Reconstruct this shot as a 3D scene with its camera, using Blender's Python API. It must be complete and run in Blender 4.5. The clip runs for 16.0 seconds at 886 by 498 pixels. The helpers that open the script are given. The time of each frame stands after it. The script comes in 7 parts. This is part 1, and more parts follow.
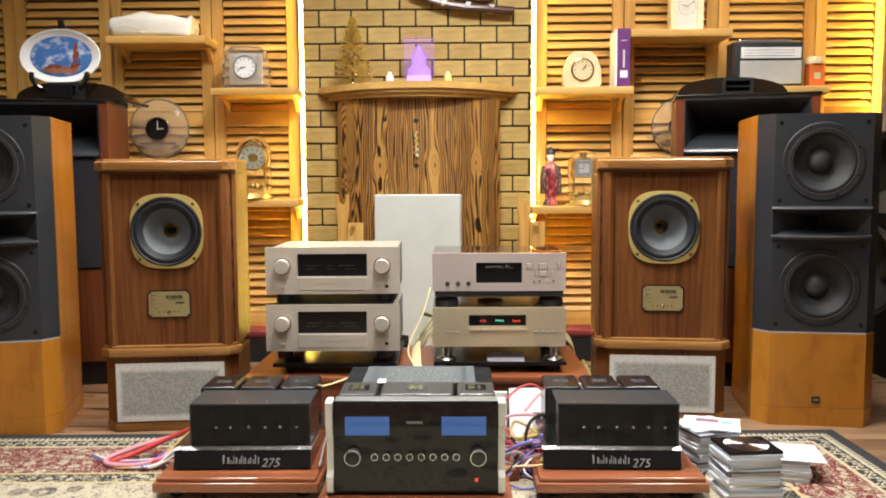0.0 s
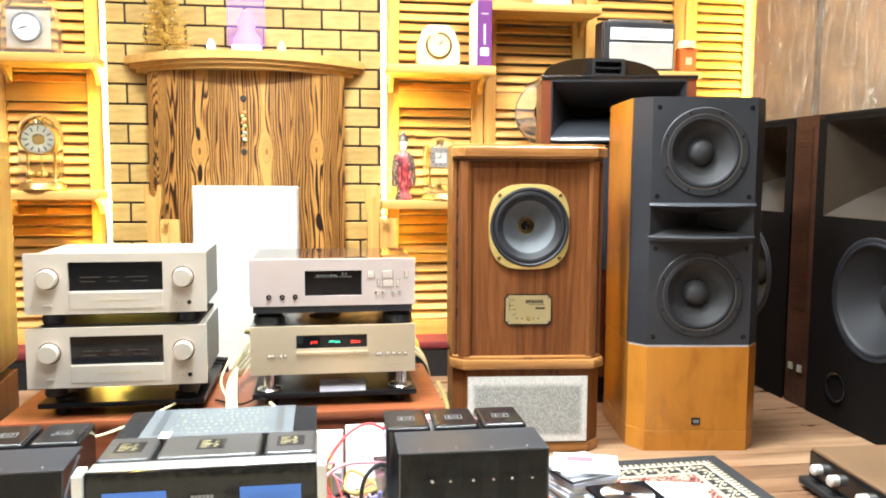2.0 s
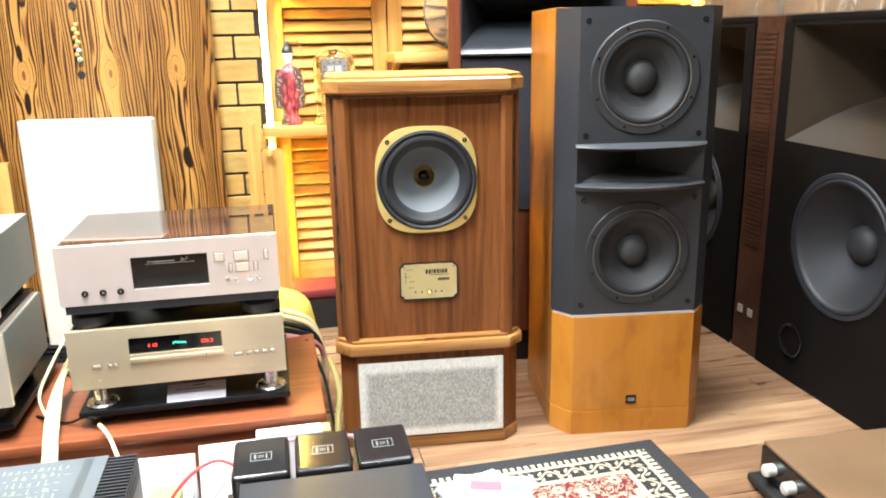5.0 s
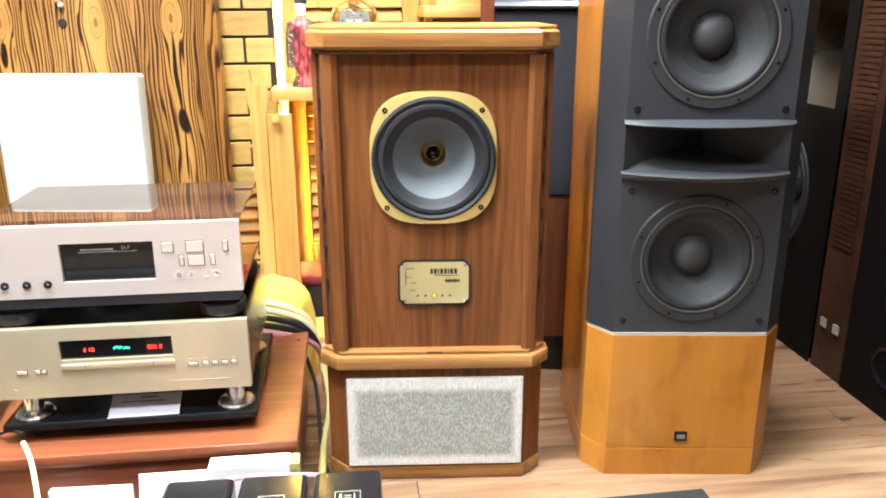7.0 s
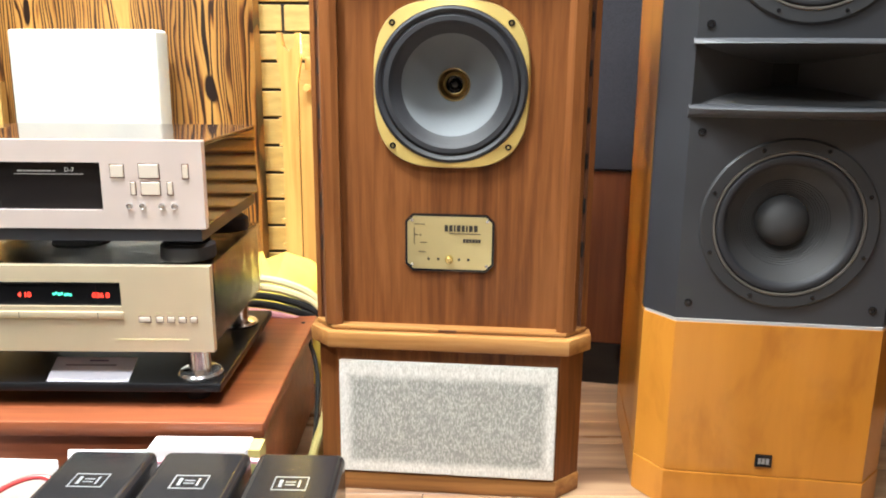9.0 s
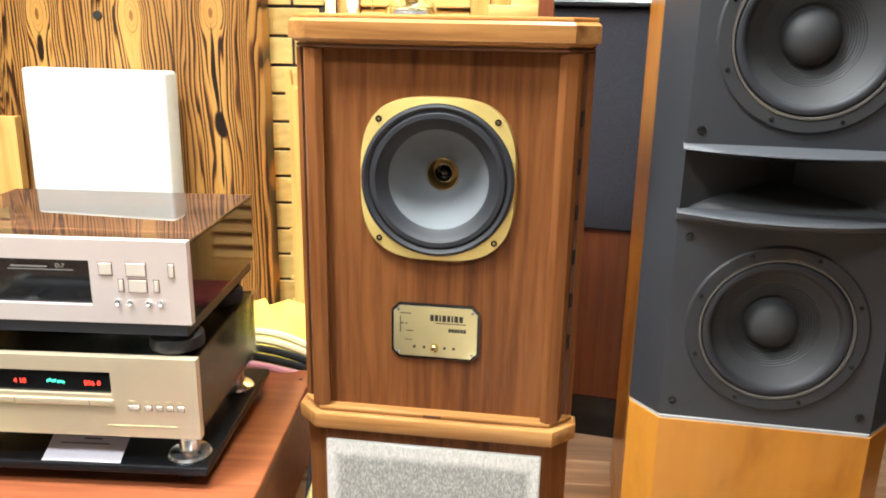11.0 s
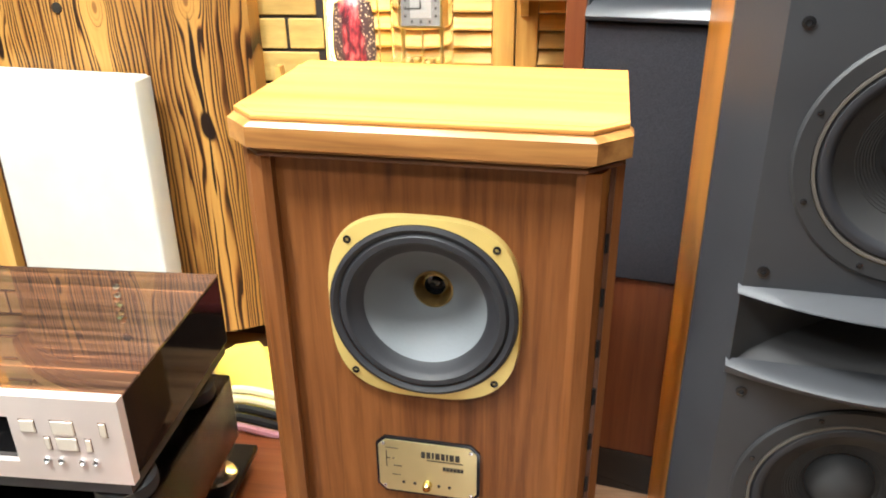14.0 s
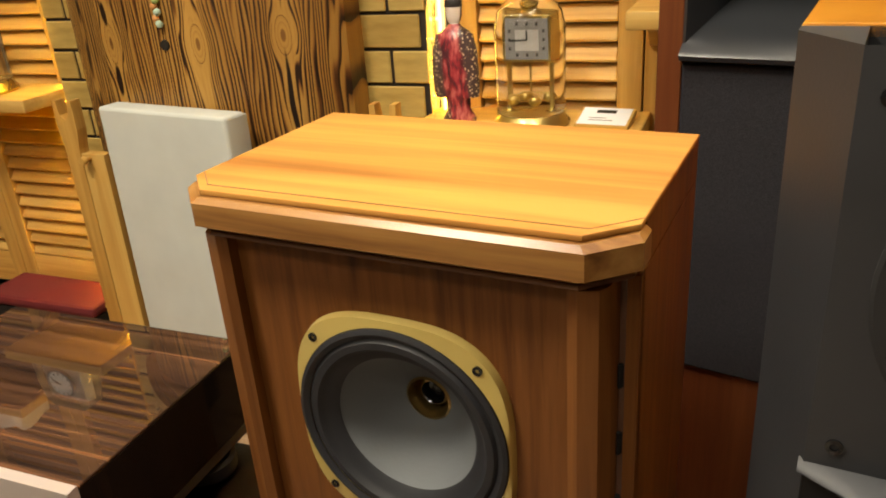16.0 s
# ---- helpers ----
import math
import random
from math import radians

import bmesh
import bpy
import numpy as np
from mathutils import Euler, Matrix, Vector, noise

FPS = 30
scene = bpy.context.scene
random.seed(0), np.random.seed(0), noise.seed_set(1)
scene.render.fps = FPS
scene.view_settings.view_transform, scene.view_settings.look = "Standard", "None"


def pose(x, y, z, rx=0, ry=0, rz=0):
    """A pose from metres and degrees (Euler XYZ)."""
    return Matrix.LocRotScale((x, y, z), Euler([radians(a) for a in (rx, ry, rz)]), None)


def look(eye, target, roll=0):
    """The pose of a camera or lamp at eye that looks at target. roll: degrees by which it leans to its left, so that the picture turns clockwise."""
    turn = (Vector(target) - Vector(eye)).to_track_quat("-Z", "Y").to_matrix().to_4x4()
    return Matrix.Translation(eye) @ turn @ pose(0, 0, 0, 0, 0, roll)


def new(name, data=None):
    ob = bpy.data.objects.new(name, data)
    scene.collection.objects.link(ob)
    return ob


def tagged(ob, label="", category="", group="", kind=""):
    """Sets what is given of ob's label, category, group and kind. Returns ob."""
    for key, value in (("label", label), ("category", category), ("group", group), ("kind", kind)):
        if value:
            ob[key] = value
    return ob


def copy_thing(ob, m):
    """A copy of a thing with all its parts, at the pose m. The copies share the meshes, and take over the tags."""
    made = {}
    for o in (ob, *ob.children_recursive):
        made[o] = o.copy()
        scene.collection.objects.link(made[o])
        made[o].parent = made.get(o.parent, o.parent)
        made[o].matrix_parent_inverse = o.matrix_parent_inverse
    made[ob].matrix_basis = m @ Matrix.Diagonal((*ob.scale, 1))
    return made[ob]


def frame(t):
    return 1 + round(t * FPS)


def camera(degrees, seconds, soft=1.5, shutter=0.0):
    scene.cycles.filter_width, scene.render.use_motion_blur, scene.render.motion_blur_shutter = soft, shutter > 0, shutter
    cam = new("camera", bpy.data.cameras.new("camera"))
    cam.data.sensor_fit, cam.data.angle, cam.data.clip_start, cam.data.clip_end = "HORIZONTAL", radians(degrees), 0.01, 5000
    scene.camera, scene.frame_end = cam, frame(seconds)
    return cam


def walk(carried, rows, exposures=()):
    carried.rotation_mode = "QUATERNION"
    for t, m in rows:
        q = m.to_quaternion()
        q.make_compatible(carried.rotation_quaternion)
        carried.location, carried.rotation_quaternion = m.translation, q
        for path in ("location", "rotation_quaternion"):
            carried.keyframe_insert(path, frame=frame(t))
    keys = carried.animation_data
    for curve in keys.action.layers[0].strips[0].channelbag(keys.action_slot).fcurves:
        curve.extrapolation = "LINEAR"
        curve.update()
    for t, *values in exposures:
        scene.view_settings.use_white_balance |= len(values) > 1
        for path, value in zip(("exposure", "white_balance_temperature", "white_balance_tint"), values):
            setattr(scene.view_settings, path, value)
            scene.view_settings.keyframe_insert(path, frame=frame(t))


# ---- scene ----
cam = camera(58.8, 16.0, soft=1.9)
PATH = [
    (0, (0.063, -0.39, 0.858), (0.034, 1.603, 0.686), -0.3),
    (0.5, (0.071, -0.299, 0.859), (0.108, 1.692, 0.678), 0.4),
    (1, (0.091, -0.168, 0.832), (0.205, 1.821, 0.656), 0.5),
    (1.5, (0.14, -0.012, 0.794), (0.366, 1.97, 0.642), 0.7),
    (2, (0.186, 0.09, 0.85), (0.488, 2.057, 0.659), 0.3),
    (2.5, (0.219, 0.136, 0.961), (0.432, 2.097, 0.636), -0.8),
    (3, (0.234, 0.154, 1.023), (0.425, 2.101, 0.609), -0.7),
    (3.5, (0.252, 0.251, 1.038), (0.488, 2.176, 0.55), -0.6),
    (4, (0.278, 0.327, 1.027), (0.614, 2.225, 0.493), -0.6),
    (4.5, (0.34, 0.422, 1.018), (0.74, 2.311, 0.495), -1.3),
    (4.7, (0.385, 0.478, 1.018), (0.8, 2.366, 0.505), -1.1),
    (6.8, (0.617, 0.879, 0.98), (0.854, 2.774, 0.387), -0.2),
    (7, (0.631, 0.897, 0.973), (0.868, 2.792, 0.381), -0.1),
    (7.5, (0.691, 0.997, 0.917), (0.875, 2.914, 0.379), 0.5),
    (8, (0.745, 1.07, 0.824), (0.843, 3.009, 0.345), 0.9),
    (8.5, (0.767, 1.103, 0.75), (0.815, 3.048, 0.285), 0.8),
    (9, (0.784, 1.129, 0.725), (0.79, 3.076, 0.266), 0.5),
    (9.5, (0.797, 1.138, 0.729), (0.788, 3.083, 0.263), 0.0),
    (10, (0.819, 1.152, 0.766), (0.78, 3.1, 0.316), 0.3),
    (10.2, (0.827, 1.162, 0.796), (0.783, 3.112, 0.353), 0.5),
    (12.3, (0.892, 1.217, 1.081), (0.736, 3.036, 0.265), 0.6),
    (12.5, (0.883, 1.241, 1.092), (0.722, 3.055, 0.266), 0.2),
    (13, (0.871, 1.343, 1.149), (0.672, 3.122, 0.258), -0.3),
    (13.5, (0.879, 1.427, 1.165), (0.716, 3.194, 0.243), 0.4),
    (14, (0.919, 1.534, 1.18), (0.715, 3.329, 0.321), -0.7),
    (14.5, (0.986, 1.678, 1.189), (0.625, 3.472, 0.382), -0.8),
    (15, (1.047, 1.75, 1.195), (0.485, 3.487, 0.38), -3.2),
    (15.5, (1.079, 1.776, 1.196), (0.429, 3.482, 0.381), -3.7),
    (16, (1.102, 1.79, 1.18), (0.396, 3.475, 0.367), -4.3),
]
EXPOSURES = [(0, 0.0, 6800, 10), (0.5, 0.08, 6750, 9), (1.0, 0.2, 6700, 9), (1.5, 0.85, 6300, 6), (2.0, 1.05, 6250, 6), (2.5, 1.0, 6300, 6), (7, 1.05, 6100, 6), (7.5, 1.18, 6000, 6), (8, 1.06, 6200, 6), (10, 1.08, 6400, 6), (12.5, 0.95, 6300, 6), (14.4, 0.9, 6850, 6), (15, -0.15, 8100, 8), (16, -0.55, 8800, 9)]
walk(cam, [(t, look(eye, target, roll)) for t, eye, target, roll in PATH], EXPOSURES)

# ---- light ----
world = bpy.data.worlds.new("room_air")
scene.world = world
world.use_nodes = True
world.node_tree.nodes["Background"].inputs[0].default_value = (1.0, 0.97, 0.92, 1)
world.node_tree.nodes["Background"].inputs[1].default_value = 0.015


def overhead_fill(x, y, power, size=0.5, tint=(0.96, 0.98, 1.0), cone=150):
    data = bpy.data.lights.new("overhead_fill_light", "AREA")
    data.shape, data.size, data.energy, data.color = "DISK", size, power, tint
    data.spread = radians(cone)
    ob = new("overhead_fill_light", data)
    ob.matrix_world = pose(x, y, 2.62)
    return ob


# unseen fill lamps overhead, their places and powers set to fit the brightness
for lx, ly, lp in ((-1.15, 2.2, 8), (0.05, 1.8, 66), (1.15, 2.2, 24), (-0.7, 0.8, 20), (0.7, 0.8, 17), (0.0, -1.2, 6)):
    overhead_fill(lx, ly, lp)
# two weak narrow fills added near the back wall
for lx in (-1.3, 1.3):
    overhead_fill(lx, 2.75, 5, 0.3, cone=80)


# ---- materials ----
def material(name, base, rough=0.5, metal=0.0, **more):
    m = bpy.data.materials.new(name)
    m.use_nodes = True
    p = m.node_tree.nodes["Principled BSDF"]
    p.inputs["Base Color"].default_value = (*base, 1)
    p.inputs["Roughness"].default_value = rough
    p.inputs["Metallic"].default_value = metal
    for key, value in more.items():
        p.inputs[key.replace("_", " ")].default_value = value
    return m


class Net:
    """Short hand for the nodes of one material."""

    def __init__(self, m):
        self.t, self.p = m.node_tree, m.node_tree.nodes["Principled BSDF"]
        self.c = self.t.nodes.new("ShaderNodeTexCoord")

    def add(self, kind, operation="", data_type="", blend_type=""):
        n = self.t.nodes.new("ShaderNode" + kind)
        if operation:
            n.operation = operation
        if data_type:
            n.data_type = data_type
        if blend_type:
            n.blend_type = blend_type
        return n

    def link(self, a, b):
        self.t.links.new(a, b)

    def scaled(self, sx, sy, sz, source="Object"):
        n = self.add("Mapping")
        n.inputs["Scale"].default_value = (sx, sy, sz)
        self.link(self.c.outputs[source], n.inputs["Vector"])
        return n.outputs[0]

    def noise(self, vec, scale, detail=3.0, rough=0.55, distort=0.0):
        n = self.add("TexNoise")
        self.link(vec, n.inputs["Vector"])
        n.inputs["Scale"].default_value, n.inputs["Detail"].default_value = scale, detail
        n.inputs["Roughness"].default_value, n.inputs["Distortion"].default_value = rough, distort
        return n.outputs["Fac"]

    def math(self, op, a, b=None, c=None):
        n = self.add("Math", operation=op)
        for i, v in enumerate((a, b, c)):
            if v is None:
                continue
            if isinstance(v, (int, float)):
                n.inputs[i].default_value = v
            else:
                self.link(v, n.inputs[i])
        return n.outputs[0]

    def ramp(self, fac, *stops):
        n = self.add("ValToRGB")
        e = n.color_ramp.elements
        while len(e) < len(stops):
            e.new(0.5)
        for i, (at, col) in enumerate(stops):
            e[i].position, e[i].color = at, (*col, 1)
        self.link(fac, n.inputs[0])
        return n.outputs[0]

    def mix(self, fac, a, b, kind="MIX"):
        n = self.add("Mix", data_type="RGBA", blend_type=kind)
        for i, v in ((0, fac), (6, a), (7, b)):
            if isinstance(v, (int, float)):
                n.inputs[i].default_value = v
            elif isinstance(v, tuple):
                n.inputs[i].default_value = (*v, 1)
            else:
                self.link(v, n.inputs[i])
        return n.outputs[2]

    def color(self, out):
        self.link(out, self.p.inputs["Base Color"])

    def bump(self, height, strength=0.2, distance=0.002):
        n = self.add("Bump")
        n.inputs["Strength"].default_value, n.inputs["Distance"].default_value = strength, distance
        self.link(height, n.inputs["Height"])
        self.link(n.outputs[0], self.p.inputs["Normal"])

    def rough(self, fac, lo, hi):
        n = self.add("MapRange")
        n.inputs["To Min"].default_value, n.inputs["To Max"].default_value = lo, hi
        self.link(fac, n.inputs[0])
        self.link(n.outputs[0], self.p.inputs["Roughness"])

    def random(self):
        return self.add("ObjectInfo").outputs["Random"]


def wood(name, dark, mid, light, along="z", fine=90, rough=0.4, vary=0.0, figure=0.5, coat=0.0, knots=False, spread=0.16):
    """Straight-grained wood with its grain along one axis."""
    m = material(name, mid, rough)
    n = Net(m)
    k = {"x": (0.05, 1, 1), "y": (1, 0.05, 1), "z": (1, 1, 0.05)}[along]
    source = n.scaled(*k)
    if vary:
        shift = n.add("CombineXYZ")
        r = n.random()
        for i in range(3):
            n.link(n.math("MULTIPLY", r, 7.3 + 3.1 * i), shift.inputs[i])
        v = n.add("VectorMath", operation="ADD")
        n.link(source, v.inputs[0]), n.link(shift.outputs[0], v.inputs[1])
        source = v.outputs[0]
    grain = n.noise(source, fine, 4, 0.6, 0.3)
    wide = n.noise(source, fine * 0.13, 2, 0.5, 0.8)
    both = n.math("ADD", n.math("MULTIPLY", grain, 1 - figure), n.math("MULTIPLY", wide, figure))
    col = n.ramp(both, (0.5 - spread, dark), (0.5, mid), (0.5 + spread, light))
    if vary:
        tone = n.math("MULTIPLY_ADD", n.random(), 2 * vary, 1 - vary)
        g = n.add("CombineColor")
        for i in range(3):
            n.link(tone, g.inputs[i])
        col = n.mix(1.0, col, g.outputs[0], "MULTIPLY")
    if knots:
        spots = n.add("TexVoronoi")
        spots.inputs["Scale"].default_value = 5.5
        n.link(source, spots.inputs["Vector"])
        col = n.mix(n.ramp(n.math("ADD", spots.outputs["Distance"], n.math("MULTIPLY", grain, 0.05)), (0.055, (1, 1, 1)), (0.1, (0, 0, 0))), col, (0.16, 0.05, 0.012))
    n.color(col)
    n.bump(grain, 0.12, 0.0008)
    n.p.inputs["Specular IOR Level"].default_value = 0.35
    n.rough(wide, rough * 0.8, rough * 1.2)
    if coat:
        n.p.inputs["Coat Weight"].default_value, n.p.inputs["Coat Roughness"].default_value = coat, 0.04
    return m


WALNUT = wood("walnut", (0.078, 0.0245, 0.0075), (0.152, 0.052, 0.0145), (0.205, 0.077, 0.0225), "z", 85, 0.42, figure=0.4, spread=0.15)
WALNUT.node_tree.nodes["Principled BSDF"].inputs["Specular IOR Level"].default_value = 0.2
WALNUT_X = wood("walnut_rail", (0.07, 0.026, 0.012), (0.14, 0.055, 0.022), (0.2, 0.085, 0.035), "x", 85, 0.38)
TEAK = wood("teak_moulding", (0.16, 0.062, 0.017), (0.29, 0.13, 0.038), (0.4, 0.2, 0.065), "x", 60, 0.3, spread=0.12)
TEAK_TOP = wood("teak_top", (0.27, 0.1, 0.022), (0.42, 0.18, 0.042), (0.54, 0.265, 0.068), "x", 30, 0.6, figure=0.6, spread=0.11)
CHERRY = wood("cherry_veneer", (0.39, 0.148, 0.016), (0.46, 0.182, 0.021), (0.51, 0.212, 0.028), "z", 32, 0.35, figure=0.75)
n = Net(CHERRY)
veneer = n.p.inputs["Base Color"].links[0].from_socket
n.color(n.mix(0.7, veneer, n.ramp(n.noise(n.scaled(1, 1, 0.45), 11, 4, 0.6, 0.4), (0.34, (0.68, 0.6, 0.5)), (0.5, (0.95, 0.93, 0.9)), (0.66, (1, 1, 1))), "MULTIPLY"))
n.p.inputs["Coat Weight"].default_value, n.p.inputs["Coat Roughness"].default_value = 0.45, 0.1
PINE = wood("pine", (0.42, 0.2, 0.045), (0.58, 0.32, 0.085), (0.68, 0.42, 0.13), "z", 50, 0.5, vary=0.14, knots=True)
PINE_X = wood("pine_slat", (0.42, 0.2, 0.045), (0.59, 0.33, 0.09), (0.68, 0.42, 0.13), "x", 50, 0.5, vary=0.18, knots=True)
SHELF = wood("shelf_board", (0.42, 0.22, 0.055), (0.55, 0.32, 0.09), (0.64, 0.4, 0.13), "x", 40, 0.45)
ROSEWOOD = wood("rosewood_stain", (0.155, 0.041, 0.017), (0.26, 0.077, 0.031), (0.35, 0.12, 0.051), "x", 60, 0.36, coat=0.08)
MAHOGANY = wood("mahogany_side", (0.075, 0.018, 0.008), (0.12, 0.032, 0.012), (0.165, 0.05, 0.018), "z", 60, 0.35)
DARK_RIB = wood("dark_walnut", (0.05, 0.018, 0.009), (0.09, 0.032, 0.015), (0.13, 0.05, 0.025), "z", 60, 0.4)

# charred board: fine upright growth lines on both sides of four pale heart bands, bowed round the knots
BOARD = material("charred_board", (0.5, 0.28, 0.08), 0.42)
n = Net(BOARD)
across = n.add("SeparateXYZ")
n.link(n.c.outputs["Object"], across.inputs[0])
px, pz = across.outputs[0], across.outputs[2]
waver = n.noise(n.scaled(6.0, 1.0, 1.1), 3.0, 2.0, 0.5)
drift = n.noise(n.scaled(2.2, 0.4, 0.5), 2.2, 1.0, 0.45)
bx = n.math("ADD", px, n.math("ADD", n.math("MULTIPLY_ADD", waver, 0.03, -0.015), n.math("MULTIPLY_ADD", drift, 0.04, -0.02)))


def ellipse(x, cx, cz, wide, tall, slant=0.0):
    """Squared distance from an upright ellipse's centre, 1 on its rim."""
    dz = n.math("SUBTRACT", pz, cz)
    dx = n.math("SUBTRACT", n.math("SUBTRACT", x, cx), n.math("MULTIPLY", dz, slant))
    ex, ez = n.math("DIVIDE", dx, wide), n.math("DIVIDE", dz, tall)
    return n.math("ADD", n.math("MULTIPLY", ex, ex), n.math("MULTIPLY", ez, ez))


# distance to the nearest heart band
reach = None
taper = n.math("MULTIPLY_ADD", n.noise(n.scaled(3.0, 0.2, 1.0), 3.4, 1.0), 2.6, -0.45)
for cx, half in ((-0.447, 0.004), (-0.275, 0.013), (-0.03, 0.013), (0.165, 0.008)):
    d = n.math("SUBTRACT", n.math("ABSOLUTE", n.math("SUBTRACT", bx, cx)), n.math("MULTIPLY", taper, half))
    reach = d if reach is None else n.math("MINIMUM", reach, d)
# the lines bow outwards round the knots
KNOTS = ((-0.275, 0.93, 1.0), (-0.024, 0.93, 0.9), (0.165, 0.94, 0.9))
for cx, cz, size in KNOTS:
    bow = n.math("EXPONENT", n.math("MULTIPLY", ellipse(px, cx, cz, 0.034, 0.045), -1.0))
    reach = n.math("SUBTRACT", reach, n.math("MULTIPLY", bow, 0.03 * size))
# nested arches climb the outer band
arch = n.math("EXPONENT", n.math("MULTIPLY", ellipse(px, -0.447, 0.95, 0.04, 0.4), -1.0))
phase = n.math("ADD", n.math("MULTIPLY", reach, 98.0), n.math("MULTIPLY", n.math("MULTIPLY", arch, pz), 17.0))
phase = n.math("ADD", phase, n.math("MULTIPLY", drift, 5.0))
# years of quick and of slow growth
phase = n.math("ADD", phase, n.math("MULTIPLY", n.noise(n.scaled(1, 0.1, 0.03), 22.0, 2.0, 0.6), 6.0))
ring = n.math("FRACT", phase)
fibre = n.noise(n.scaled(1, 1, 0.02), 190, 4, 0.65)
burnt = n.math("MULTIPLY_ADD", n.noise(n.scaled(5.0, 0.5, 0.5), 3.0, 3, 0.55), 1.9, -0.5)
late = n.ramp(ring, (0.0, (0.5, 0.5, 0.5)), (0.12, (0, 0, 0)), (0.45, (0.1, 0.1, 0.1)), (0.76, (0.7, 0.7, 0.7)), (0.92, (1, 1, 1)))
# no lines within the pale bands, but for the arches
heart = n.ramp(n.math("ADD", reach, n.math("MULTIPLY", arch, 0.03)), (0.0, (0.06, 0.06, 0.06)), (0.003, (1, 1, 1)))
late = n.math("MULTIPLY", late, heart)
line = n.math("ADD", n.math("MULTIPLY", late, n.math("MULTIPLY_ADD", burnt, 1.1, 0.52)), n.math("MULTIPLY", n.math("SUBTRACT", fibre, 0.5), 0.5))
for cx, cz, size in KNOTS:
    eye = ellipse(px, cx, cz, 0.018 * size, 0.047 * size)
    rings = n.ramp(eye, (0.0, (0.5, 0.5, 0.5)), (0.08, (0.45, 0.45, 0.45)), (0.13, (0, 0, 0)), (0.3, (0.05, 0.05, 0.05)), (0.42, (0.22, 0.22, 0.22)), (0.5, (0, 0, 0)), (0.85, (0.1, 0.1, 0.1)), (1.0, (0.7, 0.7, 0.7)))
    within = n.math("LESS_THAN", eye, 1.0)
    line = n.math("ADD", n.math("MULTIPLY", line, n.math("SUBTRACT", 1.0, within)), n.math("MULTIPLY", n.math("MULTIPLY", rings, within), size))
col = n.ramp(line, (0.0, (0.5, 0.27, 0.068)), (0.28, (0.35, 0.165, 0.04)), (0.55, (0.15, 0.056, 0.014)), (0.85, (0.025, 0.01, 0.004)))
wide_tone = n.noise(n.scaled(1, 1, 0.15), 6, 2, 0.5)
toned = n.mix(0.5, col, n.ramp(wide_tone, (0.32, (0.5, 0.38, 0.28)), (0.62, (1, 1, 1))), "MULTIPLY")
# browner wood away from the heart bands
toned = n.mix(n.ramp(reach, (0.006, (0, 0, 0)), (0.045, (0.42, 0.42, 0.42))), toned, n.mix(1.0, toned, (0.55, 0.47, 0.42), "MULTIPLY"))
# scorched splits and wedges that run from the knots
for cx, cz, wide, tall, slant in ((0.166, 0.79, 0.0065, 0.13, -0.03), (0.172, 0.655, 0.017, 0.042, -0.1), (0.163, 1.1, 0.004, 0.11, 0.0), (0.17, 0.56, 0.003, 0.09, 0.0), (-0.279, 0.845, 0.01, 0.04, 0.0), (-0.28, 0.995, 0.007, 0.03, 0.0), (-0.263, 1.12, 0.004, 0.1, 0.06), (-0.29, 1.1, 0.003, 0.13, -0.05), (-0.448, 1.06, 0.006, 0.045, 0.0), (-0.45, 0.9, 0.007, 0.03, 0.3), (-0.45, 0.81, 0.009, 0.025, 0.0)):
    split = n.ramp(ellipse(bx, cx, cz, wide, tall, slant), (0.55, (1, 1, 1)), (1.0, (0, 0, 0)))
    toned = n.mix(split, toned, (0.012, 0.005, 0.003))
n.color(toned)
n.bump(line, 0.3, 0.002)

MACASSAR = material("macassar_lacquer", (0.06, 0.025, 0.015), 0.3)
n = Net(MACASSAR)
f = n.noise(n.scaled(0.3, 14, 6), 5, 4, 0.6, 0.1)
n.color(n.ramp(f, (0.36, (0.018, 0.011, 0.009)), (0.48, (0.045, 0.023, 0.016)), (0.58, (0.075, 0.036, 0.023)), (0.7, (0.19, 0.078, 0.036))))
n.p.inputs["Coat Weight"].default_value, n.p.inputs["Coat Roughness"].default_value = 1.0, 0.015
n.p.inputs["Coat IOR"].default_value = 2.1
n.p.inputs["Specular IOR Level"].default_value = 0.0


def plain(name, base, rough=0.5, metal=0.0, grain=180.0, depth=0.12, shade=0.12, **more):
    """A painted, moulded or cast surface with fine relief and slight unevenness of tone."""
    m = material(name, base, rough, metal, **more)
    n = Net(m)
    a, b = n.noise(n.scaled(1, 1, 1), grain, 3), n.noise(n.scaled(1, 1, 1), 7.0, 3)
    lo, hi = tuple(c * (1 - shade) for c in base), tuple(min(1, c * (1 + shade)) for c in base)
    n.color(n.ramp(b, (0.3, lo), (0.7, hi)))
    n.rough(b, max(0.02, rough * 0.85), min(1, rough * 1.15))
    if depth:
        n.bump(a, depth, 0.0006)
    return m


GREY_PAINT = plain("dark_grey_paint", (0.0255, 0.027, 0.031), 0.48, grain=420, depth=0.25)
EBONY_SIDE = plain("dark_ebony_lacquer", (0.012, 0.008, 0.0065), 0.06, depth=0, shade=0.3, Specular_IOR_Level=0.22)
BLACK_MATTE = plain("black_matte", (0.014, 0.0135, 0.0135), 0.6, Specular_IOR_Level=0.25)
BLACK_GLOSS = plain("black_gloss", (0.008, 0.008, 0.009), 0.12, depth=0)
BLACK_METAL = plain("black_enamel", (0.025, 0.027, 0.032), 0.42, depth=0.05)
RUBBER = plain("black_rubber", (0.0115, 0.012, 0.0155), 0.62, depth=0.05)
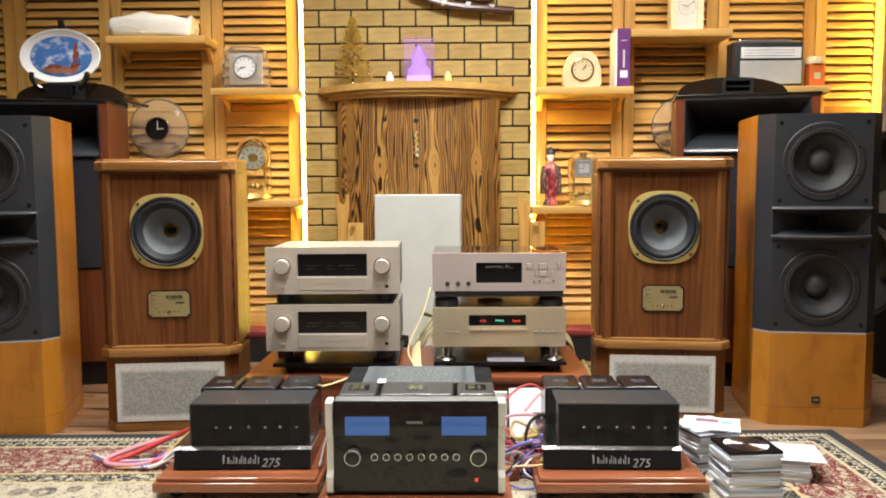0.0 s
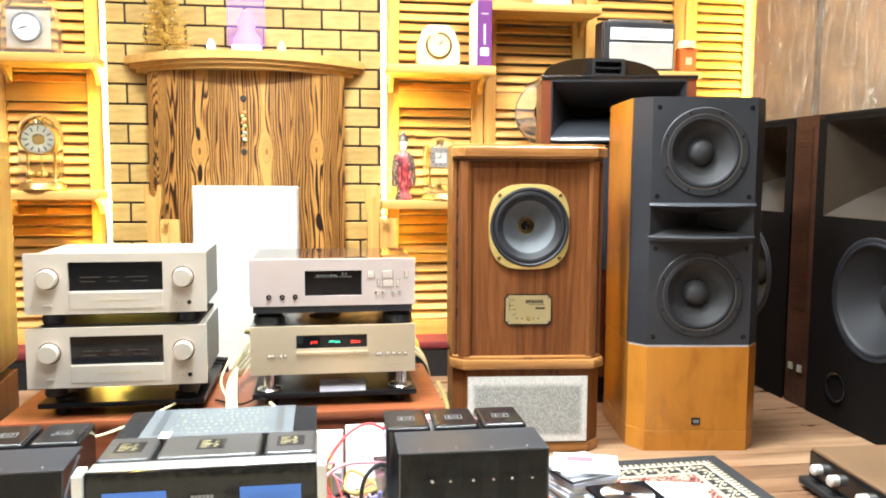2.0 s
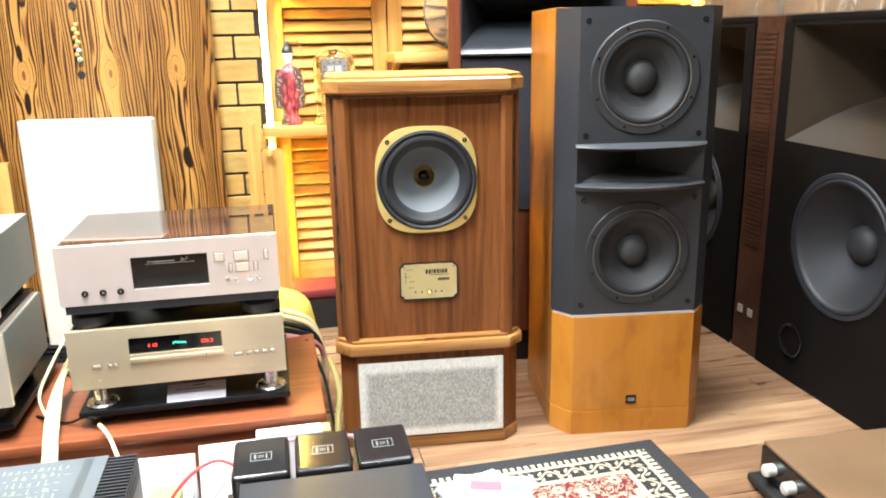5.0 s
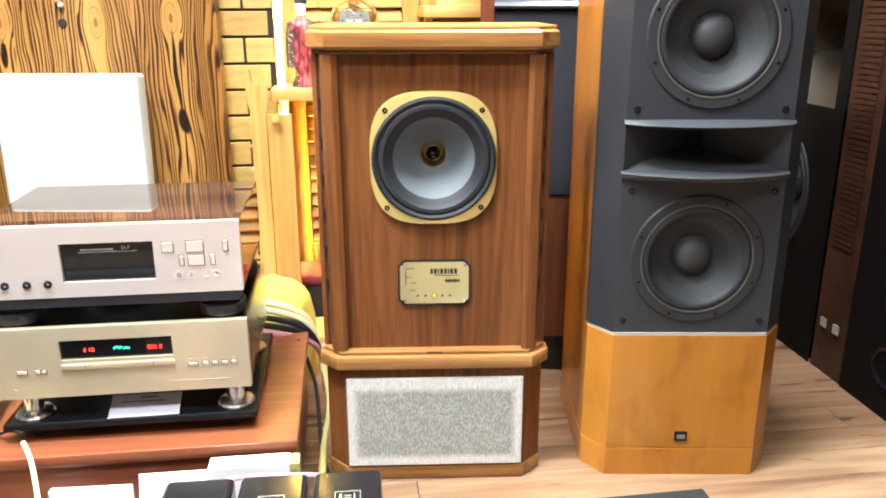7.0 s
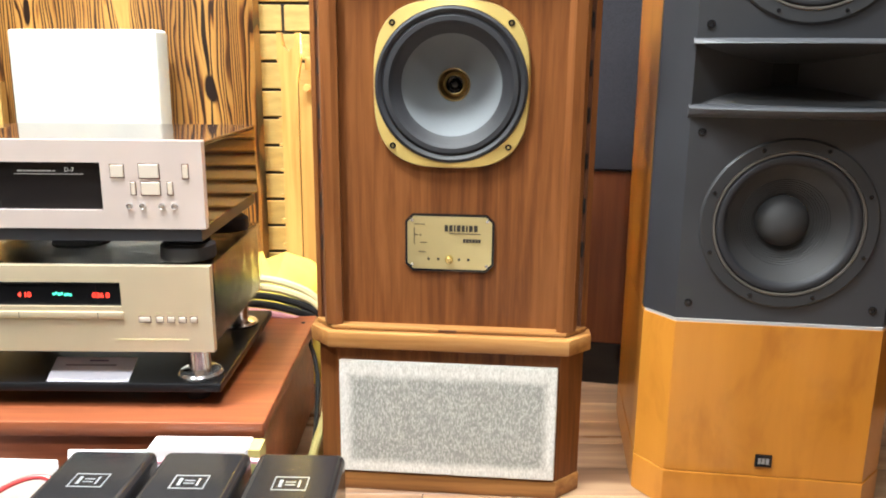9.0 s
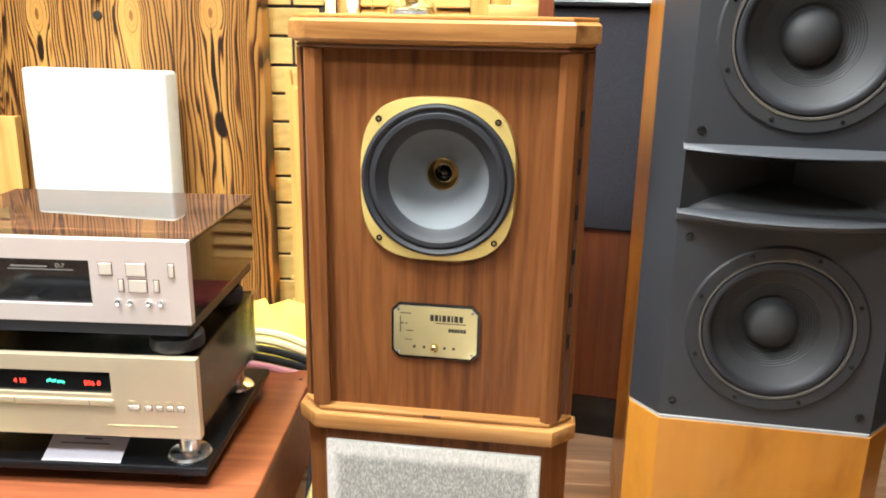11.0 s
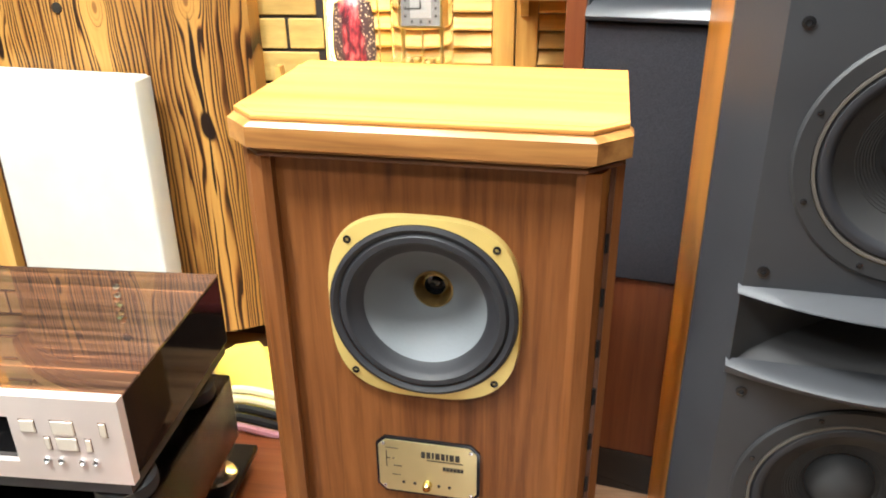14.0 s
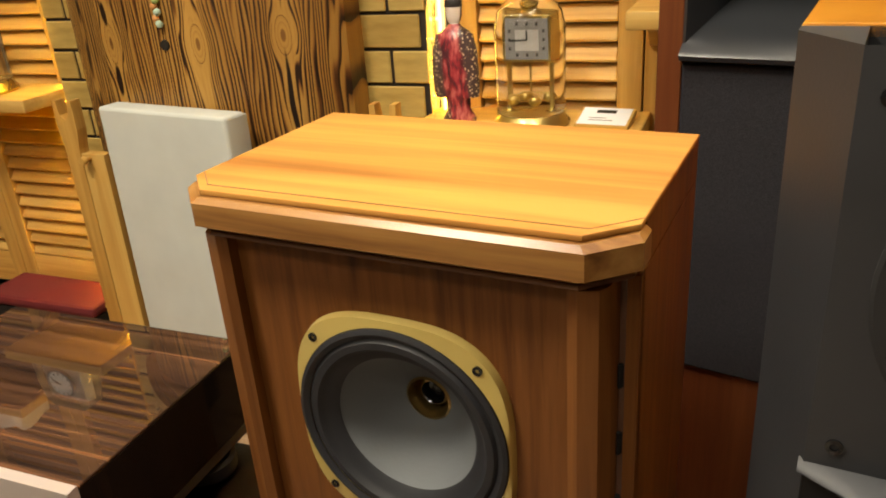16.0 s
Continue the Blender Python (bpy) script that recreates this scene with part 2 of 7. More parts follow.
CONE_GREY = plain("grey_paper_cone", (0.12, 0.13, 0.138), 0.75, grain=260, depth=0.3)
CONE_BLACK = plain("black_paper_cone", (0.022, 0.022, 0.023), 0.65, grain=300, depth=0.3)
CONE_BLUE = plain("slate_paper_cone", (0.014, 0.0145, 0.017), 0.6, grain=300, depth=0.3)
GOLD_PAINT = plain("gold_enamel", (0.6, 0.45, 0.15), 0.32, 0.35, depth=0.03)
BRASS = plain("polished_brass", (0.75, 0.58, 0.25), 0.16, 1.0, depth=0.02)
AGED_BRASS = plain("aged_brass", (0.5, 0.36, 0.13), 0.28, 0.9, depth=0.02)
BRASS_PLATE = plain("brushed_brass", (0.62, 0.54, 0.29), 0.3, 0.8, depth=0.05)
CHAMPAGNE = plain("champagne_aluminium", (0.76, 0.69, 0.585), 0.34, 0.55, grain=500, depth=0.04, shade=0.05)
ROSE_SILVER = plain("rose_silver_aluminium", (0.76, 0.66, 0.615), 0.34, 0.55, grain=500, depth=0.04, shade=0.05)
GOLD_CHAMPAGNE = plain("golden_aluminium", (0.74, 0.62, 0.43), 0.34, 0.6, grain=500, depth=0.04, shade=0.05)
BUTTON = plain("light_button", (0.74, 0.66, 0.56), 0.3, 0.4, depth=0, shade=0.03)
SILVER = plain("silver", (0.72, 0.72, 0.72), 0.2, 0.9, depth=0.02)
CHROME = plain("chrome", (0.85, 0.85, 0.86), 0.06, 1.0, depth=0, shade=0.03)
GREY_METAL = plain("grey_steel", (0.3, 0.31, 0.32), 0.35, 0.5)
PALE_PLATE = plain("pale_grey_plate", (0.1, 0.112, 0.12), 0.65, 0.0, depth=0.03, Specular_IOR_Level=0.15)
WHITE_CAST = plain("white_cast_side", (0.72, 0.71, 0.66), 0.35, 0.1)
WHITE_PAPER = plain("white_paper", (0.8, 0.8, 0.82), 0.6, depth=0.05, shade=0.03)
WHITE_INK = plain("white_ink", (0.55, 0.55, 0.53), 0.5, depth=0, shade=0.02)
DARK_INK = plain("dark_ink", (0.02, 0.017, 0.012), 0.5, depth=0)
GOLD_INK = plain("gold_ink", (0.6, 0.55, 0.3), 0.4, depth=0)
GLASS_BLACK = material("smoked_display", (0.008, 0.008, 0.009), 0.05)
MORTAR = plain("black_mortar", (0.022, 0.015, 0.011), 0.85, grain=90, depth=0.5)
PANEL = plain("white_linen", (0.53, 0.545, 0.5), 0.9, grain=420, depth=0.8, shade=0.06)
RED_CLOTH = plain("red_cloth", (0.13, 0.01, 0.013), 0.8, grain=300, depth=0.4)
CREAM_PLASTIC = plain("cream_cable", (0.72, 0.62, 0.34), 0.45, depth=0)
RED_PLASTIC = plain("red_cable", (0.55, 0.05, 0.05), 0.4, depth=0)
PINK_PLASTIC = plain("pink_cable", (0.65, 0.3, 0.35), 0.4, depth=0)
BLUE_PLASTIC = plain("blue_violet_cable", (0.16, 0.15, 0.45), 0.4, depth=0)
PURPLE = plain("purple_cover", (0.14, 0.03, 0.16), 0.4)
ORANGE = plain("orange_carton", (0.75, 0.16, 0.03), 0.5)
WALL_PAINT = plain("warm_plaster", (0.24, 0.22, 0.2), 0.8, grain=60, depth=0.3)
CEILING_PAINT = plain("white_ceiling", (0.5, 0.5, 0.49), 0.85, grain=60, depth=0.2)
CREAM_STONE = plain("cream_onyx", (0.72, 0.58, 0.36), 0.25, grain=40, depth=0.1, shade=0.2)
DIAL = plain("white_dial", (0.8, 0.8, 0.78), 0.35, depth=0, shade=0.02)

GLASS = material("clear_glass", (0.98, 0.98, 0.96), 0.02, Transmission_Weight=1.0, IOR=1.45)
CRYSTAL = material("cut_crystal", (0.95, 0.93, 0.88), 0.05, Transmission_Weight=0.92, IOR=1.4)
FROSTED = material("pale_crystal", (0.98, 0.96, 0.9), 0.05, Transmission_Weight=0.94, IOR=1.3)
DOME_GLASS = material("clear_dome_glass", (1.0, 1.0, 0.98), 0.0, Transmission_Weight=1.0, IOR=1.13, Coat_Weight=0.6)
PLASTIC_FILM = material("clear_film", (0.99, 0.98, 0.97), 0.02, Transmission_Weight=1.0, IOR=1.02, Coat_Weight=0.14, Coat_Roughness=0.05)
n = Net(PLASTIC_FILM)
n.bump(n.noise(n.scaled(1, 1, 0.5), 22, 4, 0.6, 1.5), 0.4, 0.01)
n.link(n.p.inputs["Normal"].links[0].from_socket, n.p.inputs["Coat Normal"])


def glow(name, tint, power):
    m = material(name, tint, 0.5)
    p = m.node_tree.nodes["Principled BSDF"]
    p.inputs["Emission Color"].default_value, p.inputs["Emission Strength"].default_value = (*tint, 1), power
    return m


LED_WARM = glow("warm_led", (1.0, 0.67, 0.14), 170.0)
LED_RED = glow("red_digits", (1.0, 0.05, 0.03), 1.5)
LED_GREEN = glow("green_display", (0.1, 0.9, 0.6), 0.9)
LED_BLUE = glow("blue_meter", (0.1, 0.27, 0.8), 0.34)
LED_BLUE.node_tree.nodes["Principled BSDF"].inputs["Base Color"].default_value = (0.02, 0.045, 0.1, 1)
LED_VIOLET = glow("violet_acrylic", (0.5, 0.3, 0.95), 0.55)

# tweed grille cloth
CLOTH = material("tweed_cloth", (0.5, 0.49, 0.44), 0.9)
n = Net(CLOTH)
cs = n.add("SeparateXYZ")
n.link(n.c.outputs["Object"], cs.inputs[0])
rim_in = n.math("MINIMUM", n.math("SUBTRACT", 0.184, n.math("ABSOLUTE", cs.outputs[0])), n.math("SUBTRACT", 0.097, n.math("ABSOLUTE", n.math("SUBTRACT", cs.outputs[2], 0.135))))
backed = n.ramp(n.math("ADD", rim_in, n.math("MULTIPLY", n.noise(n.scaled(1, 1, 1), 30, 2), 0.008)), (0.017, (1, 1, 1)), (0.03, (0, 0, 0)))
f = n.noise(n.scaled(1, 1, 0.4), 430, 3, 0.7)
open_weave = n.ramp(f, (0.34, (0.225, 0.225, 0.2)), (0.5, (0.325, 0.32, 0.29)), (0.66, (0.53, 0.52, 0.475)))
on_board = n.ramp(f, (0.32, (0.5, 0.49, 0.44)), (0.48, (0.63, 0.61, 0.56)), (0.62, (0.74, 0.73, 0.68)))
n.color(n.mix(backed, open_weave, on_board))
n.bump(f, 0.6, 0.0015)
DARK_CLOTH = material("charcoal_cloth", (0.028, 0.031, 0.04), 1.0, Specular_IOR_Level=0.05)
n = Net(DARK_CLOTH)
f = n.noise(n.scaled(1, 1, 1), 900, 2, 0.6)
n.color(n.ramp(f, (0.3, (0.02, 0.0195, 0.0235)), (0.7, (0.04, 0.039, 0.045))))
n.bump(f, 0.5, 0.001)

# cream painted brick
BRICK = material("cream_brick", (0.55, 0.4, 0.17), 0.6)
n = Net(BRICK)
a = n.noise(n.scaled(0.25, 1, 1), 30, 4, 0.6)
r = n.random()
col = n.ramp(a, (0.3, (0.38, 0.25, 0.068)), (0.55, (0.51, 0.355, 0.11)), (0.75, (0.58, 0.43, 0.155)))
tone = n.ramp(r, (0.0, (0.8, 0.74, 0.66)), (0.5, (0.95, 0.93, 0.9)), (1.0, (1.0, 1.0, 1.0)))
n.color(n.mix(1.0, col, tone, "MULTIPLY"))
n.bump(a, 0.3, 0.002)

# laminate planks
PLANK = material("laminate_plank", (0.3, 0.18, 0.1), 0.3)
n = Net(PLANK)
r = n.random()
shift = n.add("CombineXYZ")
n.link(n.math("MULTIPLY", r, 13.0), shift.inputs[0]), n.link(n.math("MULTIPLY", r, 29.0), shift.inputs[1])
v = n.add("VectorMath", operation="ADD")
n.link(n.scaled(0.09, 1, 1), v.inputs[0]), n.link(shift.outputs[0], v.inputs[1])
f = n.noise(v.outputs[0], 26, 4, 0.6, 0.5)
s = n.noise(v.outputs[0], 9, 2, 0.5, 0.6)
both = n.math("ADD", n.math("MULTIPLY", f, 0.5), n.math("MULTIPLY", s, 0.5))
col = n.ramp(both, (0.36, (0.12, 0.06, 0.033)), (0.5, (0.26, 0.15, 0.085)), (0.64, (0.42, 0.28, 0.17)))
n.color(n.mix(0.6, col, n.ramp(r, (0.0, (0.6, 0.55, 0.52)), (0.6, (1, 0.96, 0.9)), (1.0, (1.0, 1.0, 1.0))), "MULTIPLY"))
n.rough(f, 0.22, 0.36)


# ---- mesh tools ----
def box(bm, x0, x1, y0, y1, z0, z1, bevel=0.0, seg=2):
    made = bmesh.ops.create_cube(bm, size=1.0, matrix=Matrix.Translation(((x0 + x1) / 2, (y0 + y1) / 2, (z0 + z1) / 2)) @ Matrix.Diagonal((x1 - x0, y1 - y0, z1 - z0, 1)))
    if bevel:
        edges = {e for v in made["verts"] for e in v.link_edges}
        bmesh.ops.bevel(bm, geom=list(edges), offset=bevel, segments=seg, profile=0.5, affect="EDGES")
    return bm


def prism(bm, outline, z0, z1, m=None, bevel=0.0):
    """An upright prism over an outline of (x, y)."""
    lo = [bm.verts.new((x, y, z0)) for x, y in outline]
    hi = [bm.verts.new((x, y, z1)) for x, y in outline]
    k = len(outline)
    faces = [bm.faces.new(lo[::-1]), bm.faces.new(hi)]
    faces += [bm.faces.new((lo[i], lo[(i + 1) % k], hi[(i + 1) % k], hi[i])) for i in range(k)]
    if bevel:
        edges = {e for f in faces[:2] for e in f.edges}
        made = bmesh.ops.bevel(bm, geom=list(edges), offset=bevel, segments=2, profile=0.5, affect="EDGES")
    if m is not None:
        bmesh.ops.transform(bm, matrix=m, verts=list({v for f in bm.faces for v in f.verts} if bevel else lo + hi))
    return bm


def framed(x0, x1, z0, z1, hx0, hx1, hz0, hz1, y0, y1):
    """A plate in the x-z plane with one rectangular window, in one piece."""
    bm = nb()
    rows = []
    for y in (y0, y1):
        o = [bm.verts.new((px, y, pz)) for px, pz in ((x0, z0), (x1, z0), (x1, z1), (x0, z1))]
        i = [bm.verts.new((px, y, pz)) for px, pz in ((hx0, hz0), (hx1, hz0), (hx1, hz1), (hx0, hz1))]
        for k in range(4):
            j = (k + 1) % 4
            bm.faces.new((o[k], o[j], i[j], i[k]))
        rows.append((o, i))
    for ring in (0, 1):
        for k in range(4):
            j = (k + 1) % 4
            bm.faces.new((rows[0][ring][k], rows[0][ring][j], rows[1][ring][j], rows[1][ring][k]))
    return bm


def lathe(bm, profile, seg=32, m=None, closed=False):
    """Turns a profile of (radius, height) round the z axis."""
    rings = []
    for r, h in profile:
        if r < 1e-6:
            rings.append([bm.verts.new((0, 0, h))])
        else:
            rings.append([bm.verts.new((r * math.cos(2 * math.pi * i / seg), r * math.sin(2 * math.pi * i / seg), h)) for i in range(seg)])
    for a, b in zip(rings, rings[1:]):
        for i in range(seg):
            j = (i + 1) % seg
            if len(a) == 1 and len(b) == 1:
                continue
            if len(a) == 1:
                bm.faces.new((a[0], b[j], b[i]))
            elif len(b) == 1:
                bm.faces.new((a[i], a[j], b[0]))
            else:
                bm.faces.new((a[i], a[j], b[j], b[i]))
    if m is not None:
        bmesh.ops.transform(bm, matrix=m, verts=[v for ring in rings for v in ring])
    return bm


def tube(bm, points, r, seg=8):
    """A round cable through points, smoothed between them."""
    pts = [Vector(p) for p in points]
    path = []
    for i in range(len(pts) - 1):
        p0, p1, p2, p3 = pts[max(0, i - 1)], pts[i], pts[i + 1], pts[min(len(pts) - 1, i + 2)]
        for k in range(6):
            u = k / 6
            path.append(0.5 * ((2 * p1) + (p2 - p0) * u + (2 * p0 - 5 * p1 + 4 * p2 - p3) * u * u + (3 * p1 - p0 - 3 * p2 + p3) * u ** 3))
    path.append(pts[-1])
    rings = []
    for i, p in enumerate(path):
        d = (path[min(i + 1, len(path) - 1)] - path[max(i - 1, 0)]).normalized()
        a = d.orthogonal().normalized() if not rings else (rings[-1][1] - d * rings[-1][1].dot(d)).normalized()
        b = d.cross(a)
        rings.append(([bm.verts.new(p + r * (a * math.cos(2 * math.pi * j / seg) + b * math.sin(2 * math.pi * j / seg))) for j in range(seg)], a))
    for (a, _), (b, _) in zip(rings, rings[1:]):
        for j in range(seg):
            bm.faces.new((a[j], a[(j + 1) % seg], b[(j + 1) % seg], b[j]))
    bm.faces.new(rings[0][0][::-1]), bm.faces.new(rings[-1][0])
    return bm


def mesh_of(name, bm, mat, smooth=35):
    bmesh.ops.recalc_face_normals(bm, faces=bm.faces[:])
    me = bpy.data.meshes.new(name)
    # broad flat faces keep their own normals beside narrow bevels
    bm.edges.index_update()
    keep = []
    for e in bm.edges:
        if smooth and len(e.link_faces) == 2:
            a, b = sorted(f.calc_area() for f in e.link_faces)
            if b > 12 * a and e.calc_face_angle(0.0) > 0.09:
                keep.append(e.index)
    bm.to_mesh(me)
    bm.free()
    me.materials.append(mat)
    if smooth:
        me.shade_smooth()
        me.set_sharp_from_angle(angle=radians(smooth))
        for i in keep:
            me.edges[i].use_edge_sharp = True
    return me


def part(name, bm, mat, parent=None, label="", smooth=35):
    ob = new(name, mesh_of(name, bm, mat, smooth))
    if parent is not None:
        ob.parent = parent
    if label:
        tagged(ob, label)
    return ob


def thing(name, label, category, m=None, group="", kind=""):
    ob = new(name)
    ob.empty_display_size = 0.05
    if m is not None:
        ob.matrix_world = m
    return tagged(ob, label, category, group, kind)


def solo(name, bm, mat, label, category, m=None, group="", kind="", smooth=35):
    ob = part(name, bm, mat, None, "", smooth)
    if m is not None:
        ob.matrix_world = m
    return tagged(ob, label, category, group, kind)


def nb():
    return bmesh.new()


FRONT = Matrix.Rotation(radians(90), 4, "X")   # turns a lathe's axis towards the viewer (-y)


def face_on(x, y, z):
    return Matrix.Translation((x, y, z)) @ FRONT


def bars(bm, x, y, z, widths, height, gap, depth=0.0006, sx=1.0):
    """A row of plain upright bars on a front that faces -y."""
    for w in widths:
        box(bm, x, x + w, y - depth, y, z, z + height)
        x += w + gap
    return bm


def letters(name, text, size, mat, parent, m, depth=0.0004):
    """Raised characters in the built-in font, turned into a mesh."""
    cu = bpy.data.curves.new(name, "FONT")
    cu.body, cu.size, cu.extrude, cu.align_x, cu.align_y = text, size, depth, "CENTER", "CENTER"
    tmp = bpy.data.objects.new(name, cu)
    me = bpy.data.meshes.new_from_object(tmp)
    bpy.data.objects.remove(tmp)
    me.transform(m)
    me.materials.clear()
    me.materials.append(mat)
    ob = new(name, me)
    ob.parent = parent
    return ob


# ---- structure ----
def wall(name, x0, x1, y0, y1, z0=0.0, z1=2.7, mat=WALL_PAINT):
    return solo(name, box(nb(), x0, x1, y0, y1, z0, z1), mat, "warm plaster wall of the listening room", "wall", kind="structure")


wall("wall_north", -3.2, 3.6, 3.62, 3.72)
wall("wall_south", -3.2, 3.6, -2.7, -2.6)
wall("wall_west", -3.3, -3.2, -2.7, 3.72)
wall("wall_east", 3.6, 3.7, -2.7, 3.72)
solo("ceiling", box(nb(), -3.3, 3.7, -2.7, 3.72, 2.7, 2.8), CEILING_PAINT, "plain white ceiling over the room", "ceiling", kind="structure")


# ---- back wall: brick panel, shutters, light strips ----
def shutter_door(x0, x1, z0=0.1, z1=2.5):
    """A louvred pine door: stiles, rails and tilted slats, front at y = 3.47."""
    d = thing("shutter_door", "louvred pine shutter door standing against the back wall", "shutter", group="shutters along the back wall")
    w = 0.052
    for a in (x0 + 0.002, x1 - 0.002 - w):
        part("stile", box(nb(), a, a + w, 3.47, 3.502, z0, z1, 0.002), PINE, d)
    rails = ((z0, z0 + 0.11), (1.13, 1.2), (z1 - 0.1, z1))
    for a, b in rails:
        part("rail", box(nb(), x0 + w + 0.003, x1 - w - 0.003, 3.472, 3.5, a, b, 0.002), PINE_X, d)
    me = mesh_of("slat", box(nb(), -(x1 - x0) / 2 + w + 0.003, (x1 - x0) / 2 - w - 0.003, -0.021, 0.021, -0.0045, 0.0045, 0.003, 1), PINE_X)
    for (_, lo), (hi, _) in zip(rails, rails[1:]):
        k = int((hi - lo) / 0.041)
        for i in range(k):
            s = new("slat", me)
            s.parent = d
            s.matrix_local = pose((x0 + x1) / 2, 3.486, lo + (i + 0.5) * (hi - lo) / k, 55 + random.uniform(-3, 3))
    return d


for sx0, sx1 in ((-2.55, -2.066), (-2.066, -1.599), (-1.599, -1.106), (-1.106, -0.69), (0.458, 0.88), (0.88, 1.329), (1.329, 1.793), (1.793, 2.13)):
    shutter_door(sx0, sx1)
solo("door_post", box(nb(), 2.128, 2.24, 3.36, 3.468, 0, 2.6, 0.004), WALNUT, "dark stained wooden post beside the shutters", "post", kind="structure")

# carrier of the brick panel, with the joints showing dark
solo("brick_backing", box(nb(), -0.648, 0.432, 3.397, 3.47, 0.0, 2.6), MORTAR, "black mortar joints of the brick panel", "wall", kind="structure")


def light_strip(x, y, z0=0.08, z1=2.55):
    s = thing("light_strip", "warm glowing light strip on the edge of the wall panel", "light strip", group="light strips")
    part("channel", box(nb(), x - 0.011, x + 0.0105, y + 0.006, y + 0.016, z0, z1), WHITE_CAST, s)
    bm = nb()
    box(bm, x - 0.002, x + 0.002, y - 0.004, y + 0.0055, z0, z1, 0.0008, 1)
    part("diode_band", bm, LED_WARM, s)
    inward = 1 if x < 0 else -1
    bead = mesh_of("diode", box(nb(), -0.003, 0.003, -0.003, 0.003, -0.003, 0.003, 0.001, 1), LED_WARM)
    for i in range(int((z1 - z0) / 0.042)):
        d = new("diode", bead)
        d.parent = s
        d.location = (x + inward * 0.007, y + 0.0025, z0 + 0.02 + i * 0.042)
    return s


light_strip(-0.668, 3.44)
light_strip(0.446, 3.44)
side = thing("light_strip", "warm glowing light strip on the side of the door post", "light strip", group="light strips")
part("channel", box(nb(), 2.121, 2.127, 3.392, 3.43, 0.08, 2.55), WHITE_CAST, side)
part("diode_band", box(nb(), 2.116, 2.1205, 3.404, 3.42, 0.08, 2.55, 0.001, 1), LED_WARM, side)


def shelf(x0, x1, z, y0=3.27, y1=3.468):
    s = thing("wall_shelf", "thick pine shelf board on curved brackets in front of the shutters", "shelf", group="shelves on the shutters")
    part("board", box(nb(), x0, x1, y0, y1, z - 0.017, z + 0.017, 0.004), SHELF, s)
    for bx in (x0 + 0.03, x1 - 0.03):
        bm = nb()
        arc = [(y1, z - 0.019), (y1 - 0.11, z - 0.019), (y1 - 0.075, z - 0.028), (y1 - 0.04, z - 0.045), (y1 - 0.014, z - 0.075), (y1, z - 0.08)]
        a = [bm.verts.new((bx - 0.009, py, pz)) for py, pz in arc]
        b = [bm.verts.new((bx + 0.009, py, pz)) for py, pz in arc]
        bm.faces.new(a), bm.faces.new(b[::-1])
        for i in range(len(arc)):
            j = (i + 1) % len(arc)
            bm.faces.new((a[i], a[j], b[j], b[i]))
        part("bracket", bm, SHELF, s, smooth=0)
    return s


for x0, x1, z in ((-1.541, -1.079, 1.513), (-1.06, -0.663, 1.275), (-1.06, -0.666, 0.759), (0.446, 0.888, 1.269), (0.871, 1.334, 1.525), (0.42, 0.9, 0.722), (1.36, 1.782, 1.267), (-1.541, -1.079, 0.949), (0.871, 1.334, 0.955)):
    shelf(x0, x1, z)

# curved charred board with its mantel shelf
column = thing("mantel_column", "curved charred pine board with bold grain under a wooden mantel", "mantel")
bm = nb()
arc = []
for i in range(25):
    u = -1 + i / 12
    arc.append((-0.102 + 0.379 * u, 3.385 - 0.185 * math.sqrt(max(0.0, 1 - (u * 0.93) ** 2))))
inner = [(x, min(3.386, y + 0.022)) for x, y in arc]
prism(bm, arc + [(0.277, 3.39), (-0.481, 3.39)], 0.1, 1.236)
part("board", bm, BOARD, column, smooth=30)
bm = nb()
rim = [(-0.107 + 0.47 * u, 3.368 - 0.248 * (1 - abs(u) ** 2.2)) for u in (-1 + i / 18 for i in range(37))] + [(0.363, 3.39), (-0.577, 3.39)]
prism(bm, rim, 1.27, 1.3, bevel=0.005)
ms = part("mantel_shelf", bm, SHELF, column, "light wooden mantel shelf with a bowed front")
for shrink, za, zb in ((0.955, 1.2545, 1.2698), (0.9, 1.2365, 1.2543)):
    part("mantel_cove", prism(nb(), [(-0.107 + (px + 0.107) * shrink, 3.39 + (py - 3.39) * shrink) for px, py in rim], za, zb, bevel=0.004), SHELF, ms)
bm = nb()
for kz in (1.131, 0.929):
    lathe(bm, [(0, 0.004), (0.011, 0.004), (0.012, 0.0), (0.012, -0.01)], 16, face_on(-0.108, 3.2, kz))
part("bolt_hole", bm, DARK_INK, column, "dark bolt heads")
chain = thing("bead_string", "string of small coloured glass beads hanging on the board", "ornament")
cols = [plain("bead_%s" % c, v, 0.15, depth=0) for c, v in (("orange", (0.6, 0.27, 0.1)), ("green", (0.35, 0.45, 0.16)), ("gold", (0.62, 0.42, 0.14)), ("aqua", (0.4, 0.52, 0.4)))]
for i in range(9):
    bm = nb()
    bmesh.ops.create_uvsphere(bm, u_segments=12, v_segments=8, radius=0.0085, matrix=Matrix.Translation((-0.107 + 0.003 * (-1) ** i, 3.19, 1.075 - 0.0125 * i)))
    part("bead", bm, cols[(0, 1, 2, 0, 1, 0, 3, 0, 3)[i]], chain)


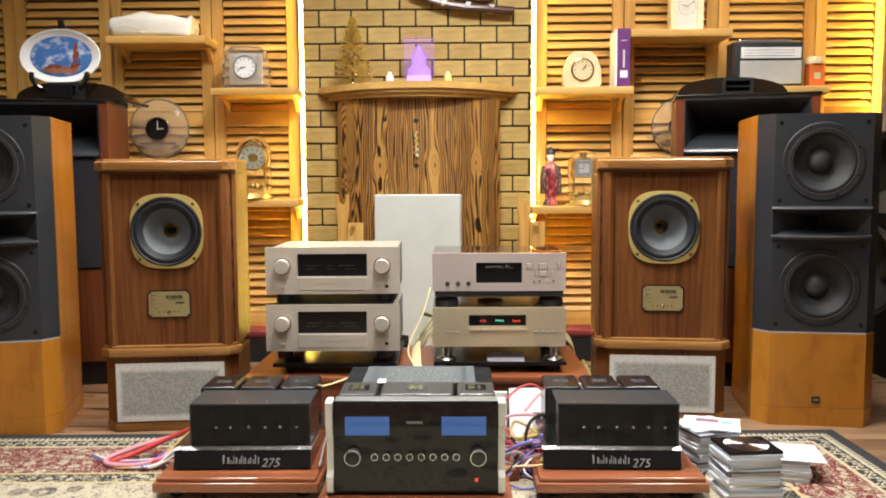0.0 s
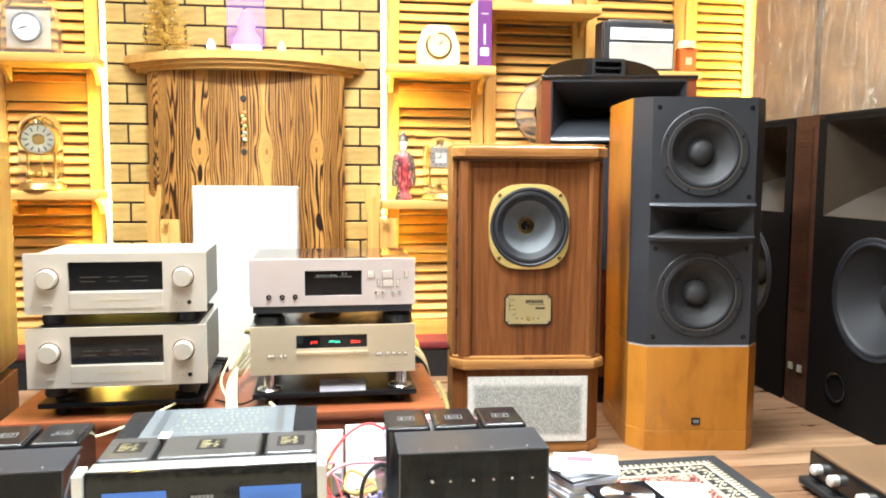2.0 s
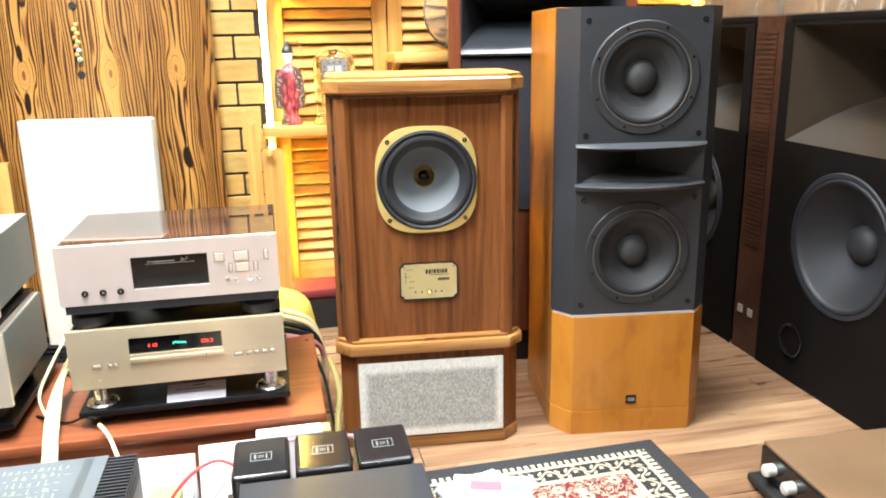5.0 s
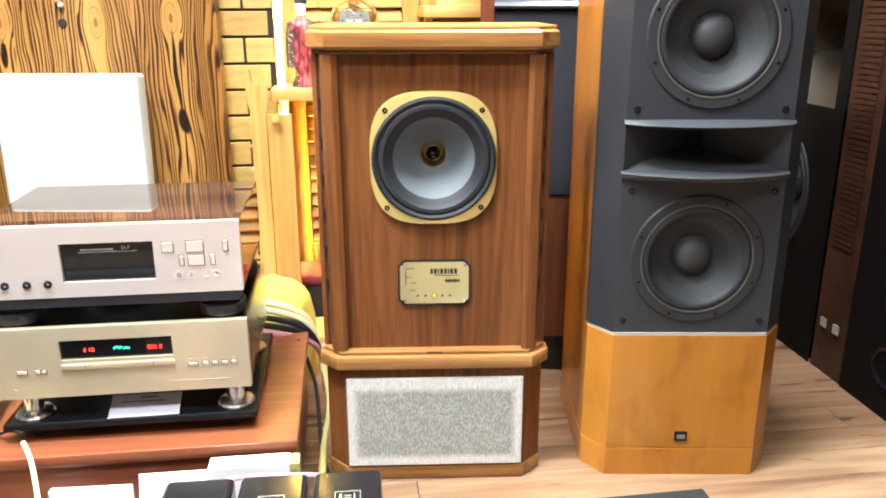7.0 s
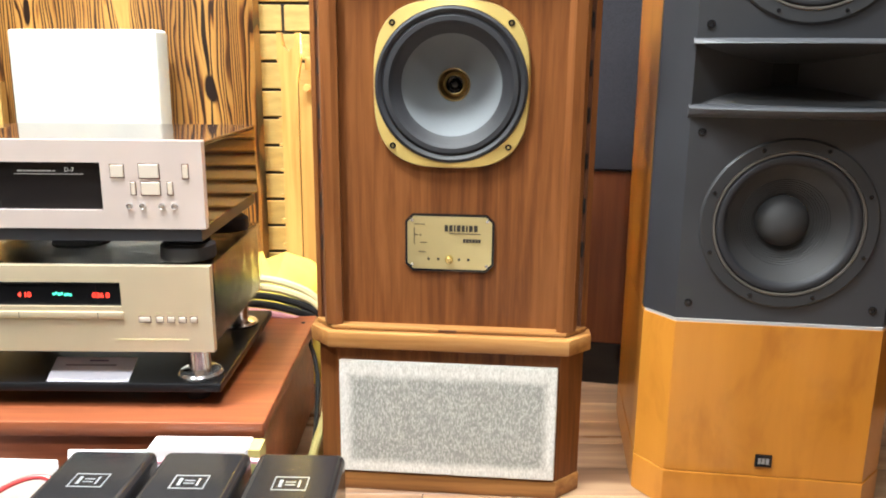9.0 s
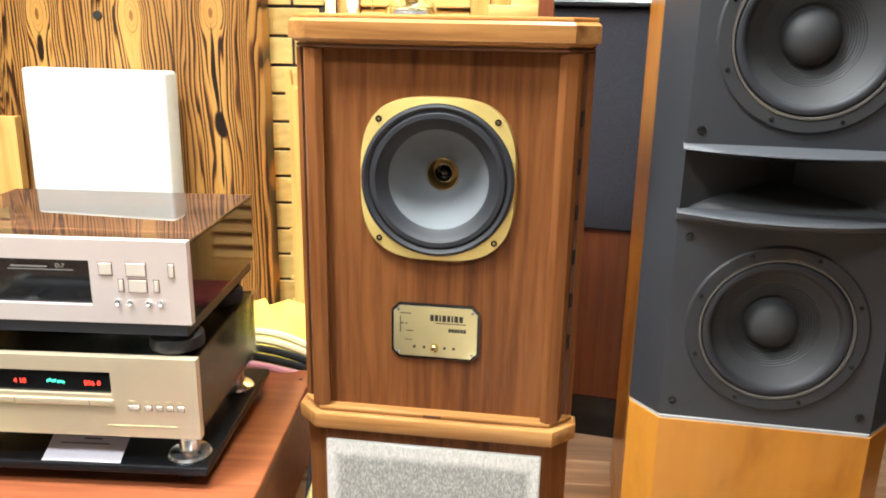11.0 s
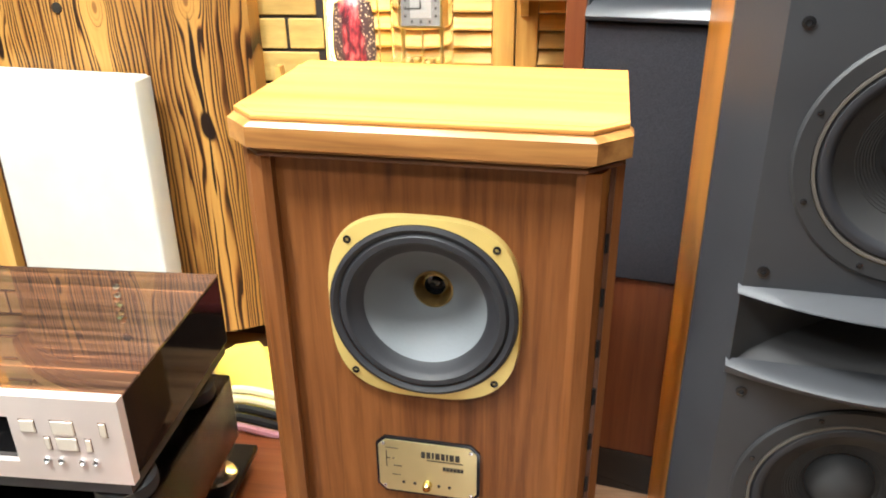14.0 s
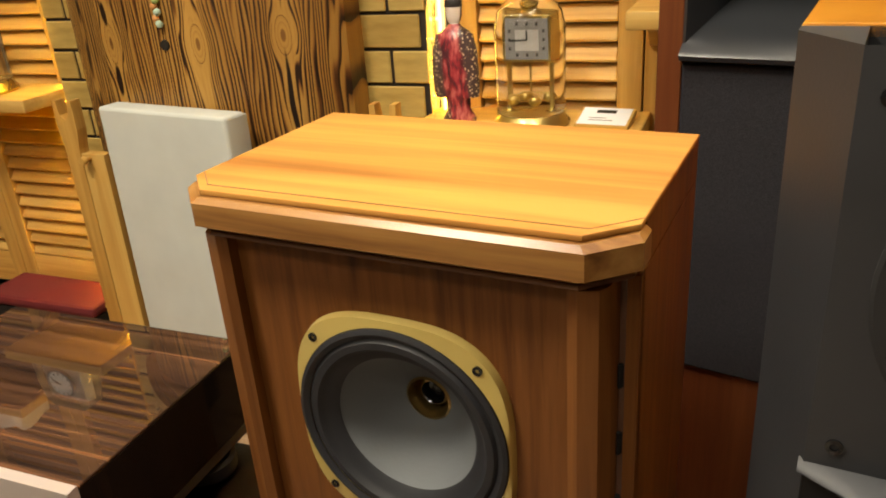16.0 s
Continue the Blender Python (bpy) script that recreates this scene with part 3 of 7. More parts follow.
# ---- floor coverings ----
rug = thing("rug", "red and cream patterned rug with black border on the floor", "rug", pose(-0.19, 1.3, 0.0, 0, 0, 1.1))
RUG = material("rug_pile", (0.4, 0.1, 0.06), 0.95)
n = Net(RUG)
sep = n.add("SeparateXYZ")
n.link(n.c.outputs["Object"], sep.inputs[0])
HX, HY = 1.55, 0.905
edge = n.math("MINIMUM", n.math("SUBTRACT", HX, n.math("ABSOLUTE", sep.outputs[0])), n.math("SUBTRACT", HY, n.math("ABSOLUTE", sep.outputs[1])))
flat = n.scaled(1, 1, 0)


def pattern(cells, leaf_scale, lo, hi):
    """Flower heads in cells with leaves and stems between: 1 where the light yarn is."""
    vor = n.add("TexVoronoi")
    vor.inputs["Scale"].default_value = cells
    n.link(flat, vor.inputs["Vector"])
    head = n.ramp(vor.outputs["Distance"], (0.1, (0, 0, 0)), (0.13, (1, 1, 1)), (0.3, (1, 1, 1)), (0.34, (0, 0, 0)))
    stem = n.ramp(n.noise(flat, leaf_scale, 1.5, 0.5, 1.8), (lo, (0, 0, 0)), (lo + 0.03, (1, 1, 1)), (hi, (1, 1, 1)), (hi + 0.03, (0, 0, 0)))
    return n.mix(1.0, head, stem, "LIGHTEN")


cream, red, black, gold = (0.5, 0.435, 0.31), (0.15, 0.011, 0.014), (0.016, 0.017, 0.018), (0.5, 0.4, 0.2)
big, small = pattern(21, 40, 0.49, 0.575), pattern(30, 60, 0.52, 0.62)
veins = n.ramp(n.noise(flat, 90, 2, 0.5, 0.5), (0.42, (0.55, 0.55, 0.55)), (0.5, (1, 1, 1)))
field_red = n.mix(big, red, n.mix(1.0, cream, veins, "MULTIPLY"))
field_cream = n.mix(n.mix(0.5, pattern(9, 34, 0.54, 0.6), small, "MULTIPLY"), cream, (0.07, 0.05, 0.06))
dark_leaf = n.mix(small, black, cream)
# the way along the border: x on the long sides, y on the short ones
short_side = n.math("LESS_THAN", n.math("SUBTRACT", HX, n.math("ABSOLUTE", sep.outputs[0])), n.math("SUBTRACT", HY, n.math("ABSOLUTE", sep.outputs[1])))
along = n.math("ADD", n.math("MULTIPLY", short_side, sep.outputs[1]), n.math("MULTIPLY", n.math("SUBTRACT", 1.0, short_side), sep.outputs[0]))
bead = n.math("GREATER_THAN", n.math("SINE", n.math("MULTIPLY", along, 6.2832 / 0.0175)), -0.3)
scroll = n.math("ABSOLUTE", n.math("SUBTRACT", edge, n.math("MULTIPLY_ADD", n.math("SINE", n.math("MULTIPLY", along, 6.2832 / 0.066)), 0.012, 0.094)))
leaf = n.math("SINE", n.math("MULTIPLY", along, 6.2832 / 0.022))
vine = n.math("MAXIMUM", n.math("LESS_THAN", scroll, 0.0035), n.math("MULTIPLY", n.math("GREATER_THAN", leaf, 0.1), n.math("MULTIPLY", n.math("GREATER_THAN", scroll, 0.008), n.math("LESS_THAN", scroll, 0.019))))


def band(lo, hi, inside, outside):
    on = n.math("MULTIPLY", n.math("GREATER_THAN", edge, lo), n.math("LESS_THAN", edge, hi))
    return n.mix(on, outside, inside)


# a medallion shape cuts the cream ground out of the red one
dia = n.math("ADD", n.math("MULTIPLY", n.math("ABSOLUTE", sep.outputs[0]), 0.62), n.math("MULTIPLY", n.math("ABSOLUTE", sep.outputs[1]), 1.0))
lobes = n.math("ADD", dia, n.math("MULTIPLY", n.math("SINE", n.math("MULTIPLY", n.math("ADD", sep.outputs[0], sep.outputs[1]), 14.0)), 0.035))
inner = n.mix(n.math("LESS_THAN", lobes, 1.12), field_red, field_cream)
inner = n.mix(n.math("LESS_THAN", n.math("ABSOLUTE", n.math("SUBTRACT", lobes, 1.13)), 0.03), inner, dark_leaf)
inner = n.mix(n.math("LESS_THAN", n.math("ABSOLUTE", n.math("SUBTRACT", lobes, 1.165)), 0.007), inner, gold)
body = band(-1.0, 0.36, field_red, inner)
body = band(0.36, 0.43, dark_leaf, body)
body = band(0.355, 0.367, gold, body)
body = band(0.425, 0.437, gold, body)
body = band(0.12, 0.134, n.mix(0.35, cream, gold), body)
body = band(0.07, 0.12, n.mix(vine, black, cream), body)
body = band(0.06, 0.07, cream, body)
body = band(0.042, 0.06, n.mix(bead, black, cream), body)
body = band(-1.0, 0.042, (0.024, 0.025, 0.027), body)
n.color(body)
n.bump(n.noise(flat, 500, 2), 0.7, 0.003)
bm = nb()
box(bm, -HX, HX, -HY, HY, 0.0045, 0.0125, 0.003)
part("carpet", bm, RUG, rug)

# ---- loudspeakers ----
THROAT_BRASS = plain("dull_brass", (0.36, 0.25, 0.1), 0.35, 0.9, depth=0.02)
LIP_GREY = plain("smooth_grey_plastic", (0.036, 0.038, 0.043), 0.55, depth=0.03)
SEAM_GREY = plain("pale_seam", (0.34, 0.34, 0.35), 0.4, depth=0)
CHASSIS_BLACK = plain("charcoal_casting", (0.0165, 0.017, 0.019), 0.6, depth=0.1)
FLARE_GREY = plain("satin_grey_flare", (0.04, 0.04, 0.042), 0.65, depth=0.05)
TRIM_GREY = plain("brown_grey_trim", (0.075, 0.066, 0.058), 0.5)
HORN_PLASTIC = plain("horn_plastic", (0.024, 0.026, 0.03), 0.3, depth=0.02)

def driver_cone(parent, x, y, z, r_ring, r_cone, r_cap, depth, cone_mat, ring_mat=RUBBER, rim=True):
    """A cone loudspeaker unit on a front that faces -y: ring, surround, cone and cap."""
    at = face_on(x, y, z)
    w = r_cone
    u = part("chassis_ring", lathe(nb(), [(w, 0.0), (w + 0.001, 0.004), (r_ring - 0.003, 0.0045), (r_ring, 0.002), (r_ring, -0.004)], 64, at), ring_mat, parent)
    if rim:
        part("trim_ring", lathe(nb(), [(w, 0.002), (w - 0.0005, 0.0052), (w - 0.0035, 0.0052), (w - 0.0045, 0.001)], 64, at), TRIM_GREY, u)
        w -= 0.0045
    part("surround", lathe(nb(), [(w, 0.001), (w - 0.003, 0.0045), (w - 0.008, 0.0055), (w - 0.013, 0.0035), (w - 0.016, -0.001)], 64, at), RUBBER, u)
    w -= 0.016
    rows = [(w, -0.001)]
    for k in range(1, 60):
        v = k / 60
        ribbed = 0.0011 if rim and k % 4 == 1 and 0.42 < v < 0.9 else 0.0
        rows.append((w + (r_cap - w) * v, -0.002 - (depth - 0.002) * v ** 0.9 + ribbed))
    part("cone", lathe(nb(), rows + [(r_cap, -depth)], 64, at), cone_mat, u)
    part("dust_cap", lathe(nb(), [(r_cap, -depth), (r_cap * 0.95, -depth + 0.01), (r_cap * 0.72, -depth + 0.021), (r_cap * 0.36, -depth + 0.027), (0, -depth + 0.0285)], 32, at), cone_mat, u)
    for i in range(8 if rim else 0):
        a = math.pi * (i + 0.5) / 4
        rr = (r_ring + r_cone) / 2
        part("bolt", lathe(nb(), [(0, 0.0016), (0.0028, 0.0013), (0.0034, 0)], 10, face_on(x + rr * math.cos(a), y - 0.0045, z + rr * math.sin(a))), BLACK_GLOSS, u)
    return u


def screw(parent, x, y, z, r=0.007, mat=BLACK_GLOSS):
    bm = lathe(nb(), [(r * 0.45, -0.001), (r * 0.5, 0.0022), (r, 0.0018), (r, -0.002)], 12, face_on(x, y, z))
    return part("screw", bm, mat, parent)


def bored(outline, cx, cz, r, y0, y1, seg=48):
    """A board in the x-z plane between y0 and y1 with a round hole: front, back and the hole's wall."""
    bm = nb()
    x0, x1, z0, z1 = outline
    ring, frame_pts = [], []
    for i in range(seg):
        a = 2 * math.pi * (i + 0.5) / seg
        c, s = math.cos(a), math.sin(a)
        ring.append((cx + r * c, cz + r * s))
        k = min(((x1 - cx) if c > 0 else (x0 - cx)) / c if abs(c) > 1e-9 else 1e9, ((z1 - cz) if s > 0 else (z0 - cz)) / s if abs(s) > 1e-9 else 1e9)
        frame_pts.append((cx + k * c, cz + k * s))
    corners = [(x1, z1), (x0, z1), (x0, z0), (x1, z0)]
    rows = []
    for y in (y0, y1):
        a = [bm.verts.new((px, y, pz)) for px, pz in ring]
        b = [bm.verts.new((px, y, pz)) for px, pz in frame_pts]
        cs = [bm.verts.new((px, y, pz)) for px, pz in corners]
        for i in range(seg):
            j = (i + 1) % seg
            on_same = abs(frame_pts[i][0] - frame_pts[j][0]) < 1e-6 or abs(frame_pts[i][1] - frame_pts[j][1]) < 1e-6
            if on_same:
                bm.faces.new((a[i], a[j], b[j], b[i]))
            else:
                mx, mz = (frame_pts[i][0] + frame_pts[j][0]) / 2, (frame_pts[i][1] + frame_pts[j][1]) / 2
                c = min(cs, key=lambda v: (v.co.x - mx) ** 2 + (v.co.z - mz) ** 2)
                bm.faces.new((a[i], a[j], b[j], c, b[i]))
        rows.append(a)
    for i in range(seg):
        j = (i + 1) % seg
        bm.faces.new((rows[0][i], rows[0][j], rows[1][j], rows[1][i]))
    return bm


def chamfered(w, d, cx, cy, y0=0.0):
    """Outline with both front corners cut off; the front is at y0."""
    return [(-w / 2 + cx, y0), (w / 2 - cx, y0), (w / 2, y0 + cy), (w / 2, y0 + d), (-w / 2, y0 + d), (-w / 2, y0 + cy)]


def squircle(a, b, power, count=64):
    out = []
    for i in range(count):
        t = 2 * math.pi * i / count
        c, s = math.cos(t), math.sin(t)
        out.append((a * math.copysign(abs(c) ** (2 / power), c), b * math.copysign(abs(s) ** (2 / power), s)))
    return out


def walnut_speaker(m):
    """Walnut standing loudspeaker with a gold-rimmed coaxial unit and a cloth panel at its foot."""
    s = thing("walnut_loudspeaker", "walnut floor loudspeaker with gold-rimmed grey cone and pale cloth panel", "loudspeaker", m, "pair of walnut loudspeakers")
    W, D = 0.468, 0.286
    # lower box with its cloth panel
    low = part("lower_cabinet", prism(nb(), chamfered(0.452, D - 0.008, 0.04, 0.04, 0.002), 0.012, 0.262), WALNUT, s)
    part("foot_rail", prism(nb(), chamfered(0.456, D - 0.004, 0.041, 0.04, -0.002), 0.0, 0.032, bevel=0.003), TEAK, low)
    cl = part("cloth_frame", box(nb(), -0.183, 0.183, -0.006, 0.002, 0.036, 0.24, 0.003), CLOTH, low, "pale tweed grille cloth")
    # waist moulding
    wm = part("waist_moulding", prism(nb(), chamfered(W + 0.004, 0.068, 0.038, 0.038, -0.013), 0.263, 0.2915, bevel=0.004), TEAK, s)
    part("waist_step", prism(nb(), chamfered(W - 0.012, D - 0.01, 0.035, 0.036, -0.001), 0.2915, 0.3, bevel=0.003), TEAK, wm)
    # upper cabinet: sides, back, baffle and corner posts
    up = part("back_board", box(nb(), -0.2155, 0.2155, D - 0.015, D, 0.3, 0.889), WALNUT, s)
    for k in (-1, 1):
        part("side_board", box(nb(), min(k * 0.216, k * 0.2285), max(k * 0.216, k * 0.2285), 0.05, D, 0.3, 0.888), WALNUT, up)
    part("side_shoulder", box(nb(), -0.2285, 0.2285, 0.053, D, 0.8895, 0.932), WALNUT, up)
    part("baffle", bored((-0.188, 0.188, 0.3, 0.888), 0.0, 0.692, 0.1, 0.018, 0.04), WALNUT, up)
    part("inner_box", box(nb(), -0.19, 0.19, 0.16, 0.17, 0.31, 0.88), BLACK_MATTE, up)
    for k in (-1, 1):
        bm = nb()
        prism(bm, [(k * 0.179, 0.036), (k * 0.177, 0.004), (k * 0.187, -0.001), (k * 0.204, 0.004), (k * 0.209, 0.014), (k * 0.213, 0.036)][::k], 0.3, 0.888)
        part("corner_post", bm, WALNUT, up)
        bm = nb()
        prism(bm, [(k * 0.219, 0.034), (k * 0.2285, 0.042), (k * 0.2285, 0.0545), (k * 0.217, 0.0545)][::k], 0.3, 0.888)
        part("side_post", bm, WALNUT, up)
        part("port_channel", box(nb(), min(k * 0.21, k * 0.222), max(k * 0.21, k * 0.222), 0.037, 0.05, 0.3, 0.888), DARK_RIB, up)
        for i in range(6):
            z = 0.42 + i * 0.072
            bm = nb()
            prism(bm, [(k * 0.2085, 0.0375), (k * 0.2145, 0.0325), (k * 0.2185, 0.0385), (k * 0.2125, 0.0435)][::k], z, z + 0.024)
            part("port_slot", bm, BLACK_MATTE, up)
    # cornice: cove under a band with a canted upper edge, then the thin lid
    cor = part("cornice", prism(nb(), chamfered(W - 0.018, 0.056, 0.036, 0.036, -0.004), 0.8892, 0.8946, bevel=0.0015), WALNUT_X, s)
    bm = nb()
    levels = [(0.8948, 0.012), (0.8995, 0.005), (0.9015, 0.0035), (0.9025, 0.0), (0.9265, 0.0), (0.9315, 0.0055), (0.9318, 0.03)]
    rings = [[bm.verts.new((px, py, pz)) for px, py in chamfered(W - 2 * inset, 0.062 - inset, 0.037, 0.036, -0.014 + inset)] for pz, inset in levels]
    for lo, hi in zip(rings, rings[1:]):
        for i in range(6):
            bm.faces.new((lo[i], lo[(i + 1) % 6], hi[(i + 1) % 6], hi[i]))
    bm.faces.new(rings[0][::-1]), bm.faces.new(rings[-1])
    part("cornice_band", bm, TEAK, cor, smooth=0)
    lid = part("lid", prism(nb(), chamfered(W - 0.01, D + 0.004, 0.037, 0.036, -0.004), 0.9322, 0.9378, bevel=0.0008), TEAK_TOP, s)
    # dark inlay line that follows the front edge and both cut corners
    hw, fy = W / 2 - 0.0052, 0.0095
    line = [(-hw, fy + 0.034), (-hw + 0.035, fy), (hw - 0.035, fy), (hw, fy + 0.034)]
    part("inlay_line", prism(nb(), line + [(px, py + 0.0014) for px, py in reversed(line)], 0.9378, 0.93805), DARK_RIB, lid)
    # coaxial unit
    y, CZ = 0.018, 0.692
    fr = squircle(0.1225, 0.1285, 3.0)
    bm = nb()
    outer = [bm.verts.new((px, y, CZ + pz)) for px, pz in fr]
    mid = [bm.verts.new((px * 0.985, y - 0.009, CZ + pz * 0.985)) for px, pz in fr]
    inn = [bm.verts.new((0.1195 * math.cos(2 * math.pi * i / 64), y - 0.011, CZ + 0.1195 * math.sin(2 * math.pi * i / 64))) for i in range(64)]
    inb = [bm.verts.new((0.1175 * math.cos(2 * math.pi * i / 64), y - 0.002, CZ + 0.1175 * math.sin(2 * math.pi * i / 64))) for i in range(64)]
    for a, b in ((outer, mid), (mid, inn), (inn, inb)):
        for i in range(64):
            j = (i + 1) % 64
            bm.faces.new((a[i], a[j], b[j], b[i]))
    unit = part("gold_frame", bm, GOLD_PAINT, s, "gold enamelled cast frame")
    at = face_on(0, y, CZ)
    part("gasket", lathe(nb(), [(0.119, 0.006), (0.1185, 0.013), (0.114, 0.015), (0.108, 0.011)], 64, at), RUBBER, unit)
    part("surround", lathe(nb(), [(0.108, 0.009), (0.104, 0.0135), (0.097, 0.0135), (0.0935, 0.009), (0.0905, 0.006), (0.085, 0.0035), (0.079, -0.002)], 64, at), RUBBER, unit)
    part("cone", lathe(nb(), [(0.0802, -0.001), (0.078, -0.0045), (0.066, -0.019), (0.052, -0.034), (0.04, -0.0445), (0.032, -0.051), (0.0265, -0.054)], 64, at), CONE_GREY, unit, "light grey paper cone")
    part("throat", lathe(nb(), [(0.0267, -0.053), (0.0245, -0.052), (0.0235, -0.061), (0.022, -0.076), (0.0205, -0.09), (0, -0.091)], 40, at), THROAT_BRASS, unit, "gold coloured horn throat")
    part("throat_ring", lathe(nb(), [(0.0155, -0.0895), (0.016, -0.066), (0.0142, -0.0645), (0.0132, -0.067)], 32, at), CHROME, unit)
    part("throat_plug", lathe(nb(), [(0.0138, -0.067), (0.0125, -0.078), (0.0065, -0.08), (0.005, -0.072), (0, -0.0705)], 32, at), BLACK_GLOSS, unit)
    for sx in (-1, 1):
        for sz in (-1, 1):
            screw(unit, sx * 0.091, y - 0.0098, CZ + sz * 0.0935, 0.005)
    # badge plate
    px, pz, c = 0.0725, 0.0475, 0.012
    def octo(a, b, c):
        return [(-a + c, -b), (a - c, -b), (a, -b + c), (a, b - c), (a - c, b), (-a + c, b), (-a, b - c), (-a, -b + c)]
    up_m = Matrix.Translation((0.0, y, 0.4415)) @ FRONT
    badge = part("badge_frame", prism(nb(), octo(px, pz, c), 0.0, 0.004, up_m), BLACK_GLOSS, s)
    part("badge_plate", prism(nb(), octo(px - 0.004, pz - 0.004, c - 0.002), 0.004, 0.0052, up_m), BRASS_PLATE, badge, "brushed brass control plate")
    yy = y - 0.0053
    part("badge_print", bars(nb(), -0.008, yy, 0.4610, (0.0055, 0.0055, 0.003, 0.006, 0.005, 0.003, 0.006, 0.006), 0.0105, 0.0019), DARK_INK, badge)
    part("badge_print", bars(nb(), 0.0, yy, 0.4570, (0.05,), 0.0012, 0), DARK_INK, badge)
    part("badge_print", bars(nb(), 0.022, yy, 0.4430, (0.004, 0.0045, 0.004, 0.0045, 0.004, 0.004), 0.006, 0.0007), DARK_INK, badge)
    part("badge_print", bars(nb(), -0.058, yy, 0.4385, (0.0012,), 0.028, 0), DARK_INK, badge)
    part("badge_print", bars(nb(), -0.058, yy, 0.4715, (0.018,), 0.0012, 0), DARK_INK, badge)
    part("badge_print", bars(nb(), -0.048, yy, 0.4415, (0.012,), 0.0012, 0), DARK_INK, badge)
    part("badge_print", bars(nb(), -0.058, yy, 0.4535, (0.006, 0.003), 0.0018, 0.003), DARK_INK, badge)
    part("badge_print", bars(nb(), -0.05, yy, 0.4260, (0.012,), 0.001, 0), DARK_INK, badge)
    for i, dx in enumerate((-0.034, -0.018, 0.0, 0.016, 0.031)):
        if i == 2:
            part("jumper_knob", lathe(nb(), [(0, 0.011), (0.0045, 0.011), (0.0065, 0.008), (0.0065, 0)], 16, face_on(dx, yy, 0.4150)), BRASS, badge)
        else:
            part("jumper_hole", lathe(nb(), [(0, 0.0012), (0.0022, 0.0012), (0.0024, 0)], 12, face_on(dx, yy, 0.4145)), DARK_INK, badge)
    for sx in (-1, 1):
        for sz in (-1, 1):
            part("badge_screw", lathe(nb(), [(0, 0.0016), (0.0026, 0.0012), (0.003, 0)], 10, face_on(sx * 0.061, yy, 0.4415 + sz * 0.037)), SILVER, badge)
    part("maker_slot", box(nb(), -0.016, 0.014, -0.0018, -0.0005, 0.294, 0.2975), DARK_RIB, wm)
    return s


TOE = 5.3
right_walnut = walnut_speaker(pose(0.797, 2.36, 0, 0, 0, -TOE))
left_walnut = copy_thing(right_walnut, pose(-0.918, 2.262, 0, 0, 0, 5.5))


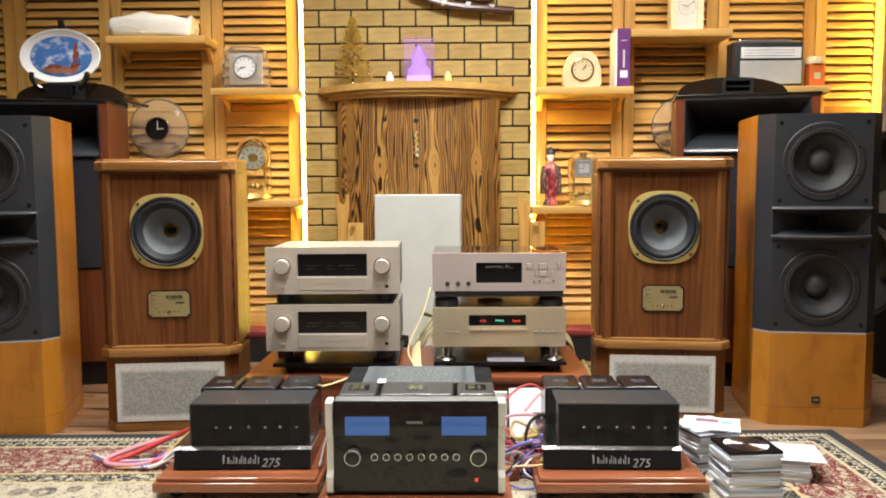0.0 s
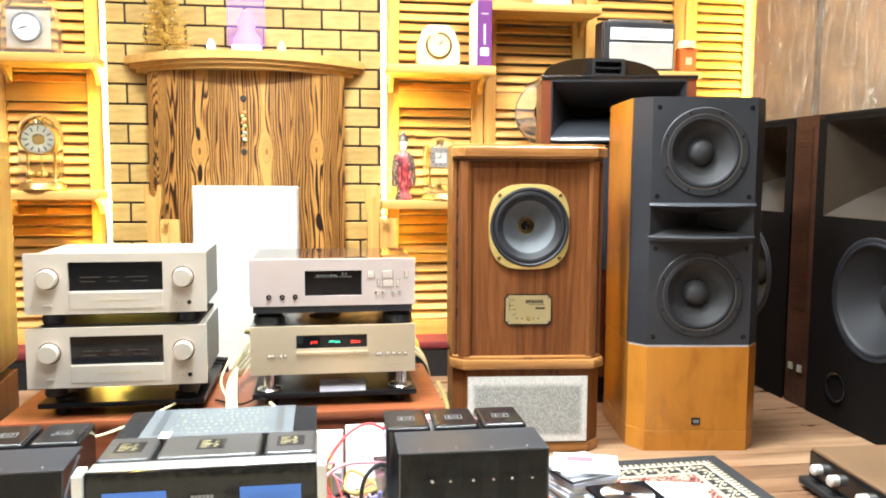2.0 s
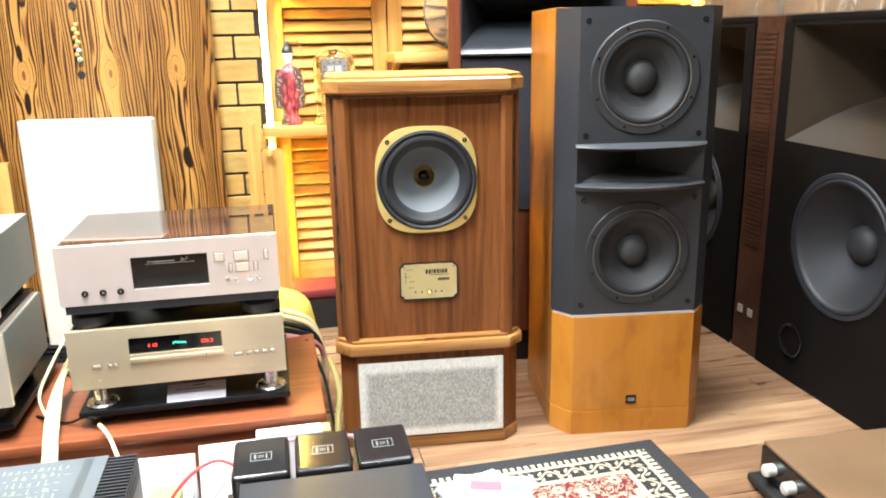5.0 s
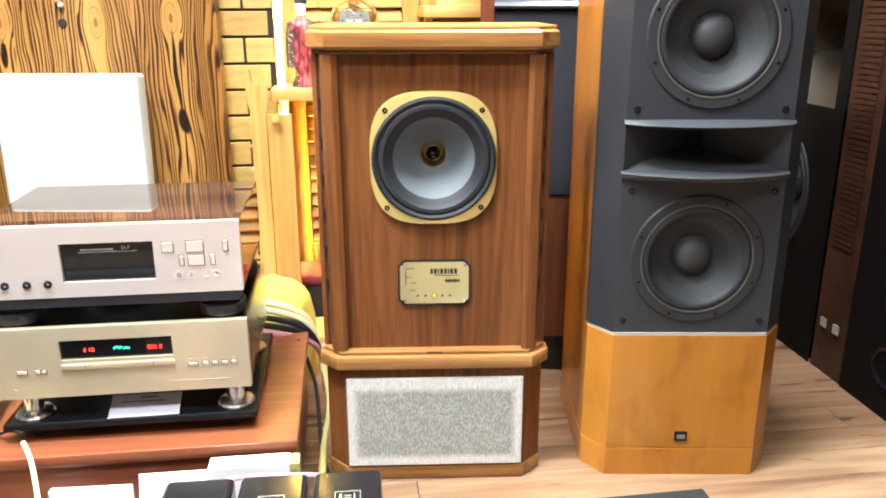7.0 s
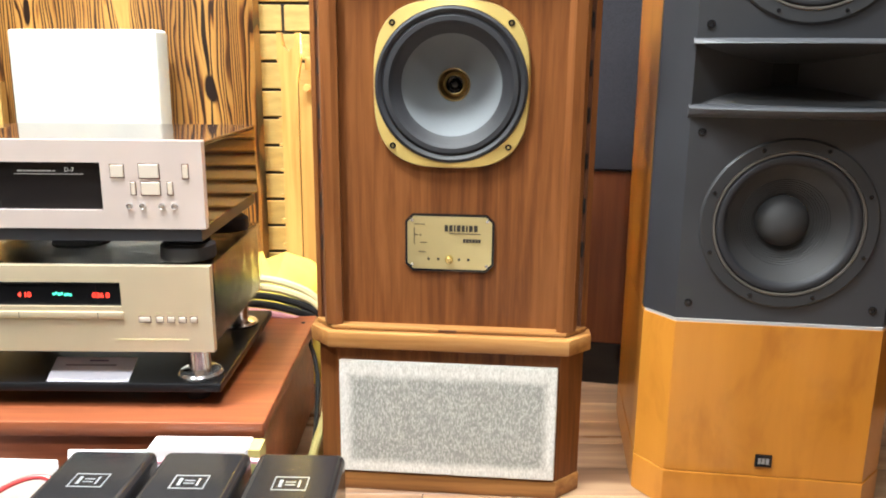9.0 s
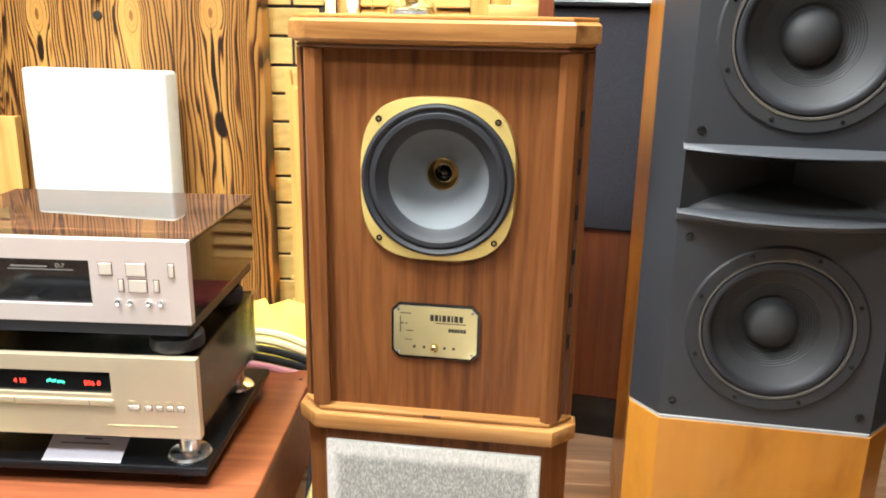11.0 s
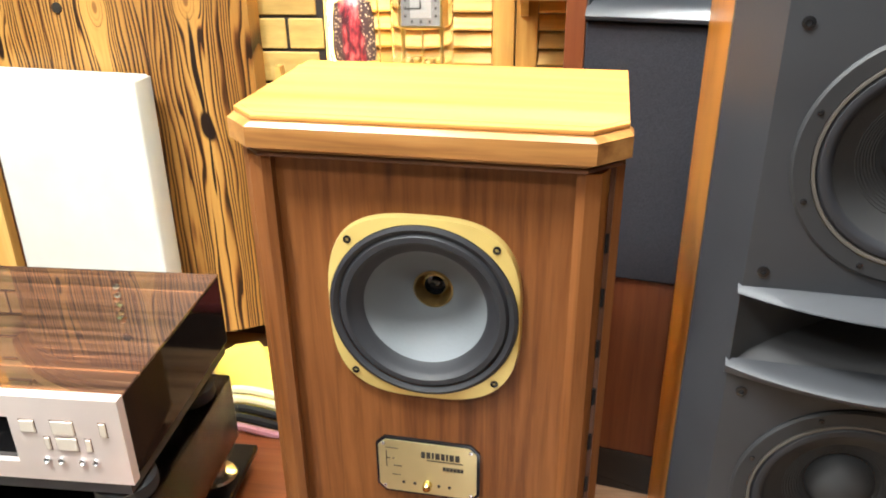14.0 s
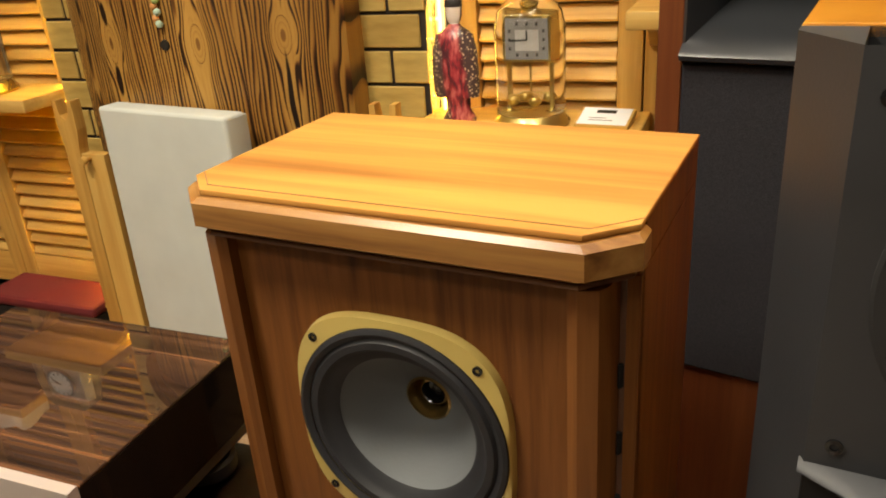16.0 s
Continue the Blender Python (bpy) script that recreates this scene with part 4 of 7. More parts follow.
def tower_speaker(m):
    """Cherry tower with a dark grey upper baffle: two woofers and a slot horn between them."""
    s = thing("tower_loudspeaker", "cherry wood tower loudspeaker with dark grey baffle and two woofers", "loudspeaker", m, "pair of tower loudspeakers")
    W, D = 0.402, 0.37
    part("lower_front", prism(nb(), chamfered(W, D, 0.044, 0.054, -0.006), 0.0665, 0.326), CHERRY, s)
    part("plinth", prism(nb(), chamfered(W + 0.002, D + 0.002, 0.044, 0.054, -0.007), 0.0, 0.0645, bevel=0.0015), CHERRY, s)
    part("joint_strip", prism(nb(), chamfered(W - 0.004, 0.1, 0.043, 0.053, -0.003), 0.326, 0.3305), SEAM_GREY, s, "pale grey joint strip", smooth=0)
    part("upper_cabinet", box(box(box(nb(), -W / 2, -W / 2 + 0.02, 0.07, D, 0.327, 1.072), W / 2 - 0.02, W / 2, 0.07, D, 0.327, 1.072), -W / 2, W / 2, 0.07, D, 1.072, 1.083, 0.002), CHERRY, s)
    # baffle with its horn opening between two bored panels
    bz0, bz1, hz0, hz1 = 0.331, 1.081, 0.66, 0.762
    bf = nb()
    for sgn in (-1, 1):
        prism(bf, [(sgn * 0.158, 0.0), (sgn * W / 2, 0.052), (sgn * W / 2, 0.07), (sgn * 0.158, 0.07)][::sgn], bz0, bz1)
    baffle = part("baffle", bf, GREY_PAINT, s, "dark grey painted baffle", smooth=0)
    for lo, hi, wz in ((bz0, hz0, 0.488), (hz1, bz1, 0.918)):
        part("woofer_panel", bored((-0.158, 0.158, lo, hi), 0.0, wz, 0.114, 0.0, 0.07), GREY_PAINT, baffle, smooth=0)
    # flared horn mouth narrowing to the slot of its throat
    bm = nb()
    rings = []
    for y, half, za, zb in ((0.001, 0.1575, hz0 + 0.001, hz1 - 0.001), (0.02, 0.137, hz0 + 0.012, hz1 - 0.01), (0.045, 0.1, hz0 + 0.022, hz1 - 0.019), (0.075, 0.05, hz0 + 0.031, hz1 - 0.028), (0.1, 0.02, hz0 + 0.036, hz1 - 0.032)):
        rings.append([bm.verts.new(p) for p in ((-half, y, za), (half, y, za), (half, y, zb), (-half, y, zb))])
    for a, b in zip(rings, rings[1:]):
        for i in range(4):
            bm.faces.new((a[i], a[(i + 1) % 4], b[(i + 1) % 4], b[i]))
    part("horn_flare", bm, FLARE_GREY, baffle, smooth=30)
    part("horn_throat", box(nb(), -0.021, 0.021, 0.1, 0.11, hz0 + 0.035, hz1 - 0.031), BLACK_MATTE, s)
    for zc, flip in ((hz0 + 0.001, 1), (hz1 + 0.003, -1)):
        bm = nb()
        rows = []
        for i in range(19):
            u = -1 + i / 9
            out = -0.004 - 0.046 * (1 - u * u)
            if flip < 0:
                prof = [(0.004, zc + 0.0015), (out * 0.5, zc - 0.0015), (out, zc - 0.0062), (out - 0.0006, zc - 0.0075), (out + 0.003, zc - 0.0088), (0.003, zc - 0.006)]
            else:
                prof = [(0.003, zc - flip * 0.012), (out * 0.8, zc - flip * 0.008), (out, zc - flip * 0.003), (out - 0.002, zc + flip * 0.002), (out + 0.003, zc + flip * 0.005), (0.004, zc + flip * 0.008)]
            rows.append([bm.verts.new((u * 0.162, py, pz)) for py, pz in prof])
        for a, b in zip(rows, rows[1:]):
            for i in range(len(a) - 1):
                bm.faces.new((a[i], a[i + 1], b[i + 1], b[i]))
        bm.faces.new(rows[0]), bm.faces.new(rows[-1][::-1])
        part("horn_lip", bm, LIP_GREY, baffle, smooth=45)
    for z in (0.918, 0.488):
        driver_cone(baffle, 0.0, 0.0, z, 0.133, 0.113, 0.041, 0.036, CONE_BLACK, CHASSIS_BLACK)
    for sx in (-1, 1):
        for z in (1.05, 0.785, 0.627, 0.357):
            screw(baffle, sx * 0.139, 0.0, z, 0.0065, BLACK_GLOSS)
    lg = part("logo_plate", box(nb(), -0.0135, 0.0135, -0.0095, -0.006, 0.083, 0.105, 0.001), BLACK_GLOSS, s)
    part("logo_mark", bars(nb(), -0.0085, -0.0097, 0.089, (0.004, 0.005, 0.005), 0.01, 0.0015), GREY_METAL, lg)
    return s


right_tower = tower_speaker(pose(1.318, 2.314, 0, 0, 0, -7.6))
left_tower = copy_thing(right_tower, pose(-1.486, 2.176, 0, 0, 0, 14.0))


def horn_cabinet(m):
    """Tall cabinet with a wide black horn mouth over a charcoal cloth front."""
    s = thing("horn_loudspeaker", "tall mahogany horn loudspeaker with charcoal cloth front behind the others", "loudspeaker", m, "pair of horn loudspeakers")
    W, D = 0.55, 0.32
    e = 0.034
    for a, b in ((-W / 2, -W / 2 + e), (W / 2 - e, W / 2)):
        part("side_panel", box(nb(), a, b, 0, D, 0.1, 1.19, 0.002), MAHOGANY, s)
    part("top_panel", box(nb(), -W / 2 - 0.004, W / 2 + 0.004, -0.006, D, 1.1905, 1.204, 0.003), BLACK_GLOSS, s)
    part("back_panel", box(nb(), -W / 2 + e, W / 2 - e, D - 0.015, D, 0.1, 1.19), BLACK_MATTE, s)
    part("cloth_front", box(nb(), -W / 2 + e + 0.001, W / 2 - e - 0.001, -0.004, 0.026, 0.5, 0.961, 0.004), DARK_CLOTH, s, "charcoal grille cloth")
    part("lower_panel", box(nb(), -W / 2 + e, W / 2 - e, 0.004, 0.026, 0.1, 0.498), MAHOGANY, s)
    part("foot", box(nb(), -W / 2 + 0.004, W / 2 - 0.004, 0.002, D, 0.0, 0.099), BLACK_GLOSS, s)
    x0 = W / 2 - e - 0.0005
    # lower lip: rounded nose, then a long swell rising into the throat
    prof = [(0.02, 0.963), (-0.008, 0.963), (-0.016, 0.966), (-0.018, 0.972), (-0.014, 0.978)]
    prof += [(-0.014 + 0.27 * k / 14, 0.978 + 0.092 * math.sin(k / 14 * math.pi / 2) ** 0.9) for k in range(1, 15)]
    prof += [(0.256, 0.963)]
    bm = nb()
    rows = [[bm.verts.new((sx * x0, py, pz)) for py, pz in prof] for sx in (-1, 1)]
    bm.faces.new(rows[0]), bm.faces.new(rows[1][::-1])
    for i in range(len(prof)):
        j = (i + 1) % len(prof)
        bm.faces.new((rows[0][i], rows[0][j], rows[1][j], rows[1][i]))
    part("horn_lip", bm, HORN_PLASTIC, s, "glossy black horn lip", smooth=40)
    # upper flare and side cheeks
    for sx in (-1, 1):
        pts = [(sx * x0, -0.002), (sx * x0 * 0.985, -0.002), (sx * x0 * 0.55, 0.25), (sx * x0, 0.25)][::sx]
        part("horn_cheek", prism(nb(), pts, 0.98, 1.189), HORN_PLASTIC, s, smooth=0)
    bm = nb()
    prof = [(-0.004, 1.189), (-0.004, 1.182)] + [(-0.004 + 0.26 * k / 8, 1.182 - 0.085 * math.sin(k / 8 * math.pi / 2)) for k in range(1, 9)] + [(0.256, 1.189)]
    rows = [[bm.verts.new((sx * (x0 - 0.004), py, pz)) for py, pz in prof] for sx in (-1, 1)]
    bm.faces.new(rows[0]), bm.faces.new(rows[1][::-1])
    for i in range(len(prof)):
        j = (i + 1) % len(prof)
        bm.faces.new((rows[0][i], rows[0][j], rows[1][j], rows[1][i]))
    part("horn_roof", bm, HORN_PLASTIC, s, smooth=40)
    return s


right_horn = horn_cabinet(pose(1.243, 2.829, 0, 0, 0, -12))
left_horn = copy_thing(right_horn, pose(-1.652, 2.86, 0, 0, 0, 8))

# smoked lens and small black tweeter on each horn cabinet
SMOKED = plain("smoked_lens", (0.022, 0.013, 0.007), 0.05, depth=0, Coat_Weight=1.0)


def lens_dome(x, y):
    s = thing("lens_tweeter", "dark smoked dome lens with a small black horn in front", "tweeter", pose(x, y, 1.204), "tweeters on the horn cabinets")
    bm = nb()
    rows = []
    for i in range(17):
        a = math.pi * i / 16
        rows.append([bm.verts.new((0.235 * math.cos(a) * (1 - 0.12 * v), 0.03 + 0.24 * v, 0.012 + 0.078 * math.sin(a) ** 0.8 * (1 - 0.35 * v))) for v in (0, 0.35, 0.7, 1)])
    for a, b in zip(rows, rows[1:]):
        for i in range(3):
            bm.faces.new((a[i], a[i + 1], b[i + 1], b[i]))
    bm.faces.new([r[0] for r in rows]), bm.faces.new([r[3] for r in rows][::-1])
    bm.faces.new([rows[0][i] for i in range(4)] + [rows[-1][i] for i in range(3, -1, -1)])
    part("dome", bm, SMOKED, s)
    part("base_plate", box(nb(), -0.245, 0.245, 0.0, 0.28, 0.0, 0.011, 0.004), BLACK_GLOSS, s)
    th = part("tweeter_horn", framed(-0.065, 0.065, 0.012, 0.08, -0.052, 0.052, 0.024, 0.068, -0.03, 0.05), BLACK_MATTE, s, smooth=0)
    part("throat_plate", box(nb(), -0.0518, 0.0518, 0.01, 0.04, 0.0242, 0.0678), BLACK_MATTE, th)
    part("vane", box(nb(), -0.0518, 0.0518, -0.022, 0.0, 0.043, 0.048), BLACK_MATTE, th)
    return s


lens_dome(1.255, 3.0)
lens_dome(-1.59, 2.99)


# ---- low table and the components on it ----
table = thing("low_table", "long low rosewood-stained table carrying the components", "table", pose(0, 0, 0))
part("top", box(nb(), -0.652, 0.522, 2.212, 2.73, 0.176, 0.2, 0.003), ROSEWOOD, table)
part("front_panel", box(nb(), -0.64, 0.512, 2.224, 2.244, 0.004, 0.174), ROSEWOOD, table)
part("back_panel", box(nb(), -0.64, 0.512, 2.7, 2.72, 0.004, 0.174), ROSEWOOD, table)
for ex in (-0.64, -0.07, 0.494):
    part("side_panel", box(nb(), ex, ex + 0.018, 2.246, 2.698, 0.004, 0.174), ROSEWOOD, table)


def glass_base(x0, x1, y0, y1):
    s = thing("isolation_board", "black glass isolation board on the table", "board", group="boards under the components")
    part("plate", box(nb(), x0, x1, y0, y1, 0.226, 0.24, 0.003), plain("satin_black_glass", (0.008, 0.008, 0.009), 0.3, depth=0, Specular_IOR_Level=0.2), s)
    for fx in (x0 + 0.05, x1 - 0.05):
        for fy in (y0 + 0.05, y1 - 0.05):
            part("foot", lathe(nb(), [(0, 0.2005), (0.018, 0.2005), (0.018, 0.2258), (0, 0.2258)], 16, Matrix.Translation((fx, fy, 0))), RUBBER, s)
    return s


glass_base(-0.56, -0.135, 2.245, 2.64)
glass_base(-0.01, 0.446, 2.262, 2.64)


CASE_GREY = plain("slate_case_side", (0.15, 0.157, 0.152), 0.45, 0.2, depth=0.05)


def amplifier(m, lit):
    """Champagne integrated amplifier: dark meter window, flap and two knobs. Origin at the middle of the front's foot."""
    s = thing("integrated_amplifier", "champagne aluminium amplifier with dark meter window and two knobs", "amplifier", m, "stacked amplifiers")
    w, h, d = 0.225, 0.158, 0.33
    body = part("body", box(nb(), -w + 0.01, w - 0.01, 0.012, d, 0.006, h - 0.006, 0.003), CHAMPAGNE, s)
    for sx in (-1, 1):
        part("side_panel", box(nb(), *sorted((sx * (w - 0.0098), sx * (w - 0.007))), 0.0145, d, 0.007, h - 0.007, 0.001), CASE_GREY, body, "slate grey side panel")
    bm = nb()
    for i in range(20):
        x = -0.2 + i * 0.0205
        box(bm, x, x + 0.013, 0.03, d - 0.02, h - 0.0062, h - 0.0028, 0.001, 1)
    tagged(part("top_vent", bm, CHAMPAGNE, body), kind="stuff")
    # front frame round the window
    fx0, fx1, fz0, fz1 = -0.118, 0.115, 0.059, 0.135
    front = part("front_plate", framed(-w, w, 0, h, fx0, fx1, fz0, fz1, 0, 0.0135), CHAMPAGNE, s, smooth=0)
    part("flap", box(nb(), fx0 + 0.001, fx1 - 0.001, -0.0015, 0.0015, 0.012, fz0 - 0.002, 0.001), CHAMPAGNE, front)
    win = part("window", box(nb(), fx0, fx1, 0.008, 0.0118, fz0, fz1), GLASS_BLACK, front, "dark meter window")
    bm = nb()
    bars(bm, -0.09, 0.0078, 0.094, (0.05, 0.02, 0.055), 0.0012, 0.02), bars(bm, -0.09, 0.0078, 0.083, (0.036, 0.03, 0.04), 0.001, 0.03)
    part("meter_scale", bm, plain("dim_scale_lit" if lit else "dim_scale", (0.1, 0.09, 0.07), 0.5, depth=0), win)
    for kx in (-0.168, 0.166):
        kn = part("knob", lathe(nb(), [(0, 0.021), (0.022, 0.021), (0.0245, 0.019), (0.0255, 0.004), (0.0255, -0.001)], 40, face_on(kx, 0, 0.093)), CHAMPAGNE, front)
        part("knob_recess", lathe(nb(), [(0.0258, 0.0005), (0.0285, 0.0005), (0.0285, -0.001)], 40, face_on(kx, 0, 0.093)), DARK_RIB, kn)
    part("power_button", box(nb(), -0.177, -0.159, -0.003, 0.0, 0.019, 0.0265, 0.001), BUTTON, front)
    part("phone_jack", lathe(nb(), [(0, 0.001), (0.0055, 0.001), (0.006, 0)], 16, face_on(0.181, 0, 0.025)), BLACK_GLOSS, front)
    bm = nb()
    bars(bm, 0.147, -0.0002, 0.022, (0.004, 0.004), 0.005, 0.01)
    bars(bm, -0.05, -0.0017, 0.036, (0.02, 0.03, 0.025, 0.02), 0.0015, 0.004)
    part("print", bm, GOLD_INK, front)
    for fx in (-0.17, 0.17):
        for fy in (0.05, d - 0.05):
            part("foot", lathe(nb(), [(0, -0.03), (0.026, -0.03), (0.028, -0.024), (0.026, 0.0055), (0, 0.0055)], 24, Matrix.Translation((fx, fy, 0))), RUBBER, s)
    return s


low_amp = amplifier(pose(-0.348, 2.222, 0.288, 0, 0, 0.6), True)
top_amp = amplifier(pose(-0.3455, 2.222, 0.4825, 0, 0, 1.2), False)
part("sticker", box(nb(), 0.2183, 0.2187, 0.03, 0.05, 0.118, 0.136), WHITE_PAPER, top_amp, "small white sticker")
solo("spacer_board", box(nb(), -0.54, -0.145, 2.24, 2.55, 0.444, 0.4515, 0.002), BLACK_MATTE, "black glass board between the stacked amplifiers", "board")
for fx in (-0.5, -0.19):
    for fy in (2.3, 2.5):
        solo("cone_foot", lathe(nb(), [(0, 0.2405), (0.03, 0.2405), (0.03, 0.249), (0.02, 0.252), (0.02, 0.2575), (0, 0.2575)], 24, Matrix.Translation((fx, fy, 0))), BLACK_METAL, "black metal isolation foot under the amplifier", "foot", group="isolation feet")


def disc_feet(xs, ys):
    for fx in xs:
        for fy in ys:
            solo("silver_disc", lathe(nb(), [(0, 0.2405), (0.034, 0.2405), (0.035, 0.245), (0.032, 0.249), (0.0175, 0.253), (0.017, 0.294), (0, 0.294)], 28, Matrix.Translation((fx, fy, 0))), SILVER, "polished silver disc under the disc player", "isolation disc", group="disc player feet")


disc_feet((0.035, 0.404), (2.303, 2.55))
# disc player with its film-wrapped case
player = thing("disc_player", "champagne disc player with dark display, case wrapped in clear film", "disc player", pose(0.214, 2.258, 0.2945))
part("case", box(nb(), -0.222, 0.222, 0.0148, 0.335, 0.003, 0.131, 0.004), plain("black_lacquer", (0.006, 0.0055, 0.006), 0.1, depth=0, Specular_IOR_Level=0.18), player)
pf = part("front_plate", framed(-0.227, 0.227, 0, 0.134, -0.103, 0.092, 0.071, 0.109, 0, 0.0145), GOLD_CHAMPAGNE, player, smooth=0)
pw = part("display", box(nb(), -0.103, 0.092, 0.006, 0.0122, 0.071, 0.109), GLASS_BLACK, pf, "dark display with red digits")
tray = part("disc_tray", box(nb(), -0.103, 0.094, -0.003, 0.001, 0.053, 0.0635, 0.001), GOLD_CHAMPAGNE, pf)
part("tray_gap", box(box(nb(), -0.062, -0.0612, -0.0034, -0.003, 0.0535, 0.063), 0.056, 0.0568, -0.0034, -0.003, 0.0535, 0.063), DARK_RIB, tray)
UP = Matrix.Rotation(radians(90), 4, "X")
letters("digits", "4 10", 0.0115, LED_RED, pw, Matrix.Translation((-0.055, 0.0056, 0.087)) @ UP)
letters("digits", "036 0", 0.0115, LED_RED, pw, Matrix.Translation((0.06, 0.0056, 0.087)) @ UP)
bm = nb()
for i, (dx, dz) in enumerate(((0, 0), (0.004, 0.002), (0.008, 0.0), (0.012, 0.001), (0.017, -0.001), (0.021, 0.0), (0.025, -0.001))):
    box(bm, -0.012 + dx, -0.0093 + dx, 0.0054, 0.006, 0.0865 + dz, 0.0905 + dz)
part("display_mark", bm, LED_GREEN, pw)
for bx, bw in ((-0.18, 0.017), (-0.148, 0.007), (-0.137, 0.007), (0.117, 0.017), (0.143, 0.01), (0.16, 0.01), (0.177, 0.01), (0.194, 0.01)):
    bt = part("button", box(nb(), bx, bx + bw, -0.0018, 0.0005, 0.0475, 0.0555, 0.001), BUTTON, pf)
    part("button_gap", box(nb(), bx - 0.001, bx + bw + 0.001, -0.0003, 0.0004, 0.0465, 0.0565), DARK_RIB, bt)
bm = nb()
bars(bm, 0.119, -0.0002, 0.061, (0.008,), 0.0015, 0), bars(bm, 0.143, -0.0002, 0.061, (0.006,) * 4, 0.0015, 0.011), bars(bm, 0.08, -0.0002, 0.019, (0.03, 0.02, 0.025, 0.022), 0.0015, 0.004)
bars(bm, -0.19, -0.0002, 0.016, (0.006, 0.006), 0.003, 0.012)
part("print", bm, GOLD_INK, pf)
for a, b in ((0.2262, 0.2268), (-0.2268, -0.2262)):
    part("film_side", box(nb(), a, b, 0.016, 0.336, 0.008, 0.1335), PLASTIC_FILM, player, "clear plastic film wrap", smooth=0)
part("film_top", box(nb(), -0.2268, 0.2268, 0.016, 0.336, 0.1342, 0.1348), PLASTIC_FILM, player, "clear plastic film wrap", smooth=0)

# transport on rubber cups above it
for fx in (0.035, 0.395):
    for fy in (2.31, 2.52):
        solo("rubber_cup", lathe(nb(), [(0, 0.4315), (0.04, 0.4315), (0.042, 0.436), (0.041, 0.452), (0.034, 0.457), (0, 0.457)], 28, Matrix.Translation((fx, fy, 0))), RUBBER, "black rubber cup between the two players", "foot", group="rubber cups")
solo("felt_pad", lathe(nb(), [(0, 0.4315), (0.045, 0.4315), (0.045, 0.4355), (0, 0.4355)], 28, Matrix.Translation((0.19, 2.4, 0))), BLACK_MATTE, "round black pad on the disc player", "pad")
lux = thing("disc_transport", "rose silver disc transport in a glossy striped ebony case", "disc player", pose(0.214, 2.258, 0.4575))
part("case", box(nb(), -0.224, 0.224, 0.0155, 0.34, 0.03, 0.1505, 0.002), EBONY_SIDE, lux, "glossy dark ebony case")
part("top_veneer", box(nb(), -0.2245, 0.2245, 0.0155, 0.3405, 0.1507, 0.1545, 0.0012), MACASSAR, lux, "glossy striped ebony veneer top")
part("base_plate", box(nb(), -0.218, 0.218, 0.004, 0.336, 0.009, 0.0295), BLACK_METAL, lux)
for fx in (-0.17, 0.17):
    for fy in (0.055, 0.27):
        part("foot", lathe(nb(), [(0, -0.0003), (0.022, -0.0003), (0.024, 0.0088), (0, 0.0088)], 24, Matrix.Translation((fx, fy, 0))), SILVER, lux)
wx0, wx1, wz0, wz1 = -0.078, 0.078, 0.055, 0.125
lf = part("front_plate", framed(-0.226, 0.226, 0.028, 0.157, wx0, wx1, wz0, wz1, 0, 0.015), ROSE_SILVER, lux, smooth=0)
lw = part("display", box(nb(), wx0, wx1, 0.008, 0.0135, wz0, wz1), GLASS_BLACK, lf, "dark display window")
bm = nb()
bars(bm, -0.045, 0.0077, 0.1105, (0.007, 0.004, 0.006, 0.006, 0.004, 0.007, 0.006, 0.004), 0.0018, 0.0015), bars(bm, -0.05, 0.0077, 0.1065, (0.1,), 0.0008, 0)
part("display_print", bm, WHITE_INK, lw)
letters("model_print", "D-7", 0.009, WHITE_INK, lw, Matrix.Translation((0.03, 0.0077, 0.113)) @ UP)
for x0, x1, z0, z1 in ((0.093, 0.112, 0.104, 0.122), (0.134, 0.163, 0.103, 0.123), (0.197, 0.205, 0.103, 0.123), (0.121, 0.1275, 0.079, 0.097), (0.136, 0.163, 0.0785, 0.0975), (0.174, 0.181, 0.079, 0.097)):
    bt = part("button", box(nb(), x0, x1, -0.0022, 0.0005, z0, z1, 0.001), BUTTON, lf)
    part("button_gap", box(nb(), x0 - 0.0012, x1 + 0.0012, -0.0003, 0.0004, z0 - 0.0012, z1 + 0.0012), DARK_RIB, bt)
for x in (0.117, 0.136, 0.164, 0.182):
    part("small_button", lathe(nb(), [(0, 0.0015), (0.003, 0.0015), (0.0042, 0.003), (0.0048, 0)], 16, face_on(x, 0, 0.062)), SILVER, lf)
for x in (-0.175, -0.139, -0.104):
    part("jack", lathe(nb(), [(0.0, -0.001), (0.0035, 0.0003), (0.0037, 0.003), (0.0065, 0.003), (0.0072, 0)], 20, face_on(x, 0, 0.0535)), BLACK_GLOSS, lf)
card = solo("price_card", box(nb(), -0.064, 0.064, -0.0005, 0.0005, 0, 0.05), plain("lavender_card", (0.74, 0.72, 0.8), 0.6, depth=0), "small pale price card leaning on the glass board", "card", pose(0.238, 2.268, 0.2405, -62, 0, 0))
part("card_print", box(nb(), -0.045, 0.035, -0.0009, -0.0006, 0.032, 0.0345), plain("grey_ink", (0.2, 0.18, 0.25), 0.6, depth=0), card)
part("card_print", box(nb(), -0.01, 0.02, -0.0009, -0.0006, 0.041, 0.044), plain("violet_ink", (0.16, 0.12, 0.24), 0.6, depth=0), card)

